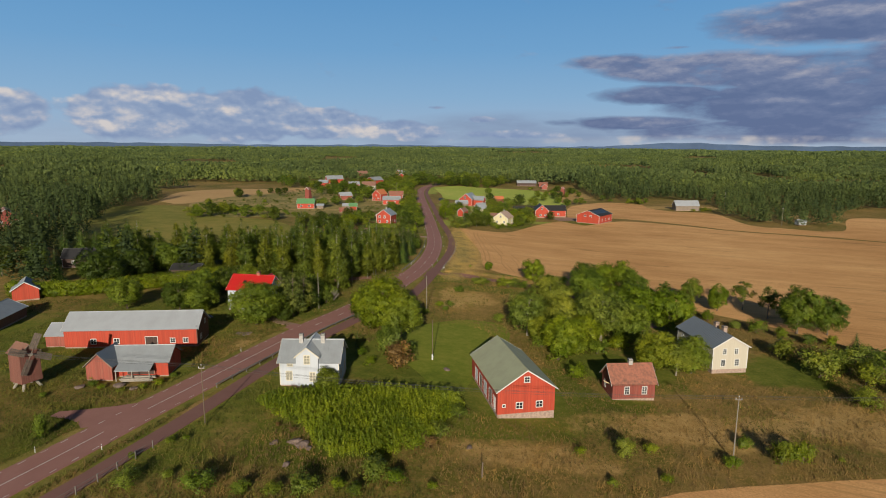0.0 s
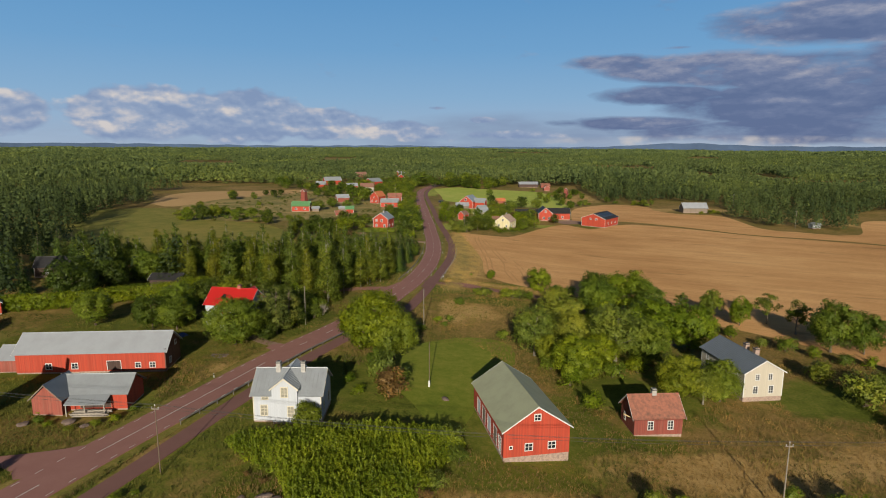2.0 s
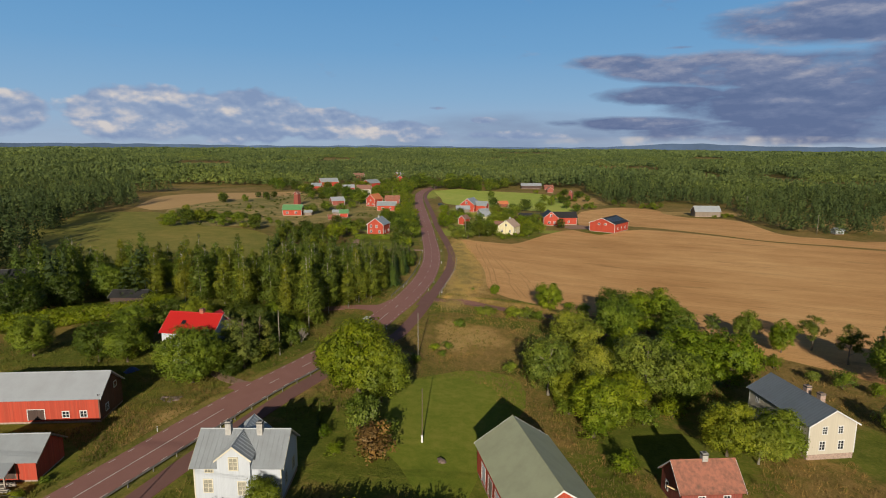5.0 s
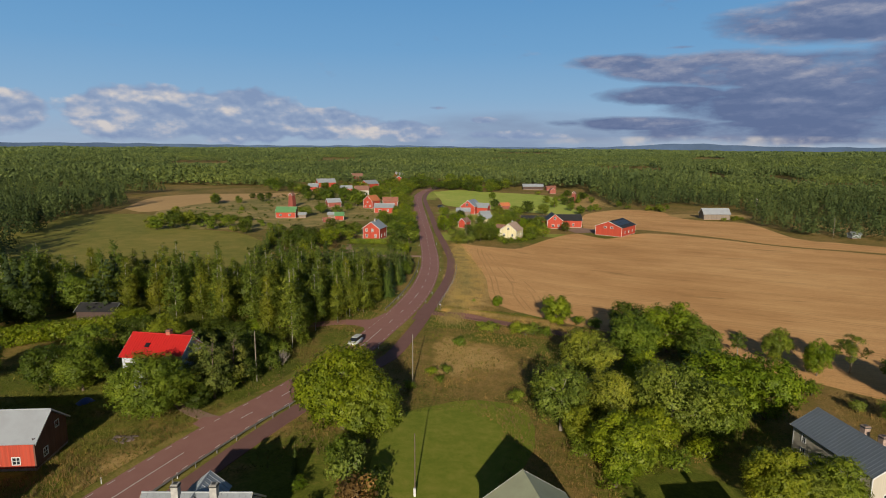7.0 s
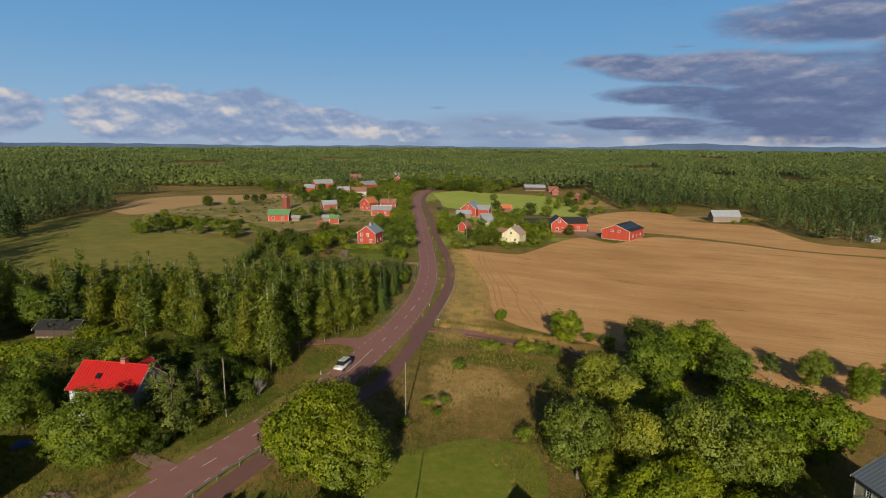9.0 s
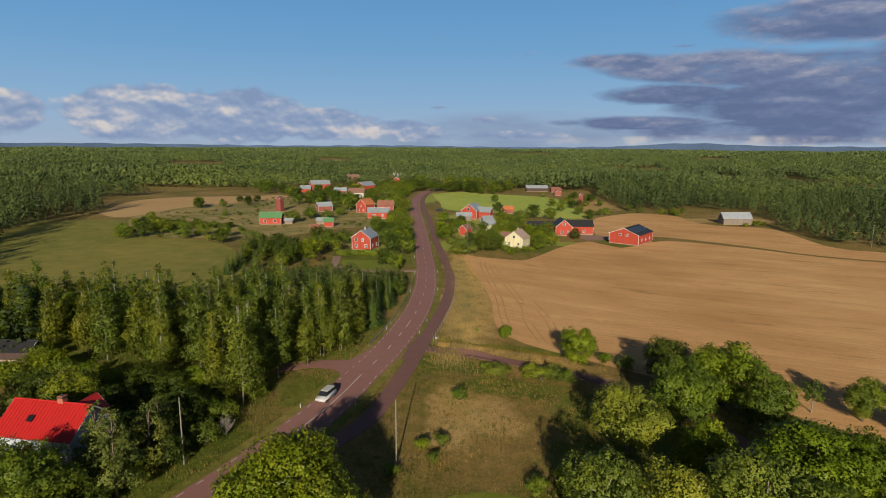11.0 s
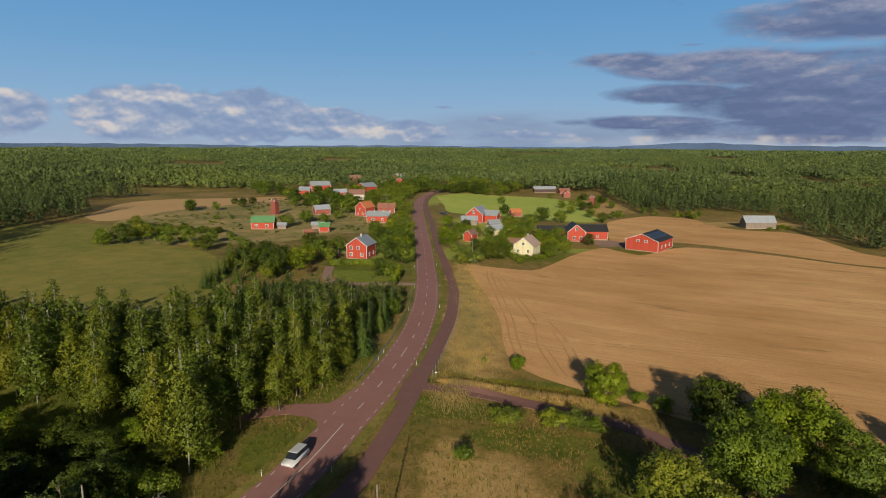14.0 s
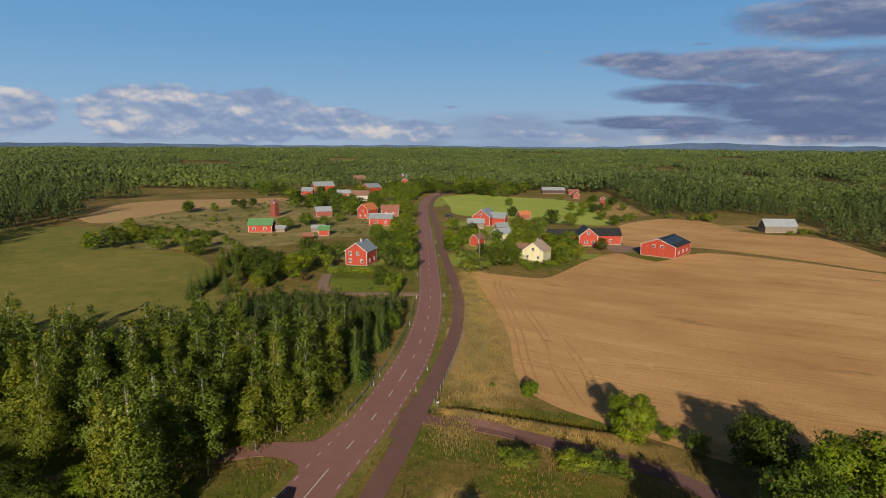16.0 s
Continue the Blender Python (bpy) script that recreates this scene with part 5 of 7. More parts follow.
def shrub(seed, height, radius, leaf_m, leaves=1900, size=0.15):
    rng = np.random.default_rng(seed)
    c, r = [], []
    for i in range(24):
        a, k = rng.uniform(0, 6.28), rng.uniform(0, 0.74)
        c.append((radius * k * math.cos(a), radius * k * math.sin(a), height * rng.uniform(0.25, 0.75)))
        r.append(radius * rng.uniform(0.22, 0.36))
    bm = bmesh.new()
    for p in c[:6]:
        tube(bm, [(0, 0, -0.3), (p[0] * 0.4, p[1] * 0.4, p[2] * 0.6), p], [0.06, 0.04, 0.015], 5)
    return link_mesh("stem", bm, M["bark"], True), quads_mesh("foliage", leaf_quads(rng, c, r, leaves, size, 0.0, height / radius * 0.75 + 0.2), leaf_m)


# kind: (height, radius, meshes)
PROTO = {}
for big, seed, leaf_ in (("limebig", 301, "leaf_lime"), ("leafbig", 302, "leaf")):
    grown = broadleaf(seed, 13.4, 7.6, M[leaf_], M["bark"], 200, 36000, 0.205, 0.03, 0.8)
    for i in range(3):
        PROTO[big, i] = (13.4, 7.6, grown)
for i in range(3):
    PROTO["leaf", i] = (11, 5, broadleaf(10 + i, 11, 5, M["leaf"], M["bark"]))
    PROTO["lime", i] = (11, 5, broadleaf(20 + i, 11, 5, M["leaf_lime"], M["bark"]))
    PROTO["grey", i] = (10, 5, broadleaf(30 + i, 10, 5, M["leaf_grey"], M["palebark"], 84, 15500, 0.18, 0.14))
    PROTO["dark", i] = (9, 5, broadleaf(40 + i, 9, 5, M["leaf_dark"], M["bark"], 70, 12000, 0.2, 0.04))
    PROTO["birch", i] = (15, 2.9, birch(50 + i, 15, 2.9, M["leaf_birch"]))
    PROTO["gold", i] = (13, 2.6, birch(60 + i, 13, 2.6, M["leaf_gold"]))
    PROTO["spruce", i] = (14, 3.0, spruce(70 + i, 14, 3.0, M["needle"]))
    PROTO["pine", i] = (12, 3.6, pine_tree(80 + i, 12, 3.6, M["pine"]))
    PROTO["bush", i] = (3, 2, shrub(90 + i, 3, 2, M["leaf"]))
    PROTO["limebush", i] = (3.4, 2, shrub(100 + i, 3.4, 2, M["leaf_lime"]))
    PROTO["greybush", i] = (3, 2, shrub(110 + i, 3, 2, M["leaf_grey"]))
    PROTO["rustbush", i] = (4, 2, shrub(120 + i, 4, 2, M["leaf_rust"]))
    PROTO["airy", i] = (9, 3.2, broadleaf(130 + i, 9, 3.2, M["leaf_birch"], M["palebark"], 34, 4600, 0.16, 0.26, 0.8))
    PROTO["birch_in", i] = (15, 2.9, birch(150 + i, 15, 2.9, M["leaf_birch"], 3000, 0.245))
    PROTO["leaf_far", i] = (11, 5, broadleaf(210 + i, 11, 5, M["leaf"], M["bark"], 64, 2700, 0.36))
    PROTO["lime_far", i] = (11, 5, broadleaf(220 + i, 11, 5, M["leaf_lime"], M["bark"], 64, 2700, 0.36))
    PROTO["dark_far", i] = (9, 5, broadleaf(230 + i, 9, 5, M["leaf_dark"], M["bark"], 64, 2700, 0.36, 0.05))

WORDS = {"limebig": ("broadleaf_tree", "broad old lime-green tree behind the house", "tree"), "leafbig": ("broadleaf_tree", "broad green tree leaning over the driveway", "tree"), "leaf": ("broadleaf_tree", "broad green deciduous tree with a rounded crown", "tree"), "lime": ("broadleaf_tree", "lime-green deciduous tree in full leaf", "tree"),
         "grey": ("broadleaf_tree", "grey-green ash tree with a pale trunk", "tree"), "dark": ("broadleaf_tree", "dark green low-crowned deciduous tree", "tree"),
         "birch": ("birch_tree", "tall slender birch with white trunk", "tree"), "gold": ("birch_tree", "birch with yellowing leaves and white trunk", "tree"),
         "spruce": ("spruce_tree", "dark green conical spruce", "tree"), "pine": ("pine_tree", "pine with bare trunk and tufted crown", "tree"),
         "bush": ("bush", "low green leafy bush in the grass", "bush"), "limebush": ("bush", "bright lime-green hazel bush", "bush"), "greybush": ("bush", "silvery grey-green willow bush", "bush"),
         "rustbush": ("bush", "reddish brown ornamental bush", "bush"), "airy": ("young_tree", "small thin-crowned tree at the field edge", "tree")}
planted = []
FRONTS = [(x, y) for x, y in built if y > 365 and x < -40]
pick = random.Random(7)


def plant(kind, x, y, radius, height=0.0, group=""):
    """A tree or bush of its own, sharing its kind's meshes. None grows close before a village house's south front."""
    if y > 330 and any(3 < b - y < 34 and abs(a - x - (a * 0.0038 + 0.06) * (b - y)) < radius + 3.5 for a, b in FRONTS):
        return None
    h, r, (wood, green) = PROTO[kind + "_far" if y > 270 and kind in ("leaf", "lime", "dark") else "birch_in" if kind == "birch" and (x < -64 or y > 215 or x < -50 and y > 205) else kind, pick.randrange(3)]
    name, label, cat = WORDS[kind]
    sr = radius / r
    sh = (height / h) if height else sr
    m = pose(x, y, hz(x, y), 0, 0, pick.uniform(0, 360)) @ Matrix.Diagonal((sr, sr, sh, 1))
    t = thing(name, label, cat, m, group)
    part(wood.name.split(".")[0], wood, None, t)
    part(green.name.split(".")[0], green, None, t)
    planted.append((x, y, radius))
    return t


# the grove between the barn and the yellow house
for x, y, r, k, h in [(23.8, 160, 5.7, "grey", 10.4), (35.6, 170.5, 5.3, "leaf", 12.2), (46, 180, 6.4, "lime", 12.2), (49.5, 171.5, 4.6, "leaf", 10.5), (32.4, 153, 3.6, "lime", 9.5), (15.3, 137.5, 4.8, "grey", 11.2), (23, 138.5, 4.6, "grey", 10.8), (22, 125, 4.6, "lime", 9.5), (33, 137.5, 6.4, "grey", 12.4), (44, 147.5, 6.8, "lime", 12.6),
                      (52, 146.5, 5.4, "lime", 12), (39.4, 189.5, 4.8, "dark", 9.6), (28, 131.5, 4.0, "lime", 8.5), (17.5, 133, 2.6, "leaf", 6.5), (39.5, 137, 4.4, "leaf", 10.5)]:
    plant(k, x, y, r * 1.1, h, "trees of the grove")
for x, y, r, k in [(20.5, 122, 3.0, "limebush"), (25, 127, 3.2, "bush"), (22.5, 112, 2.6, "limebush"), (30, 128, 2.8, "bush"), (18, 130, 2.4, "bush"), (13, 150, 2.0, "limebush"), (9, 147, 1.8, "bush"), (27, 138, 3.2, "bush"), (26, 129, 2.8, "limebush"), (18.5, 138, 2.6, "bush"),  (36, 131.5, 2.8, "limebush")]:
    plant(k, x, y, r, r * 1.25)
for x, y, r, k in [(40.2, 119, 4.8, "leaf"), (47.6, 118.5, 4.4, "leaf"), (44, 117, 3.6, "grey")]:
    plant(k, x, y, r, r * 1.9)
# trees along the field's edge behind the yellow house
for x, y, r, k in [(61, 178, 2.4, "airy"), (68, 175, 3.3, "leaf"), (73, 168, 3.2, "lime"), (81, 170, 3.6, "airy"), (84, 161, 3.8, "airy"), (85, 148, 5.6, "leaf"), (92, 147, 4.4, "leaf"), (72, 129, 3.6, "greybush"), (74, 118, 4.4, "greybush"), (80, 122, 4.2, "greybush"), (81, 115, 3.6, "bush"), (90, 133, 2.0, "spruce"), (74, 104, 3.0, "bush"), (88, 121, 3.8, "greybush"), (95, 125, 3.6, "bush"), (84, 106, 3.0, "bush"), (92, 110, 3.4, "greybush")]:
    plant(k, x, y, r, r * 1.35 if k.endswith("bush") else r * 2.0 + 1.6)
for i in range(9):
    plant(pick.choice(["bush", "limebush", "greybush"]), 62 + i * 4.2, 160 - i * 4.0 + pick.uniform(-2, 2), pick.uniform(1.6, 2.6))
# garden of the white house
plant("limebig", -19, 131, 7.8, 13.4), plant("leaf", -14.5, 127.5, 5.2, 11.0), plant("dark", -22.5, 133.5, 5.0, 10.0)
for x, y, r, k, h in [(-13.0, 109.5, 3.6, "rustbush", 5.6), (-15.2, 115, 3.0, "greybush", 6.0), (-11.8, 112.5, 2.6, "greybush", 4.6), (-16.5, 119, 2.2, "leaf", 5.5), (-21.2, 114, 1.5, "limebush", 1.8), (-22.5, 118, 0.8, "spruce", 4.2), (-23.6, 94.8, 2.5, "leaf", 4.9), (-18.5, 109.5, 1.6, "limebush", 1.6), (-11.2, 118, 1.4, "bush", 2.4)]:
    plant(k, x, y, r, h)
# hazel thicket in front of the white house
THICKET = [(-34, 90), (-30.3, 91), (-24.7, 93.8), (-16.5, 96.2), (-7.7, 97), (-1.8, 96), (0.6, 93.6), (-1.6, 89.7), (-4.1, 85.2), (-3.4, 80.6), (-6.6, 77.8), (-10.7, 75.2), (-17.5, 73.6), (-21.2, 76.9), (-23.7, 81.7), (-30.2, 85.5)]


def hazel_thicket():
    """One unbroken mass of upright leafy shoots of uneven height, lower towards its edge."""
    rng = np.random.default_rng(77)
    rim = curve_through(THICKET + [THICKET[0]], 0.7)
    gx_, gy_ = np.meshgrid(np.arange(-35, 2, 0.46), np.arange(72, 98, 0.46))
    x, y = gx_.ravel() + rng.normal(scale=0.16, size=gx_.size), gy_.ravel() + rng.normal(scale=0.16, size=gx_.size)
    inn = inside(x, y, THICKET)
    x, y = x[inn], y[inn]
    tall = (2.7 + 0.3 * np.sin(x * 0.62 + 0.8) * np.cos(y * 0.7) + rng.normal(scale=0.34, size=len(x))) * (1 - 0.8 * np.exp(-away(x, y, rim[::2]) / 0.9))
    per = 42
    n = len(x) * per
    which = np.repeat(np.arange(len(x)), per)
    u = rng.uniform(0.0, 1.0, n) ** 0.7
    ang = rng.uniform(0, 6.28, n)
    wide = (0.06 + 0.26 * np.sin(math.pi * np.clip(u * 0.92 + 0.05, 0, 1))) * rng.uniform(0.5, 1.2, n)
    d = np.stack([np.cos(ang), np.sin(ang), np.full(n, 0.35)], 1)
    p = np.stack([x[which] + wide * d[:, 0], y[which] + wide * d[:, 1], land(x, y)[which] + tall[which] * (0.12 + 0.92 * u)], 1)
    up = d + rng.normal(scale=0.35, size=(n, 3)) + rng.normal(scale=0.25, size=(len(x), 3))[which]
    up /= np.linalg.norm(up, axis=1)[:, None]
    a = np.cross(up, rng.normal(size=(n, 3)))
    a /= np.linalg.norm(a, axis=1)[:, None]
    b = np.cross(up, a)
    s = 0.14 * rng.uniform(0.6, 1.3, n)[:, None]
    q = np.stack([p + a * s, p + b * s * 0.62 - a * s * 0.45, p - b * s * 0.62 - a * s * 0.45], 1)
    tone = np.clip(rng.normal(loc=-0.5, scale=0.35, size=len(x)), -1, 1)[which]
    ob = new("hazel_thicket", quads_mesh("hazel_thicket", (q, np.repeat(up[:, None], 3, 1), np.repeat(tone[:, None], 3, 1)), M["leaf_lime"]))
    tagged(ob, "dense bright lime-green hazel thicket in front of the house", "thicket", "", "stuff")


hazel_thicket()
for x, y, r, k in [(-1.5, 94, 2.4, "greybush"), (-0.5, 90, 1.8, "greybush"), (-3.2, 82.5, 1.8, "greybush"), (-4.4, 79.6, 1.7, "rustbush"), (-6.4, 79, 1.4, "limebush")]:
    plant(k, x, y, r, r * 1.3, "hazel thicket")
# single bushes in the meadow
for x, y, r, k in [(18, 82, 1.0, "limebush"), (29, 84, 1.3, "limebush"), (21, 74, 0.9, "bush"), (29, 76, 1.0, "limebush"), (40, 81, 1.5, "limebush"), (44.5, 87, 1.7, "bush"), (57.5, 84, 0.6, "bush"),
                   (-32.5, 64.5, 2.3, "bush"), (-27, 64.5, 1.5, "bush"), (-19.3, 65.5, 2.2, "greybush"), (-23, 64.6, 1.3, "bush"), (-15.2, 67, 1.4, "limebush"), (-11.4, 69.8, 2.6, "greybush"), (-8.2, 69.4, 1.7, "limebush"), (-3.5, 69, 0.8, "limebush"), (-41.6, 64.5, 1.8, "greybush")]:
    plant(k, x, y, r, r * 1.25, "meadow bushes")
for x, y, r, k in [(-44.5, 71, 0.8, "bush"), (-41.5, 75.3, 0.9, "bush"), (-39.6, 76.5, 0.7, "limebush"), (-37.4, 66.8, 1.0, "bush"), (-28, 82, 0.6, "rustbush"), (-25.4, 80.6, 0.7, "rustbush"), (-13.2, 66, 1.3, "bush"), (-7, 155.5, 1.5, "limebush"), (-4.4, 157, 1.4, "bush"), (-2, 173.5, 2.0, "bush"), (-10.6, 147.5, 1.4, "bush"), (3.5, 187.5, 1.8, "bush"), (6, 187, 2.0, "bush"), (12, 187.5, 2.6, "bush"), (16, 187, 2.6, "greybush"), (14, 186, 2.4, "bush"), (4.6, 185.5, 2.2, "greybush"), (19, 186, 2.2, "bush"),
                   (8.2, 210, 1.7, "lime"), (1.5, 213, 0.8, "bush"), (29, 199, 2.2, "limebush"), (33, 196, 2.4, "bush"), (-5, 152, 1.2, "bush")]:
    plant(k, x, y, r, r * 1.2 if k.endswith("bush") else r * 2.0)
for x, y, r, h, k in [(47.8, 82.3, 2.0, 3.9, "bush"), (51.4, 83.2, 1.8, 3.7, "limebush"), (49.8, 83.6, 1.4, 2.8, "bush"), (24.6, 82.0, 1.9, 3.5, "greybush")]:
    plant(k, x, y, r, h, "meadow bushes")
plant("lime", 22.8, 197.5, 4.2, 8.7)
plant("bush", -60.2, 75.3, 1.4, 3.9, "meadow bushes")
# weeds and low bushes round the farm sheds
for x, y, r, k in [(-64.5, 94, 1.2, "bush"), (-62.5, 93, 0.9, "limebush"), (-55.5, 93.5, 1.1, "bush"), (-53.5, 95.5, 1.2, "limebush"), (-66.5, 97, 1.0, "bush"), (-52.8, 99, 0.9, "bush"), (-70, 89, 0.9, "bush"), (-80, 97, 1.1, "greybush"), (-58.5, 91.6, 0.9, "greybush"), (-83, 103, 1.3, "bush"), (-86, 108, 1.4, "greybush")]:
    plant(k, x, y, r, r * 0.9, "farmyard weeds")
# round the red-roofed house
for x, y, r, k, h in [(-49, 131.3, 6.8, "leafbig", 10.4), (-42.4, 138.8, 3.9, "pine", 11.6), (-45.8, 141.2, 3.6, "pine", 11.2), (-41.2, 144.5, 3.3, "pine", 10.6), (-42.8, 149.8, 3.0, "pine", 8.5), (-69, 147, 5.2, "leaf", 9.5), (-71.5, 139.5, 4.2, "dark", 8.5), (-66, 140, 4.0, "leaf", 8.0), (-43.5, 152, 4.0, "dark", 6), (-44, 160, 3.6, "dark", 5), (-40.5, 164.5, 3.0, "dark", 4.5), (-37.5, 160, 2.2, "bush", 3.2), (-55, 168, 4.2, "dark", 5.5), (-62, 166, 4.2, "leaf", 5.5), (-47, 170, 3.2, "lime", 4.4), (-36, 168, 2.4, "bush", 3.0), (-53, 155, 4.2, "dark", 6.8), (-66, 156, 4.6, "dark", 9), (-37.5, 152, 2.4, "greybush", 3.6), (-60, 157, 4.4, "leaf", 9), (-86.5, 142, 4.6, "leaf", 8.5), 
                      (-113, 172, 6.4, "dark", 11), (-101, 173, 5.2, "dark", 10), (-98, 186, 5.0, "leaf", 10), (-46, 158, 3.4, "dark", 4.6), (-50, 165, 4.2, "dark", 5.4)]:
    plant(k, x, y, r, h)


def bare_bush(x, y, r):
    """A leafless shrub: pale stems forking into fine twigs."""
    rr = random.Random(17)
    t = thing("bare_bush", "leafless pale grey shrub on the road bank", "bush", pose(x, y, hz(x, y)))
    bm = bmesh.new()
    for k in range(30):
        a, lean = rr.uniform(0, 6.28), rr.uniform(0.1, 0.8)
        tip = Vector((r * lean * math.cos(a), r * lean * math.sin(a), r * rr.uniform(0.9, 1.4) * (1.1 - 0.5 * lean)))
        tube(bm, [(0, 0, -0.2), tuple(tip * 0.5 + Vector((0, 0, 0.2))), tuple(tip)], [0.05, 0.035, 0.015], 4)
        for j in range(7):
            u = tip * rr.uniform(0.45, 1.0)
            e = u + Vector((rr.gauss(0, 0.32), rr.gauss(0, 0.32), rr.uniform(0.1, 0.5))) * r * 0.5
            tube(bm, [tuple(u), tuple(e)], [0.022, 0.008], 3)
    part("stem", bm, M["palebark"], t)


bare_bush(-36.0, 155.0, 2.3)
# low bright garden hedge before the birches
for k in range(9):
    plant("limebush", -63 + k * 1.9, 171.4 - k * 0.1 + pick.uniform(-0.3, 0.3), pick.uniform(1.3, 1.7), pick.uniform(1.5, 2.1), "garden bushes")
for x, y, r, k in [(-75, 175, 2.6, "bush"), (-83, 181, 3.0, "bush"), (-70, 174.5, 2.4, "limebush"), (-66, 168, 2.2, "bush"), (-44, 163, 2.4, "bush"), (-79, 177, 2.4, "limebush")]:
    plant(k, x, y, r, r * 1.2, "garden bushes")


def hedge(label, pts, width, height, material, seed):
    line = curve_through(pts, 0.9)
    c = [(x, y, hz(x, y) + z) for x, y in line for z in (height * 0.3, height * 0.68)]
    rng = np.random.default_rng(seed)
    q = leaf_quads(rng, c, np.full(len(c), width / 2), int(len(c) * 400), 0.2, 0.0, height / width * 0.55, 0.0)
    h = thing("hedge", label, "hedge", Matrix())
    part("foliage", quads_mesh("foliage", q, material), None, h)
    bm = bmesh.new()
    for x, y in line[::2]:
        tube(bm, [(x, y, hz(x, y) - 0.2), (x, y, hz(x, y) + height * 0.7)], 0.04, 5)
    part("stem", bm, M["bark"], h)


hedge("tall clipped green hedge round the garden", [(-124, 151), (-112, 152.5), (-104, 155.5), (-96, 160), (-88, 165.5), (-81, 169), (-76, 176)], 3.2, 4.6, M["leaf_lime"], 5)
hedge("clipped green hedge below the red house", [(-51, 297), (-44, 298), (-37, 299)], 1.8, 2.2, M["leaf"], 6)

# the birch wood west of the road
BIRCHWOOD = [(-33, 160), (-34, 171), (-29.5, 187), (-25, 200), (-21.5, 220), (-20.5, 240), (-21, 250), (-35, 249), (-56, 247), (-63, 238), (-61, 222), (-74, 218), (-95, 212), (-126, 208), (-124, 190), (-96, 190), (-84, 184), (-62, 180)]
wood = []
for k in range(6000):
    x, y = pick.uniform(-130, -19), pick.uniform(160, 270)
    if not inside(x, y, BIRCHWOOD) or away(x, y, WESTSIDE) < 4.0 or away(x, y, ROAD[20:90]) < 7.5:
        continue
    if any(math.hypot(x - a, y - b) < 4.9 for a, b in wood) or any(math.hypot(x - a, y - b) < r * 0.75 for a, b, r in planted[:150]):
        continue
    wood.append((x, y))
    if len(wood) >= 215:
        break
for x, y in wood:
    edge = x > -45 or y < 195
    k = pick.choices(["birch", "gold", "spruce", "pine", "leaf"], [6, 1.6 if edge else 0.3, 1.4 if y > 205 else 0.4, 0.4, 0.3])[0]
    if y > 222 and x > -66 or y > 207 and x > -52:
        k = pick.choices(["spruce", "pine", "birch", "leaf"], [4, 3, 1.6, 0.8])[0]
    h = {"birch": 17.5, "gold": 16.0, "spruce": 11.5, "pine": 13, "leaf": 11}[k] * pick.uniform(0.78, 1.1)
    h *= min(1.0, max(0.5, 1.0 - (y - 206) / 62.0)) * (0.85 if x < -58 and y > 198 else 1.0)
    if k == "spruce":
        h = max(h, 7.5 if y < 226 else 5.5)
    if y > 218 and -60 < x < -36:
        h = max(h, pick.uniform(7.5, 10.5))
    plant(k, x, y, {"birch": 3.6, "gold": 3.2, "spruce": h * 0.28, "pine": 3.2, "leaf": 3.6}[k] * pick.uniform(0.8, 1.15), h, "birch wood")
# birches along the wood's edge by the road
for x, y, r, h in [(-27.2, 193.6, 3.6, 15.5), (-29.8, 189, 3.4, 14.0), (-25.6, 203, 2.8, 9.5), (-31.5, 183.5, 3.2, 13.0)]:
    plant("birch", x, y, r, h, "birch wood")

n = 0
for k in range(900):
    x, y = pick.uniform(-64, -21), pick.uniform(222, 262)
    if n < 95 and away(x, y, ROAD) > 7 and x > -64 + (y - 222) * 0.1 and all(math.hypot(x - a, y - b) > 2.6 for a, b, _ in planted[-330:]):
        h = pick.uniform(0.75, 1.05) * min(8.5, (271 - y) * 0.26 + 1.0)
        if pick.random() < 0.3:
            plant("pine", x, y, h * 0.3 + 0.4, h * 1.1, "young spruces")
        else:
            plant("spruce", x, y, h * 0.30 + 0.3, h, "young spruces")
        n += 1
# trees in the village
WEST = [(-60, 293, 4.6, "lime"), (-67, 292, 4.4, "dark"), (-71, 286, 4.4, "dark"), (-58, 308, 4.2, "leaf"), (-53, 304, 2.8, "leaf"), (-54, 321, 3.4, "leaf"), (-35, 337, 4.4, "leaf"), (-31, 345, 4.4, "leaf"), (-31, 309, 4.4, "dark"), (-27, 304, 3.4, "dark"), (-31, 282, 3.2, "dark"), (-42, 384, 3.2, "lime"), (-36, 377, 3.6, "leaf"),
        (-45, 446, 6.0, "leaf"), (-52, 475, 6.5, "leaf"), (-79, 454, 7.0, "leaf"), (-94, 486, 7.0, "leaf"), (-87, 440, 5.5, "leaf")]
WEST_FAR = [(-108, 485, 5.4, "leaf"), (-72, 556, 5.2, "leaf"), (-82, 552, 4.3, "leaf"), (-143, 547, 5.3, "leaf"), (-190, 604, 7.0, "leaf"), (-190, 626, 6.4, "leaf"), (-96, 391, 3.6, "grey"), (-156, 481, 3.1, "dark"), (-166, 463, 3.0, "leaf"), (-185, 468, 3.9, "leaf"), (-150, 337, 5.0, "dark"), (-146, 345, 4.6, "leaf"), (-128, 332, 3.7, "leaf"),
            (-123, 340, 3.8, "leaf"), (-107, 321, 3.4, "dark"), (-172, 384, 3.1, "leaf"), (-155, 330, 3.9, "leaf"), (-72, 509, 4.7, "leaf"), (-56, 587, 5.5, "leaf")]
BELT = [(-86, 295, 2.6, "birch"), (-87, 310, 2.6, "birch"), (-75, 280, 2.6, "birch"), (-73, 268, 2.6, "spruce"), (-75, 288, 2.6, "leaf"), (-65, 272, 2.6, "leaf"), (-65, 278, 2.7, "dark"), (-82, 286, 2.4, "birch"), (-80, 302, 2.4, "dark"), (-88, 318, 2.4, "leaf")]
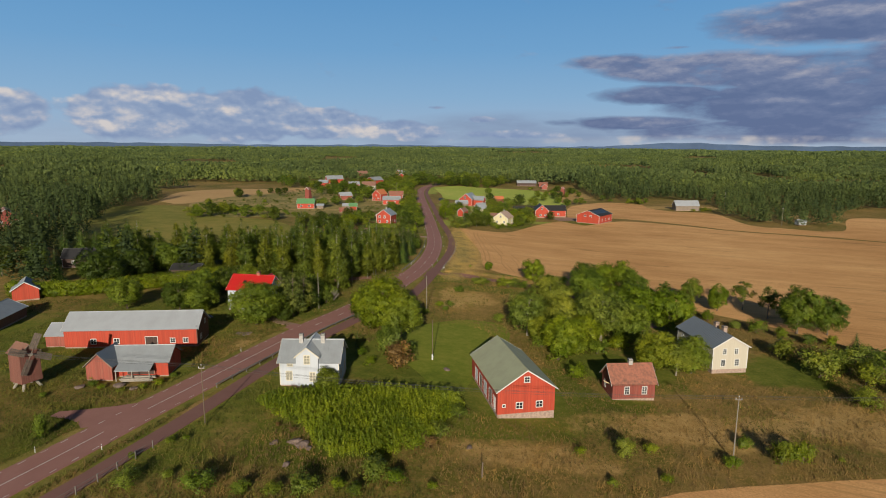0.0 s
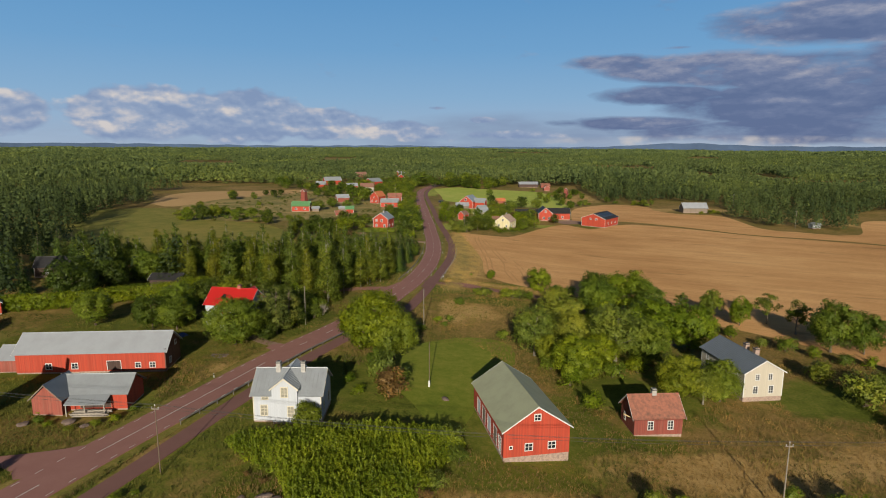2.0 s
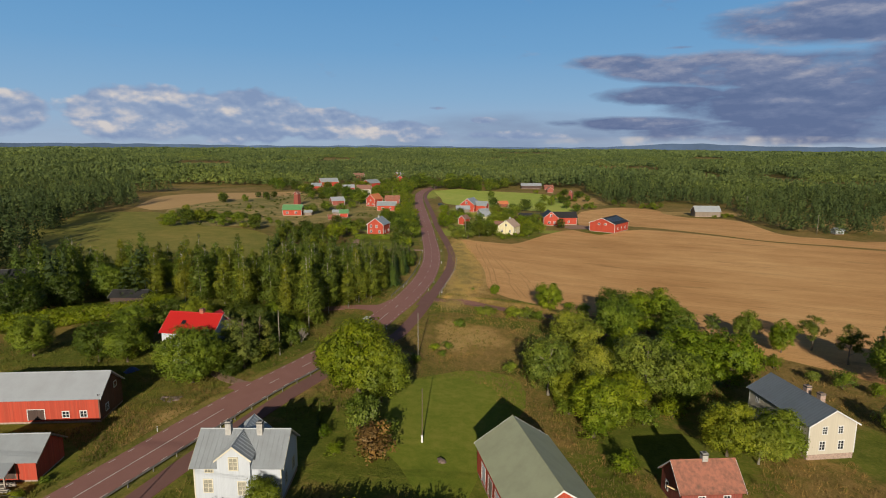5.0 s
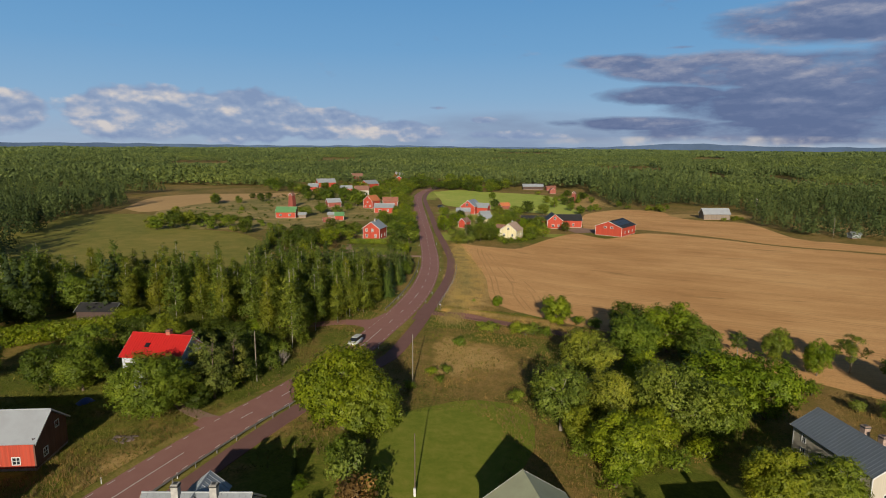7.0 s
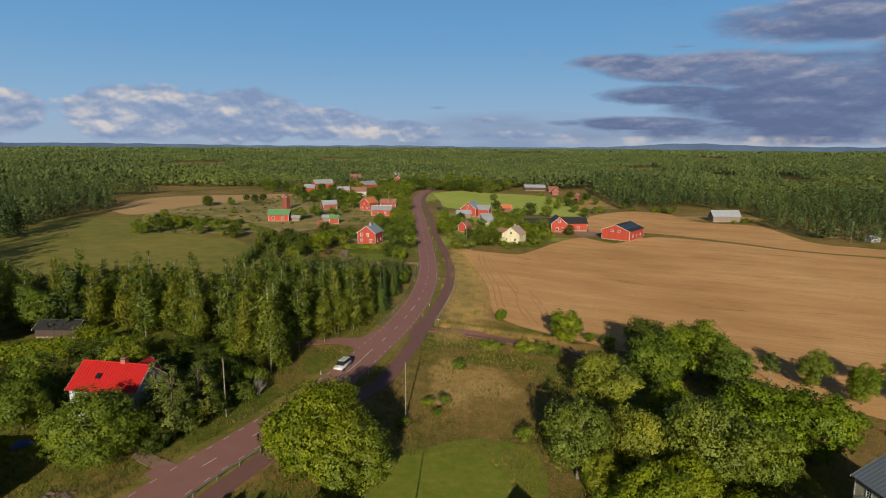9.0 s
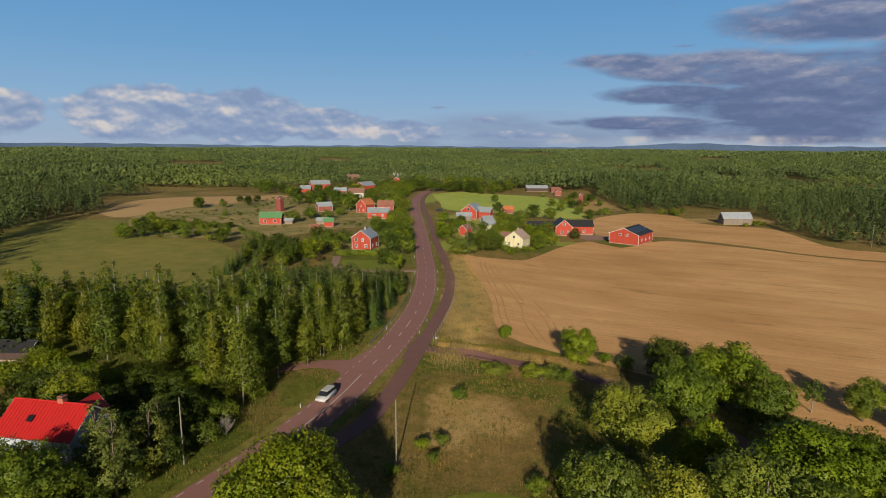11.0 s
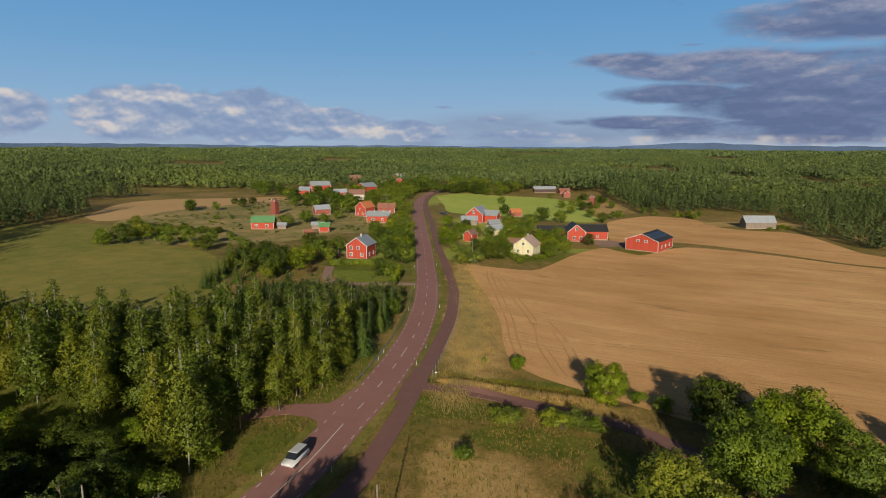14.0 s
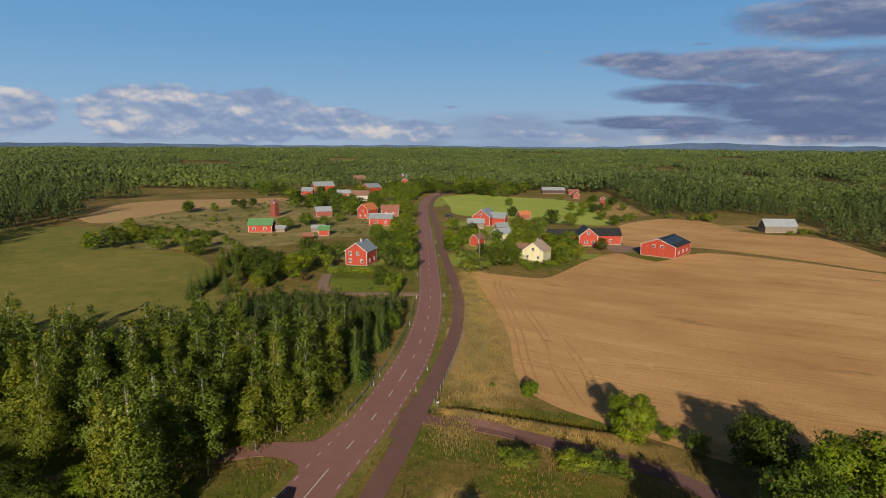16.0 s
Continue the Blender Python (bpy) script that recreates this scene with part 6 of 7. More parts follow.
EAST = [(-13, 347, 4.6, "lime"), (-6, 312, 3.6, "greybush"), (-1, 315, 3.8, "greybush"), (5, 325, 4.0, "dark"), (11, 337, 4.0, "leaf"), (18, 408, 6.2, "leaf"), (27, 411, 6.2, "leaf"), (34, 366, 5.0, "dark"), (39, 382, 4.6, "leaf"), (40, 464, 5.6, "dark"), (51, 459, 4.6, "leaf"), (53, 376, 2.8, "dark"), (31, 340, 4.0, "leaf"), (17, 324, 1.9, "limebush"), (-16, 405, 3.6, "lime"), (18, 491, 3.7, "dark"), (10, 330, 3.4, "dark"), (38, 352, 3.6, "leaf")]
EAST += [(-4, 330, 3.4, "greybush"), (2, 328, 3.6, "greybush"), (-9, 336, 3.2, "greybush"), (4, 338, 3.6, "leaf"), (9, 343, 4.2, "leaf"), (12, 334, 3.2, "leaf"), (15, 331, 2.4, "bush"), (24, 334, 2.0, "limebush"), (27, 336, 1.8, "limebush"), (20, 333, 1.8, "limebush"), (31, 352, 4.4, "lime"), (35, 360, 5.0, "leaf"), (-12, 356, 3.6, "lime"), (-9, 368, 3.2, "greybush"), (14, 372, 4.4, "leaf"), (22, 378, 4.2, "leaf"), (28, 388, 4.0, "rustbush"), (6, 380, 3.4, "leaf"), (24, 396, 4.6, "leaf"), (16, 388, 4.2, "lime")]
EAST_FAR = [(-22, 705, 8.5, "leaf"), (-53, 697, 8, "leaf"), (-5, 700, 9, "leaf"), (8, 690, 8.5, "leaf"), (-58, 654, 7, "leaf"), (22, 690, 7.5, "leaf"), (38, 700, 7.5, "leaf"), (50, 745, 8, "leaf"), (86, 796, 8, "dark"), (19, 560, 3.5, "leaf"), (77, 462, 3.6, "leaf"), (74, 487, 3.7, "leaf"), (65, 508, 3.9, "leaf"), (-66, 640, 6, "leaf"), (-70, 690, 7, "leaf"), (-10, 660, 5, "dark")]
for rows in (WEST, WEST_FAR, BELT, EAST, EAST_FAR):
    for x, y, r, k in rows:
        plant(k, x, y, r, {"birch": 9, "spruce": 8}.get(k, r * 1.25 if k.endswith("bush") else r * 1.3 + 2.2), "village trees")
for poly, n, lo, hi, kinds_ in (([(-100, 400), (-62, 395), (-40, 420), (-47, 520), (-62, 600), (-150, 620), (-150, 540), (-110, 480)], 46, 3.0, 6.0, ["leaf", "leaf", "lime", "dark"]),
                                ([(-15, 400), (30, 402), (46, 372), (36, 348), (5, 336), (-8, 350), (-18, 380)], 24, 2.2, 4.2, ["leaf", "lime", "dark", "bush"]),
                                ([(-44, 325), (-30, 298), (-26, 325), (-32, 380), (-38, 430), (-48, 440), (-52, 380)], 24, 2.6, 4.4, ["leaf", "dark", "lime"]),
                                ([(-175, 350), (-110, 325), (-95, 345), (-130, 370), (-185, 400)], 40, 1.2, 2.6, ["bush", "limebush", "greybush"]),
                                ([(70, 520), (110, 540), (115, 640), (60, 660), (55, 560)], 16, 2.0, 4.0, ["leaf", "bush", "dark"]),
                                ([(-120, 640), (-20, 690), (40, 700), (30, 640), (-60, 600)], 40, 4.0, 7.0, ["leaf", "dark", "leaf"]),
                                ([(78, 470), (88, 480), (118, 504), (140, 486), (160, 500), (110, 520)], 14, 1.5, 3.0, ["bush", "leaf"]),
                                ([(160, 432), (178, 440), (182, 450), (160, 442)], 7, 1.2, 2.4, ["bush", "greybush"])):
    px, py = [q[0] for q in poly], [q[1] for q in poly]
    k = 0
    for _ in range(900):
        x, y, r = pick.uniform(min(px), max(px)), pick.uniform(min(py), max(py)), pick.uniform(lo, hi)
        if k < n and inside(x, y, poly) and away(x, y, ROAD[::2]) > 6 and all(math.hypot(x - a, y - b) > r + 5.5 for a, b in built) and all(math.hypot(x - a, y - b) > 0.7 * (r + c) for a, b, c in planted):
            kk = pick.choice(kinds_)
            plant(kk, x, y, r, r * 1.2 if kk.endswith("bush") else r * 1.2 + 2.0, "village trees")
            k += 1
for x, y, r, k, h in [(-92, 322, 1.8, "spruce", 6), (-90, 314, 1.9, "spruce", 6.5), (-88, 307, 2.0, "spruce", 7), (-86, 300, 2.0, "spruce", 7), (-84.5, 293, 2.0, "spruce", 6.5), (-83, 287, 2.1, "spruce", 7), (-82, 280, 2.1, "spruce", 7.5), (-81, 273, 2.2, "spruce", 7.5), (-80, 266, 2.2, "spruce", 7), (-79, 260, 2.2, "spruce", 7.5),
                      (-180, 458, 4.5, "dark", 7), (-146, 418, 2.4, "bush", 3), (-112, 337, 3.2, "leaf", 6), (-171, 504, 3.0, "dark", 4.5), (-165, 505, 3.0, "dark", 4.5), (-159, 506, 3.4, "dark", 5), (-105, 410, 3.4, "bush", 4), (-124, 490, 4.5, "leaf", 8), (-116, 492, 3.4, "dark", 5), (-109, 491, 4, "leaf", 7),
                      (-60, 287, 4.2, "lime", 7), (-55, 284, 2.2, "rustbush", 3.4), (-64, 279, 3.6, "dark", 8), (-76, 302, 4.2, "dark", 8), (-58, 314, 3.6, "dark", 8), (-66, 325, 4.0, "dark", 7.5), (-25, 264, 1.0, "limebush", 3.6), (-25, 270, 1.2, "limebush", 4.4), (-25, 276, 1.2, "limebush", 4.8), (-25, 282, 1.2, "limebush", 4.4),
                      (-29, 282, 3.2, "leaf", 5), (-26, 305, 4.0, "leaf", 8), (-36, 320, 3.6, "leaf", 8), (-36, 365, 4.6, "leaf", 8), (-41, 356, 4.4, "lime", 7), (-49, 371, 4.0, "leaf", 7), (-43, 451, 5.5, "leaf", 10), (-72, 496, 6, "leaf", 10), (-176, 576, 6, "leaf", 10), (-162, 578, 5, "dark", 9)]:
    plant(k, x, y, r, h, "village trees")
for k in range(46):
    u = k / 45
    x, y = np.interp(u, [0, 0.2, 0.55, 1], [-159, -161, -154, -118]), np.interp(u, [0, 0.2, 0.55, 1], [338, 366, 380, 362])
    kk = pick.choice(["bush", "dark", "limebush", "greybush", "dark"])
    r = pick.uniform(1.4, 3.0)
    plant(kk, x + pick.uniform(-6, 6), y + pick.uniform(-6, 6), r, r * 0.85 + 0.4, "pasture scrub")

# dense garden growth round the red-roofed house
for x, y, r, k, h in [(-104, 160, 6.2, "dark", 10.5), (-79, 128.5, 2.4, "limebush", 2.4), (-43.5, 134.5, 2.6, "dark", 4.5), (-42, 141.5, 2.8, "bush", 4.2), (-40, 146, 2.8, "dark", 5), (-42, 155.5, 3.4, "dark", 7), (-39.5, 158.5, 2.4, "bush", 4), (-46.5, 148.5, 3.6, "dark", 6.5)]:
    if away(np.array([x]), np.array([y]), ROAD)[0] > r + 4.0:
        plant(k, x, y, r, h, "garden trees")
# tall firs at the west end of the birch wood
for x, y, r, k, h in [(-124, 169, 3.4, "spruce", 12), (-136, 176, 4.0, "spruce", 13), (-142, 184, 4.4, "dark", 10), (-147, 176, 4.2, "dark", 10), (-117, 180, 2.6, "spruce", 8), (-113.5, 190, 4.0, "dark", 9), (-142, 199, 4.2, "spruce", 13), (-121, 203, 4.2, "spruce", 15), (-129, 204, 3.6, "spruce", 12.5), (-137, 209, 3.4, "spruce", 12), (-127, 213, 4.0, "dark", 7.5), (-146, 214, 3.6, "spruce", 12.5), (-143, 220, 3.8, "dark", 7.5), (-134, 217, 3.4, "leaf", 7), (-150, 221, 3.4, "pine", 10), (-108.5, 196.5, 3.2, "rustbush", 5.5), (-112, 178, 2.4, "spruce", 7.5), (-106, 181, 2.2, "spruce", 6.5)]:
    plant(k, x, y, r, h, "firs by the wood")
# woods: too many trees to count
CLEAR = [(-118, -300), (-118, 150), (-128, 172), (-60, 172), (-30, 158), (-20, 187), (-16, 262), (-25, 274), (-60, 270), (-62, 226), (-98, 218), (-135, 214), (-156, 222), (-166, 248), (-178, 270), (-200, 294), (-200, 312), (-219, 350), (-224, 392), (-228, 430), (-278, 500), (-267, 566), (-191, 591), (-172, 655), (-115, 680), (-80, 735), (2, 715), (62, 720), (125, 690), (112, 520),
         (128, 506), (177, 540), (196, 470), (186, 428), (176, 436), (178, 376), (192, 361), (216, 352), (262, 424), (309, 462), (350, 445), (430, 300), (430, -300)]
GLADES = random.Random(31)
FARCLEAR = []
for k in range(11):
    a, d, w = math.radians(GLADES.uniform(-44, 44)), GLADES.uniform(760, 2600), GLADES.uniform(0.02, 0.07)
    FARCLEAR.append([(d * math.sin(a - w), 60 + d * math.cos(a - w)), (d * math.sin(a + w), 60 + d * math.cos(a + w)), (1.24 * d * math.sin(a + w), 60 + 1.24 * d * math.cos(a + w)), (1.28 * d * math.sin(a - w * 0.4), 60 + 1.28 * d * math.cos(a - w * 0.4))])
FARCLEAR += [[(-335, 640), (-200, 640), (-165, 560), (-250, 545)], [(395, 800), (445, 800), (480, 985), (425, 985)], [(330, 860), (360, 860), (410, 1060), (370, 1060)], [(240, 1150), (330, 1150), (390, 1380), (262, 1360)], [(-320, 560), (-262, 566), (-191, 593), (-200, 640), (-330, 630)], [(150, 700), (230, 690), (240, 740), (150, 760)], [(420, 760), (640, 740), (650, 800), (430, 830)], [(-60, 880), (60, 860), (70, 930), (-60, 940)]]


def woods(name, label, r0, r1, spacing, n_leaf, size, height, radius, seed, material, spiky=0.5, wide_=44, leafy=None, foot=0.12):
    """A stretch of forest between two distances, each tree a spray of leaf clumps."""
    rng = np.random.default_rng(seed)
    span = np.radians(wide_)
    n = int((r1 ** 2 - r0 ** 2) * span / spacing ** 2)
    r, a = np.sqrt(rng.uniform(r0 ** 2, r1 ** 2, n)), rng.uniform(-span, span, n)
    x, y = r * np.sin(a), r * np.cos(a) + 60
    keep = ~inside(x, y, [(-150, 174), (-116, 174), (-118, 206), (-142, 206)]) & ~inside(x, y, [(-264, 268), (-200, 246), (-200, 296), (-252, 318)]) & ~inside(x, y, CLEAR) & ~inside(x, y, BIRCHWOOD) & ~inside(x, y, [(-150, 198), (-8, 198), (-8, 290), (-76, 290), (-70, 234), (-100, 226), (-150, 224)])
    for p in FARCLEAR:
        keep &= ~inside(x, y, p)
    if leafy is not None:
        stand = -2.0 * ((x > 110) & (y < 600)) + np.sin(x / 74 + 1.7 * np.sin(y / 131)) + np.cos(y / 96 + 1.3 * np.sin(x / 117 + 0.6)) + 0.6 * np.sin(x / 31 - y / 43) + rng.normal(scale=0.35, size=n)
        keep &= (stand > 0.75) == leafy
    keep &= ~((y < 700) & (away(x, y, ROAD[::4]) < 12))
    x, y = x[keep], y[keep]
    n = len(x)
    kinds, swell = [], []
    for k in range(8):
        cone = k < 8 * spiky
        u = rng.uniform(foot, 1.0, n_leaf)
        if n_leaf < 12:
            u = np.linspace(max(foot, 0.3), 0.97, n_leaf)
        w = radius * ((1.08 - u) if cone else np.sqrt(np.clip(1 - (2 * u - 1.02) ** 2, 0.06, 1)))
        t = rng.uniform(0, 6.28, n_leaf) if n_leaf >= 12 else np.arange(n_leaf) * 2.4
        d = np.stack([np.cos(t), np.sin(t), np.full(n_leaf, 0.75)], 1)
        p = np.stack([w * np.cos(t), w * np.sin(t), u * height], 1)
        nn = d + rng.normal(scale=0.3, size=(n_leaf, 3))
        nn /= np.linalg.norm(nn, axis=1)[:, None]
        e = np.cross(nn, rng.normal(size=(n_leaf, 3)))
        e /= np.linalg.norm(e, axis=1)[:, None]
        f = np.cross(nn, e)
        s = size * rng.uniform(0.7, 1.3, n_leaf)[:, None]
        kinds.append(np.stack([p + e * s, p + f * s * 0.9 - e * s * 0.5, p - f * s * 0.9 - e * s * 0.5], 1))
        nn = 0.8 * d + 0.22 * nn
        swell.append(np.repeat((nn / np.linalg.norm(nn, axis=1)[:, None])[:, None], 3, 1))
    which = rng.integers(0, 8, n)
    kinds, swell = np.array(kinds)[which], np.array(swell)[which]
    hs = rng.uniform(0.58, 1.28, n) * (0.85 + 0.3 * np.sin(x / 90.0) * np.cos(y / 120.0))
    c, s = np.cos(rng.uniform(0, 6.28, n)), 0
    s = np.sqrt(1 - c * c)
    q = np.empty_like(kinds)
    wide = rng.uniform(0.8, 1.25, n)
    q[..., 0] = (kinds[..., 0] * c[:, None, None] - kinds[..., 1] * s[:, None, None]) * wide[:, None, None] + x[:, None, None]
    q[..., 1] = (kinds[..., 0] * s[:, None, None] + kinds[..., 1] * c[:, None, None]) * wide[:, None, None] + y[:, None, None]
    q[..., 2] = kinds[..., 2] * hs[:, None, None] + (land(x, y) - 0.3)[:, None, None]
    m = swell.copy()
    m[..., 0] = swell[..., 0] * c[:, None, None] - swell[..., 1] * s[:, None, None]
    m[..., 1] = swell[..., 0] * s[:, None, None] + swell[..., 1] * c[:, None, None]
    tone = np.repeat(np.clip(rng.normal(scale=0.42, size=n), -1, 1), q.shape[1] * 3)
    ob = new(name, quads_mesh(name, (q.reshape(-1, 3, 3), m.reshape(-1, 3, 3), tone), material))
    return tagged(ob, label, "forest", "", "stuff")


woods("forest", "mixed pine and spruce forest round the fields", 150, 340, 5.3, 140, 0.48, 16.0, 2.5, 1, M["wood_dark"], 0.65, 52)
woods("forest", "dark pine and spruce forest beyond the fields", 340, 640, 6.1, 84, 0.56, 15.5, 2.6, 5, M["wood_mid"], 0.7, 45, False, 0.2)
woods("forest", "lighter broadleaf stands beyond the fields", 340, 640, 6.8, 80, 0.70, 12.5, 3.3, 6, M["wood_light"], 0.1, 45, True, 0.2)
# from here outwards the conifers take the haze-paled wood_far colour
woods("forest", "conifer forest beyond the village with haze in its paler colour", 640, 1250, 6.0, 19, 1.3, 13.5, 2.7, 2, M["wood_far"], 0.8, 44, False, 0.4)
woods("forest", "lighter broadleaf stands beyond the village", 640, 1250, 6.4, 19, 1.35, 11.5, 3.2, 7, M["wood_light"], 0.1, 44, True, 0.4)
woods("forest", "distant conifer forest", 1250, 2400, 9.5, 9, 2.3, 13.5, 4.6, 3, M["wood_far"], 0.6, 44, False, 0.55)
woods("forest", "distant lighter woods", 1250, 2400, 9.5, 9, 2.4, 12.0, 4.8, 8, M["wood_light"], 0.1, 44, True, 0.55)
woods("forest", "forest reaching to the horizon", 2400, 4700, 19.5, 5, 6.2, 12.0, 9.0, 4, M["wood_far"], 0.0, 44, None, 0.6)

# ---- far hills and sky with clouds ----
# hill backdrop, its blue standing in for haze over wooded ridges
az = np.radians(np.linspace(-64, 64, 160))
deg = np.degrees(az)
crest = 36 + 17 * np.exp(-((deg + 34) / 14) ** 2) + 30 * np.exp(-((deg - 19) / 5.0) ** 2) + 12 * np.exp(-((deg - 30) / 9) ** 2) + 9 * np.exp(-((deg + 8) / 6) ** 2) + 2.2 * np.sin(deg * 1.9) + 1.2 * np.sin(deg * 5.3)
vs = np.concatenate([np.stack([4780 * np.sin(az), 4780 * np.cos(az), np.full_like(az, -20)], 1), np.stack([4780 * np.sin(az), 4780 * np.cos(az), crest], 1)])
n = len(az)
setting("backdrop_hills", array_mesh("backdrop_hills", vs, np.stack([np.arange(n - 1), np.arange(1, n), np.arange(n + 1, 2 * n), np.arange(n, 2 * n - 1)], 1), M["hill"]), "wooded hills along the horizon with distance haze in their blue colour")


def cloud_material():
    m = bpy.data.materials.new("evening_clouds")
    m.use_nodes = True
    t = m.node_tree
    t.nodes.clear()
    co = t.nodes.new("ShaderNodeTexCoord").outputs["Object"]
    sep = t.nodes.new("ShaderNodeSeparateXYZ")
    t.links.new(co, sep.inputs[0])
    u = calc(t, "MULTIPLY", calc(t, "ARCTAN2", sep.outputs[0], sep.outputs[1]), 57.2958)
    v = calc(t, "MULTIPLY", calc(t, "ARCSINE", calc(t, "DIVIDE", sep.outputs[2], 4850.0)), 57.2958)

    def at(su, sv, du=0.0, dv=0.0):
        c = t.nodes.new("ShaderNodeCombineXYZ")
        t.links.new(calc(t, "MULTIPLY_ADD", u, su, du), c.inputs[0])
        t.links.new(calc(t, "MULTIPLY_ADD", v, sv, dv), c.inputs[1])
        return c.outputs[0]

    def lobe(cu, cv, ru, rv, gain=1.0):
        a, b = calc(t, "DIVIDE", calc(t, "SUBTRACT", u, cu), ru), calc(t, "DIVIDE", calc(t, "SUBTRACT", v, cv), rv)
        d = calc(t, "SQRT", calc(t, "ADD", calc(t, "MULTIPLY", a, a), calc(t, "MULTIPLY", b, b)))
        return calc(t, "MULTIPLY", calc(t, "MAXIMUM", calc(t, "SUBTRACT", 1.0, d), 0.0), gain)
    bank = None
    for row in ((-41, 2.9, 7.0, 2.6, 2.4), (-29.0, 3.1, 7.5, 3.1, 2.6), (-21, 3.0, 8.0, 3.0, 2.4), (-14.5, 2.5, 7.5, 2.0, 2.0), (-6.5, 1.9, 6.0, 1.3, 1.6), (1.5, 2.9, 2.6, 0.5, 1.2), (3, 1.5, 10, 0.9, 1.0), (-3, 4.0, 2.6, 0.35, 0.8)):
        e = lobe(*row)
        bank = e if bank is None else calc(t, "MAXIMUM", bank, e)
    dark = None
    for row in ((30, 1.9, 19, 1.5, 2.4), (28, 4.0, 16, 2.4, 2.4), (27, 6.6, 15, 1.9, 2.2), (12.5, 7.9, 6.5, 0.9, 1.6), (20, 7.2, 11, 1.7, 2.3), (17.5, 4.9, 9, 1.3, 1.9), (16, 2.6, 9, 0.9, 1.9), (33, 10.4, 15, 2.6, 2.6), (18.3, 8.9, 2.6, 0.32, 1.0), (9, 2.6, 4.0, 0.5, 0.9), (40, 6.0, 14, 4.0, 2.4)):
        e = lobe(*row)
        dark = e if dark is None else calc(t, "MAXIMUM", dark, e)
    bank, dark = calc(t, "MINIMUM", bank, 1.0), calc(t, "MINIMUM", dark, 1.0)
    def heap(du, dv):
        cell = t.nodes.new("ShaderNodeTexVoronoi")
        cell.feature, cell.inputs["Scale"].default_value, cell.inputs["Smoothness"].default_value = "SMOOTH_F1", 1.0, 0.6
        cell.inputs["Detail"].default_value = 2.0
        t.links.new(at(0.40, 0.66, du, dv), cell.inputs["Vector"])
        return calc(t, "ADD", calc(t, "MULTIPLY", noise_at(t, at(0.34, 0.52, du, dv), 1.0, 7, 0.55), 0.72), calc(t, "MULTIPLY", calc(t, "SUBTRACT", 0.92, cell.outputs["Distance"]), 0.30))
    puff = heap(0.0, 0.0)
    soft = noise_at(t, at(0.11, 0.5, 3.0, 1.0), 1.0, 5, 0.55)
    wisp = noise_at(t, at(0.13, 0.36, 5.0, 2.0), 1.0, 7, 0.58)
    lit = heap(0.05, 0.20)
    litw = noise_at(t, at(0.13, 0.36, 5.02, 2.16), 1.0, 7, 0.58)
    d1 = ramp(t, calc(t, "ADD", calc(t, "MULTIPLY", bank, 1.15), calc(t, "MULTIPLY", calc(t, "SUBTRACT", puff, 0.5), 1.9)), [(0.26, (0, 0, 0)), (0.58, (1, 1, 1))])
    d2 = ramp(t, calc(t, "ADD", calc(t, "MULTIPLY", dark, 0.72), calc(t, "MULTIPLY", calc(t, "SUBTRACT", wisp, 0.5), 1.5)), [(0.22, (0, 0, 0)), (0.64, (1, 1, 1))])
    cream = None
    for row in ((-39.5, 4.2, 3.4, 1.3, 1.5), (-40, 2.3, 2.6, 0.8, 1.4), (-32, 2.4, 4.4, 1.25, 1.6), (-28.5, 4.6, 5.5, 0.9, 1.2), (-27.3, 2.1, 2.2, 0.8, 1.2), (-22, 3.4, 1.6, 0.7, 1.1), (-9.5, 1.9, 4.6, 1.0, 1.2), (-34.5, 4.2, 1.9, 0.8, 1.1), (-16, 2.0, 2.0, 0.5, 1.0), (3.5, 2.6, 2.0, 0.35, 1.2)):
        e = lobe(*row)
        cream = e if cream is None else calc(t, "MAXIMUM", cream, e)
    cream = calc(t, "MULTIPLY", calc(t, "MINIMUM", cream, 1.0), calc(t, "MULTIPLY_ADD", puff, 1.5, -0.12))
    glow = calc(t, "ADD", calc(t, "MULTIPLY", calc(t, "SUBTRACT", puff, lit), 2.0), calc(t, "MULTIPLY", cream, 0.9))
    base = calc(t, "ADD", calc(t, "MULTIPLY", calc(t, "SUBTRACT", soft, 0.5), 0.9), 0.36)
    c1 = ramp(t, calc(t, "ADD", glow, base), [(0.20, (0.225, 0.305, 0.480)), (0.46, (0.300, 0.375, 0.530)), (0.66, (0.45, 0.475, 0.56)), (0.92, (0.67, 0.62, 0.60))])
    gloww = calc(t, "MULTIPLY", calc(t, "SUBTRACT", wisp, litw), 2.4)
    # the heavy cloud is paler along its tops and darkest underneath
    tall = ramp(t, calc(t, "DIVIDE", v, 14.0), [(0.0, (0.0,) * 3), (0.14, (0.03,) * 3), (0.26, (0.0,) * 3), (0.46, (0.20,) * 3), (0.60, (0.34,) * 3), (0.68, (0.08,) * 3), (0.80, (0.24,) * 3), (1.0, (0.34,) * 3)])
    gloww = calc(t, "ADD", gloww, tall)
    c2 = ramp(t, calc(t, "ADD", gloww, calc(t, "ADD", calc(t, "MULTIPLY", calc(t, "SUBTRACT", soft, 0.5), 0.9), 0.30)), [(0.22, (0.112, 0.155, 0.290)), (0.5, (0.155, 0.198, 0.335)), (0.75, (0.270, 0.295, 0.405)), (0.95, (0.42, 0.41, 0.47))])
    # pale cream streak low over the horizon in the east
    streak = calc(t, "MULTIPLY", calc(t, "MINIMUM", lobe(21, 0.95, 17, 0.6, 2.4), 1.0), ramp(t, puff, [(0.36, (0.1,) * 3), (0.56, (0.85,) * 3)]))
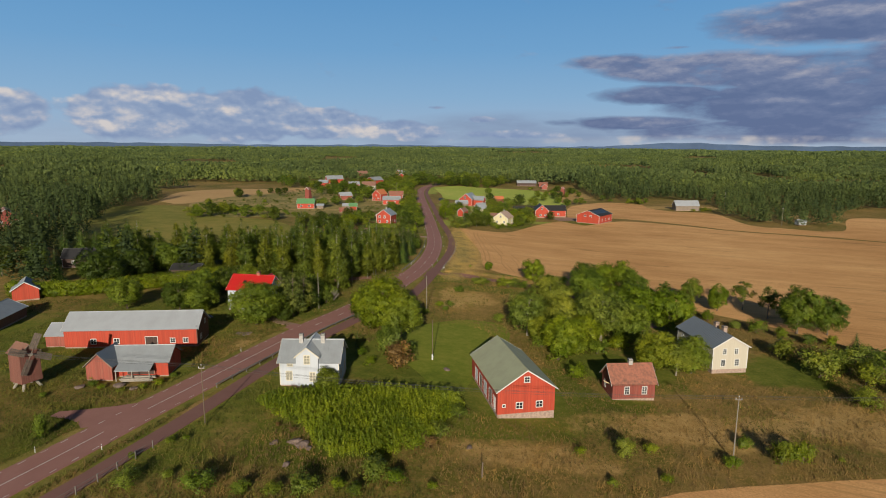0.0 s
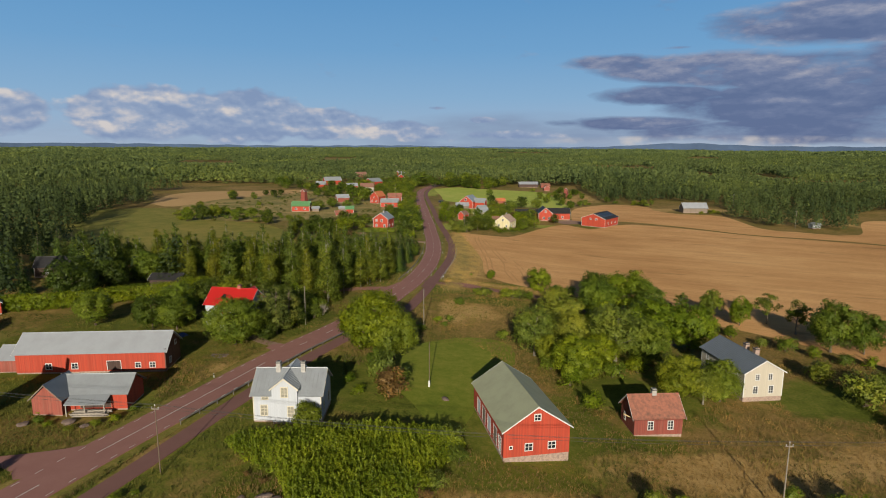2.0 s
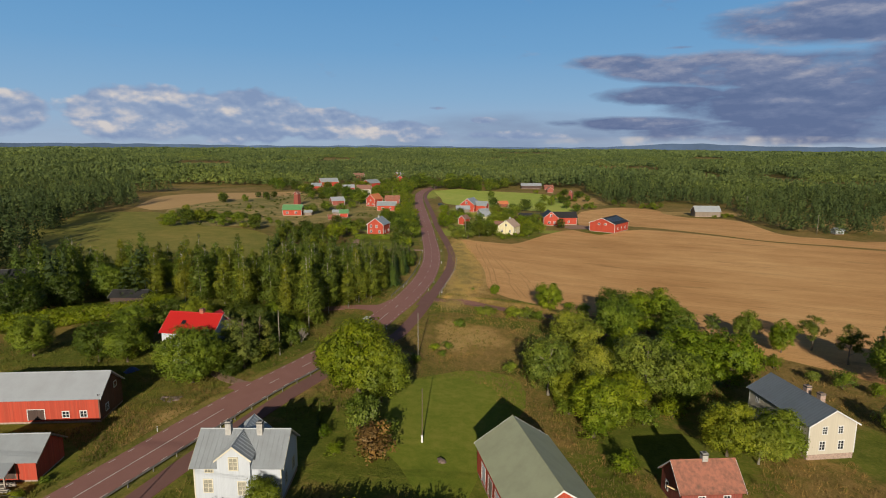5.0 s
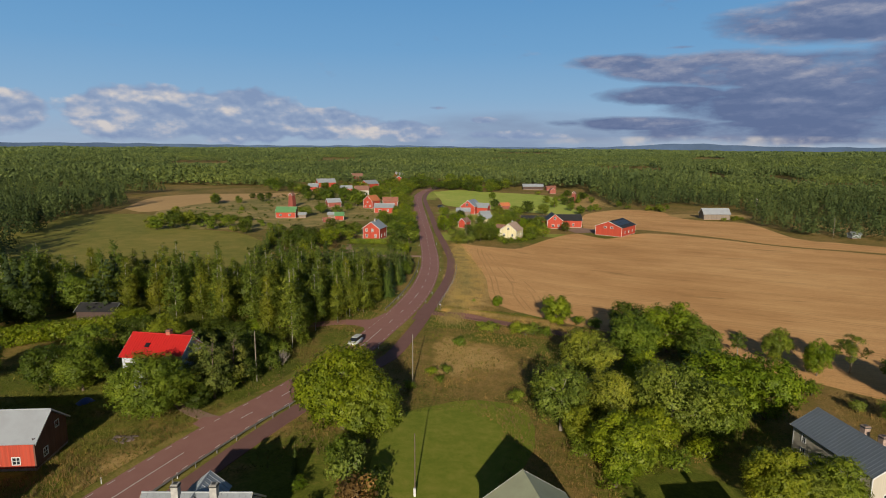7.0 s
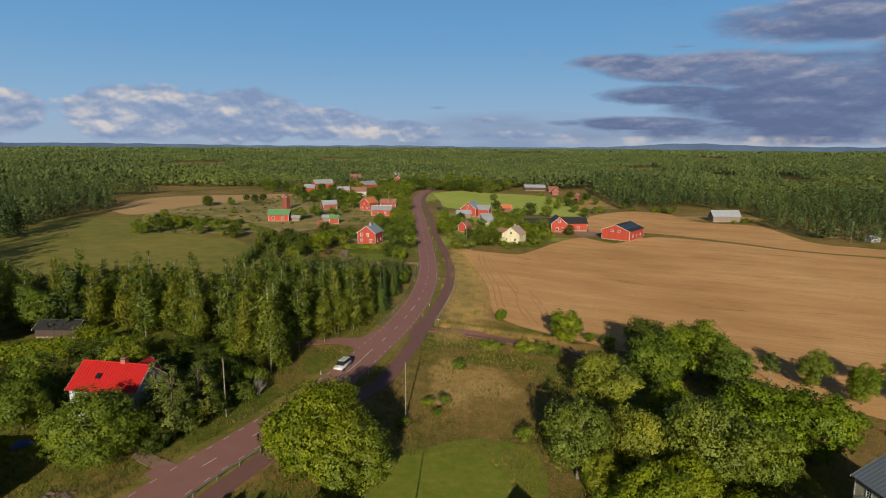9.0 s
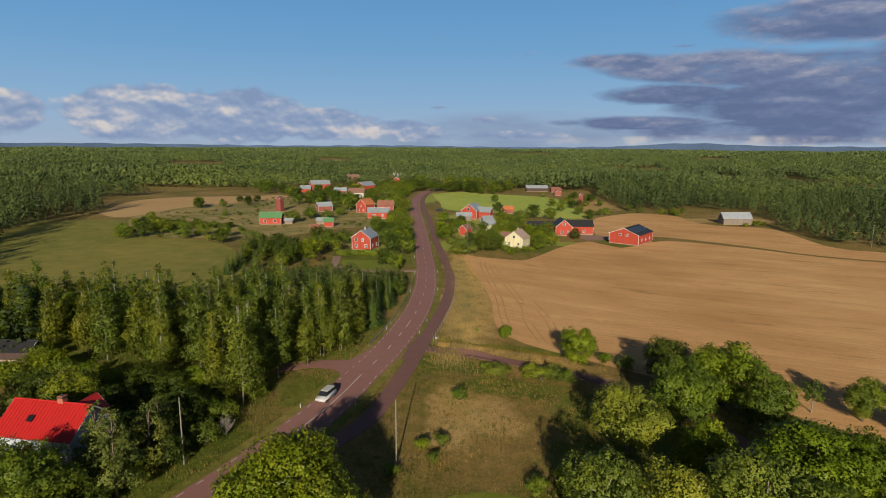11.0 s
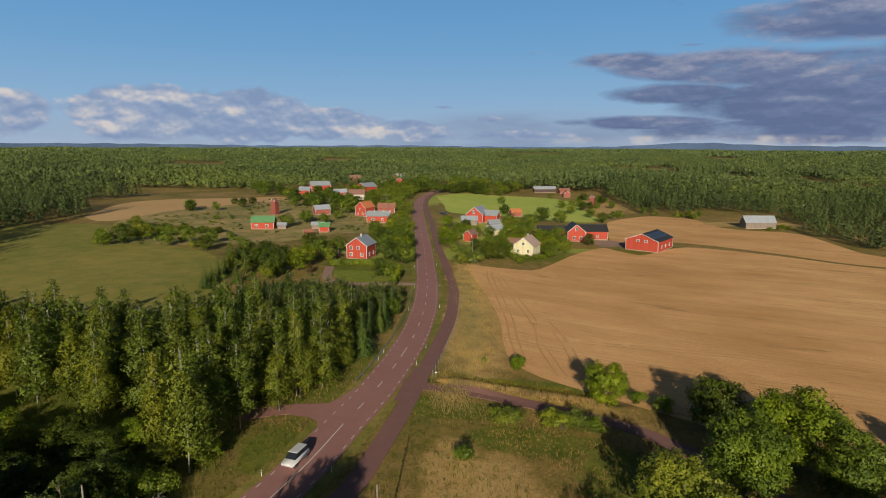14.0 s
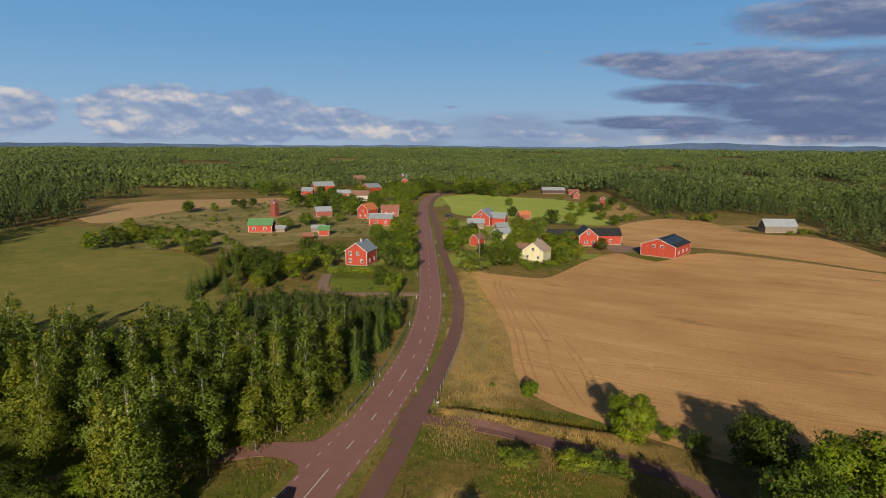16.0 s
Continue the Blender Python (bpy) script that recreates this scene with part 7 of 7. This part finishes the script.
    blue = ramp(t, calc(t, "DIVIDE", v, 14.0), [(0.0, (0.37, 0.465, 0.60)), (0.10, (0.345, 0.460, 0.615)), (0.35, (0.248, 0.428, 0.638)), (0.65, (0.165, 0.365, 0.62)), (1.0, (0.117, 0.310, 0.58))])
    veil = ramp(t, calc(t, "DIVIDE", v, 3.0), [(0.0, (0.5,) * 3), (0.5, (0.35,) * 3), (1.0, (0, 0, 0))])
    col = blend(t, calc(t, "MULTIPLY", veil, ramp(t, soft, [(0.35, (0, 0, 0)), (0.6, (1, 1, 1))])), blue, (0.30, 0.37, 0.50))
    haze = calc(t, "MULTIPLY", calc(t, "MINIMUM", lobe(4.0, 1.3, 15, 2.6, 2.2), 0.85), ramp(t, soft, [(0.35, (0.35,) * 3), (0.6, (1, 1, 1))]))
    col = blend(t, haze, col, (0.235, 0.315, 0.465))
    col = blend(t, calc(t, "MULTIPLY", d1, 0.92), col, c1)
    col = blend(t, calc(t, "MULTIPLY", d2, 0.95), col, c2)
    col = blend(t, streak, col, (0.60, 0.56, 0.55))
    em = t.nodes.new("ShaderNodeEmission")
    t.links.new(col, em.inputs["Color"])
    em.inputs["Strength"].default_value = 0.85
    out = t.nodes.new("ShaderNodeOutputMaterial")
    t.links.new(em.outputs[0], out.inputs["Surface"])
    return m


A, E = np.meshgrid(np.radians(np.linspace(-70, 70, 57)), np.radians(np.linspace(-1.5, 24, 18)))
vs = 4850 * np.stack([np.sin(A) * np.cos(E), np.cos(A) * np.cos(E), np.sin(E)], -1)
i = np.arange(A.size).reshape(A.shape)
sky_ob = setting("backdrop_clouds", array_mesh("backdrop_clouds", vs.reshape(-1, 3), np.stack([i[:-1, :-1], i[:-1, 1:], i[1:, 1:], i[1:, :-1]], -1).reshape(-1, 4), cloud_material(), True), "evening sky with cream and violet-grey clouds")

# ---- roadside and yard things ----
def power_pole(x, y, h, arm=True, label="grey wooden power pole with insulators", wood="pole"):
    p = site("power_pole", label, "pole", x, y, 0, "power poles")
    part("post", tube(bmesh.new(), [(0, 0, -0.5), (0, 0, h)], [0.11, 0.08] if wood == "pole" else [0.085, 0.06], 8), M[wood], p)
    if arm:
        part("crossarm", boxed(-0.5, -0.05, h - 0.5, 0.5, 0.05, h - 0.4), M["timber"], p)
        for u in (-0.42, 0.0, 0.42):
            part("insulator", tube(bmesh.new(), [(u, 0, h - 0.36 if u else h), (u, 0, h - 0.16 if u else h + 0.2)], 0.05, 6), M["white"], p)
    return Vector((x, y, hz(x, y) + h - 0.1))


def wire(a, b, sag, label="thin sagging overhead power line"):
    bm = bmesh.new()
    n = 14
    tube(bm, [tuple(a.lerp(b, k / n) - Vector((0, 0, sag * 4 * (k / n) * (1 - k / n)))) for k in range(n + 1)], 0.018, 4)
    ob = new("power_line", link_mesh("power_line", bm, M["iron"]))
    tagged(ob, label, "power line", "power lines")


tops = [power_pole(41.1, 83.2, 10.2), power_pole(-39.0, 81.3, 9.5, True, "thin brown wooden pole with small crossarm", "darkpole")]
power_pole(-6.4, 115.5, 8.4, False, "slim brown wooden pole with white box on the lawn", "darkpole")
tops2 = [power_pole(-10.1, 150.4, 9.5, False, "grey wooden telephone pole by the cycle path"), power_pole(-38.0, 146.5, 9.5, False, "grey wooden pole at the road verge")]
power_pole(203, 475.7, 11, True, "grey wooden power pole at the field edge"), power_pole(189.5, 361.5, 11, True, "grey wooden power pole at the field edge"), power_pole(-1.8, 324, 14, False, "tall white flagpole in the village"), power_pole(-54, 446, 14, False, "tall pole by the village house")
box_ = site("meter_box", "white metal box on a pole", "box", -6.4, 115.2, 0)
part("body", boxed(-0.16, -0.2, -0.2, 0.16, 0.1, 1.15, bevel=0.03), M["white"], box_)
for o in (-0.42, 0.0, 0.42):
    d = Vector((0, o * 0.9, 0 if o else 0.3))
    wire(tops[0] + d, tops[1] + d, 1.3)
    wire(tops[0] + d, Vector((120, 96, 8.5)) + d, 1.2)
    wire(tops[1] + d, Vector((-125, 98, 13.5)) + d, 1.2)


def guard_rail(line, label, step=4.0, height=0.72, pipes=False, group="guard rails"):
    g = thing("guard_rail", label, "guard rail", Matrix(), group)
    d = np.concatenate([[0], np.cumsum(np.hypot(*np.diff(line, axis=0).T))])
    q = np.arange(0, d[-1], 2.0)
    p = np.stack([np.interp(q, d, line[:, 0]), np.interp(q, d, line[:, 1])], 1)
    for z in ((0.55, 1.05) if pipes else (height,)):
        bm = bmesh.new()
        if pipes:
            tube(bm, [(x, y, hz(x, y) + z) for x, y in p], 0.03, 5)
        else:
            s = sides(p)
            rows_ = [[bm.verts.new((x + a * sx, y + a * sy, hz(x, y) + z + b)) for a, b in ((0, 0.16), (0.05, 0.08), (0, 0), (0.05, -0.08), (0, -0.16), (-0.02, -0.16), (-0.02, 0.16))] for (x, y), (sx, sy) in zip(p, s)]
            for r0, r1 in zip(rows_, rows_[1:]):
                for k in range(7):
                    bm.faces.new((r0[k], r0[(k + 1) % 7], r1[(k + 1) % 7], r1[k]))
        part("rail", bm, M["galv"], g)
    post = None
    for s in np.arange(0.2, d[-1], step):
        x, y = np.interp(s, d, line[:, 0]), np.interp(s, d, line[:, 1])
        if post is None:
            post = link_mesh("post", boxed(-0.06, -0.06, -0.4, 0.06, 0.06, (1.15 if pipes else height + 0.12)), M["galv"])
        part("post", post, None, g, "", pose(x, y, hz(x, y)))


cut = lambda line, y0, y1: line[(line[:, 1] >= y0) & (line[:, 1] <= y1)]  # noqa: E731
guard_rail(cut(ROAD + sides(ROAD) * 4.1, 90, 153), "galvanised steel guard rail between road and cycle path")
guard_rail(cut(CYCLE + sides(CYCLE) * 1.9, 58, 78), "steel pipe railing on the cycle path's edge", 3.0, pipes=True)
guard_rail(cut(ROAD - sides(ROAD) * 4.2, 193, 268), "galvanised steel guard rail beside the wood")
guard_rail(cut(CYCLE + sides(CYCLE) * 2.0, 200, 262), "low steel railing above the field", 3.0, pipes=True)

marker = None
for y in (70, 112, 166, 206, 214, 246, 270, 300, 330, 360):
    for s in (-1, 1):
        k = int(np.argmin(abs(ROAD[:, 1] - y - (3 if s > 0 else 0))))
        x, y1 = ROAD[k] + sides(ROAD)[k] * 3.9 * s
        m_ = site("marker_post", "white plastic roadside marker post with dark band", "marker post", x, y1, 0, "marker posts")
        part("post", boxed(-0.05, -0.035, -0.3, 0.05, 0.035, 0.9, bevel=0.015), M["white"], m_)
        part("reflector", boxed(-0.055, -0.04, 0.64, 0.055, 0.04, 0.76), M["iron"], m_)
s_ = site("road_sign", "small white sign board on a post at the junction", "sign", -7.6, 200.4, 10)
part("post", tube(bmesh.new(), [(0, 0, -0.4), (0, 0, 2.0)], 0.05, 6), M["galv"], s_)
part("board", boxed(-0.2, -0.03, 1.6, 0.2, 0.03, 1.85), M["white"], s_)


def car(x, y, turn, paint, label):
    """A hatchback: body, cabin, lamps and wheels."""
    c = thing("car", label, "car", pose(x, y, hz(x, y) + 0.16, 0, 0, turn))
    prof = [(-2.15, 0.32), (-2.2, 0.66), (-2.05, 0.82), (-1.15, 1.02), (2.0, 1.06), (2.16, 0.9), (2.18, 0.32)]
    bm = bmesh.new()
    sides_ = [[bm.verts.new((sx * w, py, pz)) for py, pz in prof] for sx, w in ((-1, 0.88), (1, 0.88))]
    n_ = len(prof)
    for k in range(n_):
        bm.faces.new((sides_[0][k], sides_[0][(k + 1) % n_], sides_[1][(k + 1) % n_], sides_[1][k]))
    bm.faces.new(sides_[0][::-1])
    bm.faces.new(sides_[1])
    bmesh.ops.recalc_face_normals(bm, faces=bm.faces[:])
    bmesh.ops.bevel(bm, geom=bm.edges[:], offset=0.06, segments=2, affect="EDGES")
    part("body", bm, paint, c, "", None, True)
    bm = bmesh.new()
    lo = [(-1.3, 0.98, 0.82), (2.08, 1.02, 0.82)]
    hi = [(-0.55, 1.60, 0.66), (1.85, 1.60, 0.66)]
    v = [bm.verts.new((sx * w, py, pz)) for py, pz, w in lo + hi for sx in (-1, 1)]
    for f in ((0, 1, 5, 4), (2, 6, 7, 3), (0, 4, 6, 2), (1, 3, 7, 5)):
        bm.faces.new([v[i] for i in f])
    bmesh.ops.recalc_face_normals(bm, faces=bm.faces[:])
    part("window_glass", bm, M["glass"], c, "dark tinted glass")
    part("roof", boxed(-0.68, -0.62, 1.57, 0.68, 1.9, 1.66, bevel=0.03), paint, c)
    for sx in (-1, 1):
        part("headlight", boxed(sx * 0.62 - 0.18, -2.2, 0.6, sx * 0.62 + 0.18, -2.08, 0.74), M["white"], c)
        for py in (-1.35, 1.35):
            w = part("wheel", tube(bmesh.new(), [(sx * 0.72, py, 0.16), (sx * 0.9, py, 0.16)], 0.31, 14), M["iron"], c)
            part("rim", tube(bmesh.new(), [(sx * 0.86, py, 0.16), (sx * 0.915, py, 0.16)], 0.18, 10), M["galv"], w)


silver = plain("silver_car_paint", (0.62, 0.63, 0.64), 0.3, 0.08, 1.0, 0.2, 0.0)
navy = plain("dark_car_paint", (0.03, 0.035, 0.05), 0.3, 0.08, 1.0, 0.2, 0.0)
car(-24.4, 168.9, -15, silver, "silver hatchback driving on the asphalt road")
car(-20.7, 459, 80, navy, "dark car parked on the grass")
car(-51.3, 301, 10, navy, "dark blue car parked beside the red house")


def tarp_pile(x, y, turn, label):
    """A slack sheet thrown over a low heap."""
    bm = bmesh.new()
    n = 9
    vs = [[bm.verts.new((u * 2.6 - 1.3, v * 1.8 - 0.9, 0.75 * (math.sin(math.pi * u) * math.sin(math.pi * v)) ** 0.6 + 0.07 * math.sin(9 * u + 4 * v) - 0.02)) for v in np.linspace(0, 1, n)] for u in np.linspace(0, 1, n)]
    for i in range(n - 1):
        for j in range(n - 1):
            bm.faces.new((vs[i][j], vs[i + 1][j], vs[i + 1][j + 1], vs[i][j + 1]))
    ob = new("tarpaulin", link_mesh("tarpaulin", bm, M["tarp"], True))
    ob.matrix_basis = pose(x, y, hz(x, y), 0, 0, turn)
    tagged(ob, label, "tarpaulin", "tarpaulins")


tarp_pile(47.8, 127.5, 20, "blue tarpaulin over a heap beside the yellow house")
tarp_pile(-62.8, 135.6, 60, "blue tarpaulin on the shaded garden grass")


def rock(x, y, r, seed, label, group="", name="rock", cat="rock"):
    b = bmesh.new()
    bmesh.ops.create_icosphere(b, subdivisions=2, radius=1.0)
    rr = random.Random(seed)
    o = Vector((rr.uniform(0, 50), rr.uniform(0, 50), 0))
    for v in b.verts:
        v.co *= 0.75 + 0.5 * noise.noise(v.co * 0.9 + o)
        v.co.z *= 0.5
    ob = new(name, link_mesh(name, b, M["rock"]))
    ob.matrix_basis = pose(x, y, hz(x, y) + r * 0.1, 0, 0, rr.uniform(0, 360)) @ Matrix.Diagonal((r, r * rr.uniform(0.6, 0.9), r * 0.8, 1))
    tagged(ob, label, cat, group)


for k in range(14):
    rock(-49.5 + pick.uniform(-1.6, 1.6), 124 + pick.uniform(-1.0, 1.0), pick.uniform(0.35, 0.7), k, "pale field stone in a heap by the road", "stone heap")
for k, (x, y, r) in enumerate([(-24.2, 77.6, 1.4), (-22.8, 76.9, 1.3), (-21.6, 76.2, 0.9), (-27, 77, 0.9), (-3.3, 110.3, 1.1), (-66.5, 93, 1.2), (-60, 94, 1.3), (-57, 93, 1.0), (-23.5, 71.5, 0.9), (1.2, 80.5, 0.8)]):
    rock(x, y, r, 40 + k, "low flat granite outcrop in the grass")


def bench(x, y, turn):
    b = site("garden_bench", "white wooden garden bench on the lawn", "bench", x, y, turn, "garden benches")
    for i in range(3):
        part("seat_slat", boxed(-0.8, -0.25 + i * 0.17, 0.42, 0.8, -0.11 + i * 0.17, 0.46), M["white"], b)
    for i in range(2):
        part("back_slat", boxed(-0.8, 0.28, 0.58 + i * 0.2, 0.8, 0.32, 0.72 + i * 0.2), M["white"], b)
    for sx in (-0.72, 0.72):
        for sy in (-0.2, 0.28):
            part("leg", boxed(sx - 0.04, sy - 0.04, -0.1, sx + 0.04, sy + 0.04, 0.42 if sy < 0 else 0.95), M["white"], b)


def garden_table(x, y):
    b = site("garden_table", "white garden table on the lawn", "table", x, y, 20, "garden tables")
    part("tabletop", boxed(-0.75, -0.45, 0.70, 0.75, 0.45, 0.75, bevel=0.01), M["white"], b)
    for sx in (-0.65, 0.65):
        for sy in (-0.35, 0.35):
            part("leg", boxed(sx - 0.04, sy - 0.04, -0.1, sx + 0.04, sy + 0.04, 0.70), M["white"], b)


garden_table(24.5, 128.2), bench(24.5, 129.6, 0), bench(23.0, 128.0, 80), garden_table(31.4, 130.4), bench(31.2, 131.8, 5)

# old timber stacked under the shed's lean-to
st = site("timber_stack", "stack of grey weathered planks", "timber", -58.2, 96.6, -84)
for k in range(16):
    part("plank", boxed(-0.12, -2.6, 0, 0.12, 2.6, 0.12), M["timber"], st, "", pose(pick.uniform(-0.9, 0.9), pick.uniform(-0.4, 0.4), 0.05 + 0.12 * (k // 3), 0, 0, pick.uniform(-5, 5)))
mast = site("gate_post", "dark wooden stump post in the meadow", "post", 3.0, 73.0, 0)
part("post", tube(bmesh.new(), [(0, 0, -0.3), (0.05, 0, 2.2)], [0.14, 0.1], 7), M["bark"], mast)

# solar panels on the black barn roof
sp = thing("solar_array", "dark solar panels with pale frames on the barn roof", "solar panel", pose(79.3, 370.5, hz(79.3, 370.5), 0, 0, -36))
slope = math.atan2(8.0 - 4.95, 7.8)
for i in range(6):
    for j in range(2):
        p = part("panel", boxed(-0.95, -1.25, 0.03, 0.95, 1.25, 0.07), M["solar"], sp, "", pose(2.2 + j * 2.1, -6.5 + i * 2.6, 8.0 - (2.2 + j * 2.1) * math.tan(slope), 0, math.degrees(slope), 0))
        part("frame", boxed(-1.0, -1.3, 0.0, 1.0, 1.3, 0.05), M["galv"], p)

# ---- grass: uncountable tufts in the near meadow ----
def dense(line):
    """The line at every 1.2 m, as far as the tufts grow."""
    p = along(line, 0.0, float(np.hypot(*np.diff(line, axis=0).T).sum()), 0.0)
    return p[(p[:, 1] > 50) & (p[:, 1] < 312)]


def tufts(name, label, n, material, seed, dry):
    """Tussocks of long leaning blades, thicker on the nearer meadow and thin by the woods."""
    rng = np.random.default_rng(seed)
    x, y = rng.uniform(-75, 98, n), 58 + 160 * rng.uniform(0, 1, n) ** 1.7
    y = y - np.where(rng.uniform(0, 1, n) < 0.14, rng.uniform(0, 1, n) ** 1.5 * 44, 0)
    k = n // 6
    x[-k:], y[-k:] = rng.uniform(-125, -44, k), rng.uniform(72, 150, k)
    patch = np.sin(x / 5.0 + 0.7 * np.sin(y / 7.0)) + np.cos(y / 6.0 + 1.1 * np.sin(x / 9.0)) + 0.03 * (x - 5) + rng.normal(scale=0.6, size=n)
    keep = ((patch > -0.6) if dry else (patch < 0.1) & (y < 192)) & ~inside(x, y, STUBBLE) & ~inside(x, y, THICKET) & (away(x, y, dense(ROAD)) > 4.6) & (away(x, y, dense(CYCLE)) > 2.2) & (away(x, y, dense(SIDE)) > 2.3)
    for cx, cy, r in ((8.7, 100.9, 10), (31.3, 106.3, 5.5), (54.6, 126.5, 9), (-27.3, 100.9, 7), (-59.5, 101.5, 8), (-76, 116, 6), (-69, 117, 6), (-62, 118, 6), (-83, 116, 6), (-106.5, 127.4, 8), (-54.4, 145.7, 8)):
        keep &= np.hypot(x - cx, y - cy) > r
    for poly in ([(-14, 137), (-2, 141), (5, 138), (6, 128), (3, 112), (0, 99), (-5, 98), (-31, 104), (-31, 116), (-20, 123)], [(23, 112), (42, 112), (47, 122), (38, 131), (26, 127), (20, 118)], [(58, 112), (72, 112), (76, 124), (64, 134), (60, 126)],
                 [(10, 64), (30, 73.5), (48, 77.5), (64, 80), (110, 84), (110, 5), (14, 5)]):
        keep &= ~inside(x, y, poly)
    for poly in APRONS:
        keep &= ~inside(x, y, poly)
    x, y = x[keep], y[keep]
    n = len(x)
    big = rng.uniform(0.55, 1.25, n) * (1 + 0.35 * np.sin(x / 3.1 + np.sin(y / 2.3)) * np.cos(y / 3.7))
    tone = np.clip(rng.normal(scale=0.45, size=n), -1, 1)
    out = []
    for k in range(3):
        a, h = rng.uniform(0, 6.28, n), rng.uniform(0.28, 0.62, n) * big
        w = rng.uniform(0.028, 0.06, n)
        d = np.stack([np.cos(a), np.sin(a), np.zeros(n)], 1)
        tip = np.stack([rng.normal(scale=0.2, size=n), rng.normal(scale=0.2, size=n), h], 1)
        p = np.stack([x + rng.normal(scale=0.13, size=n), y + rng.normal(scale=0.13, size=n), land(x, y) - 0.03], 1)
        out.append(np.stack([p - d * w[:, None], p + d * w[:, None], p + tip], 1))
    q = np.concatenate(out)
    me = array_mesh(name, q.reshape(-1, 3), np.arange(len(q) * 3).reshape(-1, 3), material, tint=np.repeat(np.tile(tone, 3), 3))
    tagged(new(name, me), label, "grass", "", "stuff")


tufts("grass", "tall dry meadow grass", 125000, M["grass_dry"], 11, True)
tufts("grass", "green meadow grass tufts", 105000, M["grass_green"], 12, False)


def tall_grass(name, label, x, y, n, low, high, spread_, material, seed):
    """A dense fringe of tall blades along a line."""
    rng = np.random.default_rng(seed)
    u = rng.uniform(0, 1, n)
    px = np.interp(u, np.linspace(0, 1, len(x)), x) + rng.normal(scale=spread_, size=n)
    py = np.interp(u, np.linspace(0, 1, len(y)), y) + rng.normal(scale=spread_, size=n)
    a, h, w = rng.uniform(0, 6.28, n), rng.uniform(low, high, n), rng.uniform(0.04, 0.09, n)
    d = np.stack([np.cos(a), np.sin(a), np.zeros(n)], 1)
    p = np.stack([px, py, land(px, py) - 0.05], 1)
    tip = np.stack([rng.normal(scale=0.15, size=n), rng.normal(scale=0.15, size=n), h], 1)
    ob = new(name, quads_mesh(name, np.stack([p - d * w[:, None], p + d * w[:, None], p + tip], 1), material))
    tagged(ob, label, "grass", "", "stuff")


tall_grass("grass", "tall straw grass along the ditch bank", [-7, 0, 8, 16, 22], [200.3, 199.3, 198.1, 197.1, 196.4], 4500, 0.5, 1.1, 0.5, M["grass_pale"], 21)
tall_grass("grass", "tall pale grass beside the cycle path", [-5.0, -3.2, -1.6, -1.6, -2.6, -5.5], [190, 205, 225, 245, 265, 295], 14000, 0.3, 0.8, 1.7, M["grass_pale"], 22)
tall_grass("grass", "bleached straw grass between path and stubble", [-0.5, 2.6, 2.2, 0.6, -2.4, -5.0], [208, 225, 245, 265, 285, 306], 9000, 0.3, 0.7, 1.5, M["grass_pale"], 24)
tall_grass("grass", "rank green growth in the ditch", [-6, 2, 12, 21], [204.4, 203.2, 201.9, 200.6], 3500, 0.3, 0.7, 0.5, M["grass_green"], 23)


def pasture_growth():
    """Low juniper and weed clumps dotted over the pasture."""
    rng = np.random.default_rng(55)
    n = 900
    x, y = rng.uniform(-196, -46, n), rng.uniform(322, 560, n)
    ok = inside(x, y, [(-155, 333), (-196, 408), (-190, 463), (-171, 519), (-133, 570), (-70, 560), (-50, 470), (-42, 400), (-66, 371), (-92, 339)])
    ok &= (np.sin(x / 13) + np.cos(y / 17 + x / 29)) > -0.2
    for bx, by in built:
        ok &= np.hypot(x - bx, y - by) > 8
    x, y = x[ok], y[ok]
    c = np.stack([x, y, land(x, y) + 0.2], 1)
    q = leaf_quads(rng, c, rng.uniform(0.3, 1.1, len(x)), 26 * len(x), 0.34, 0.0, 0.55, 0.0)
    ob = new("pasture_growth", quads_mesh("pasture_growth", q, M["leaf_dark"]))
    tagged(ob, "low scrub and weeds dotted over the dry pasture", "scrub", "", "stuff")


pasture_growth()
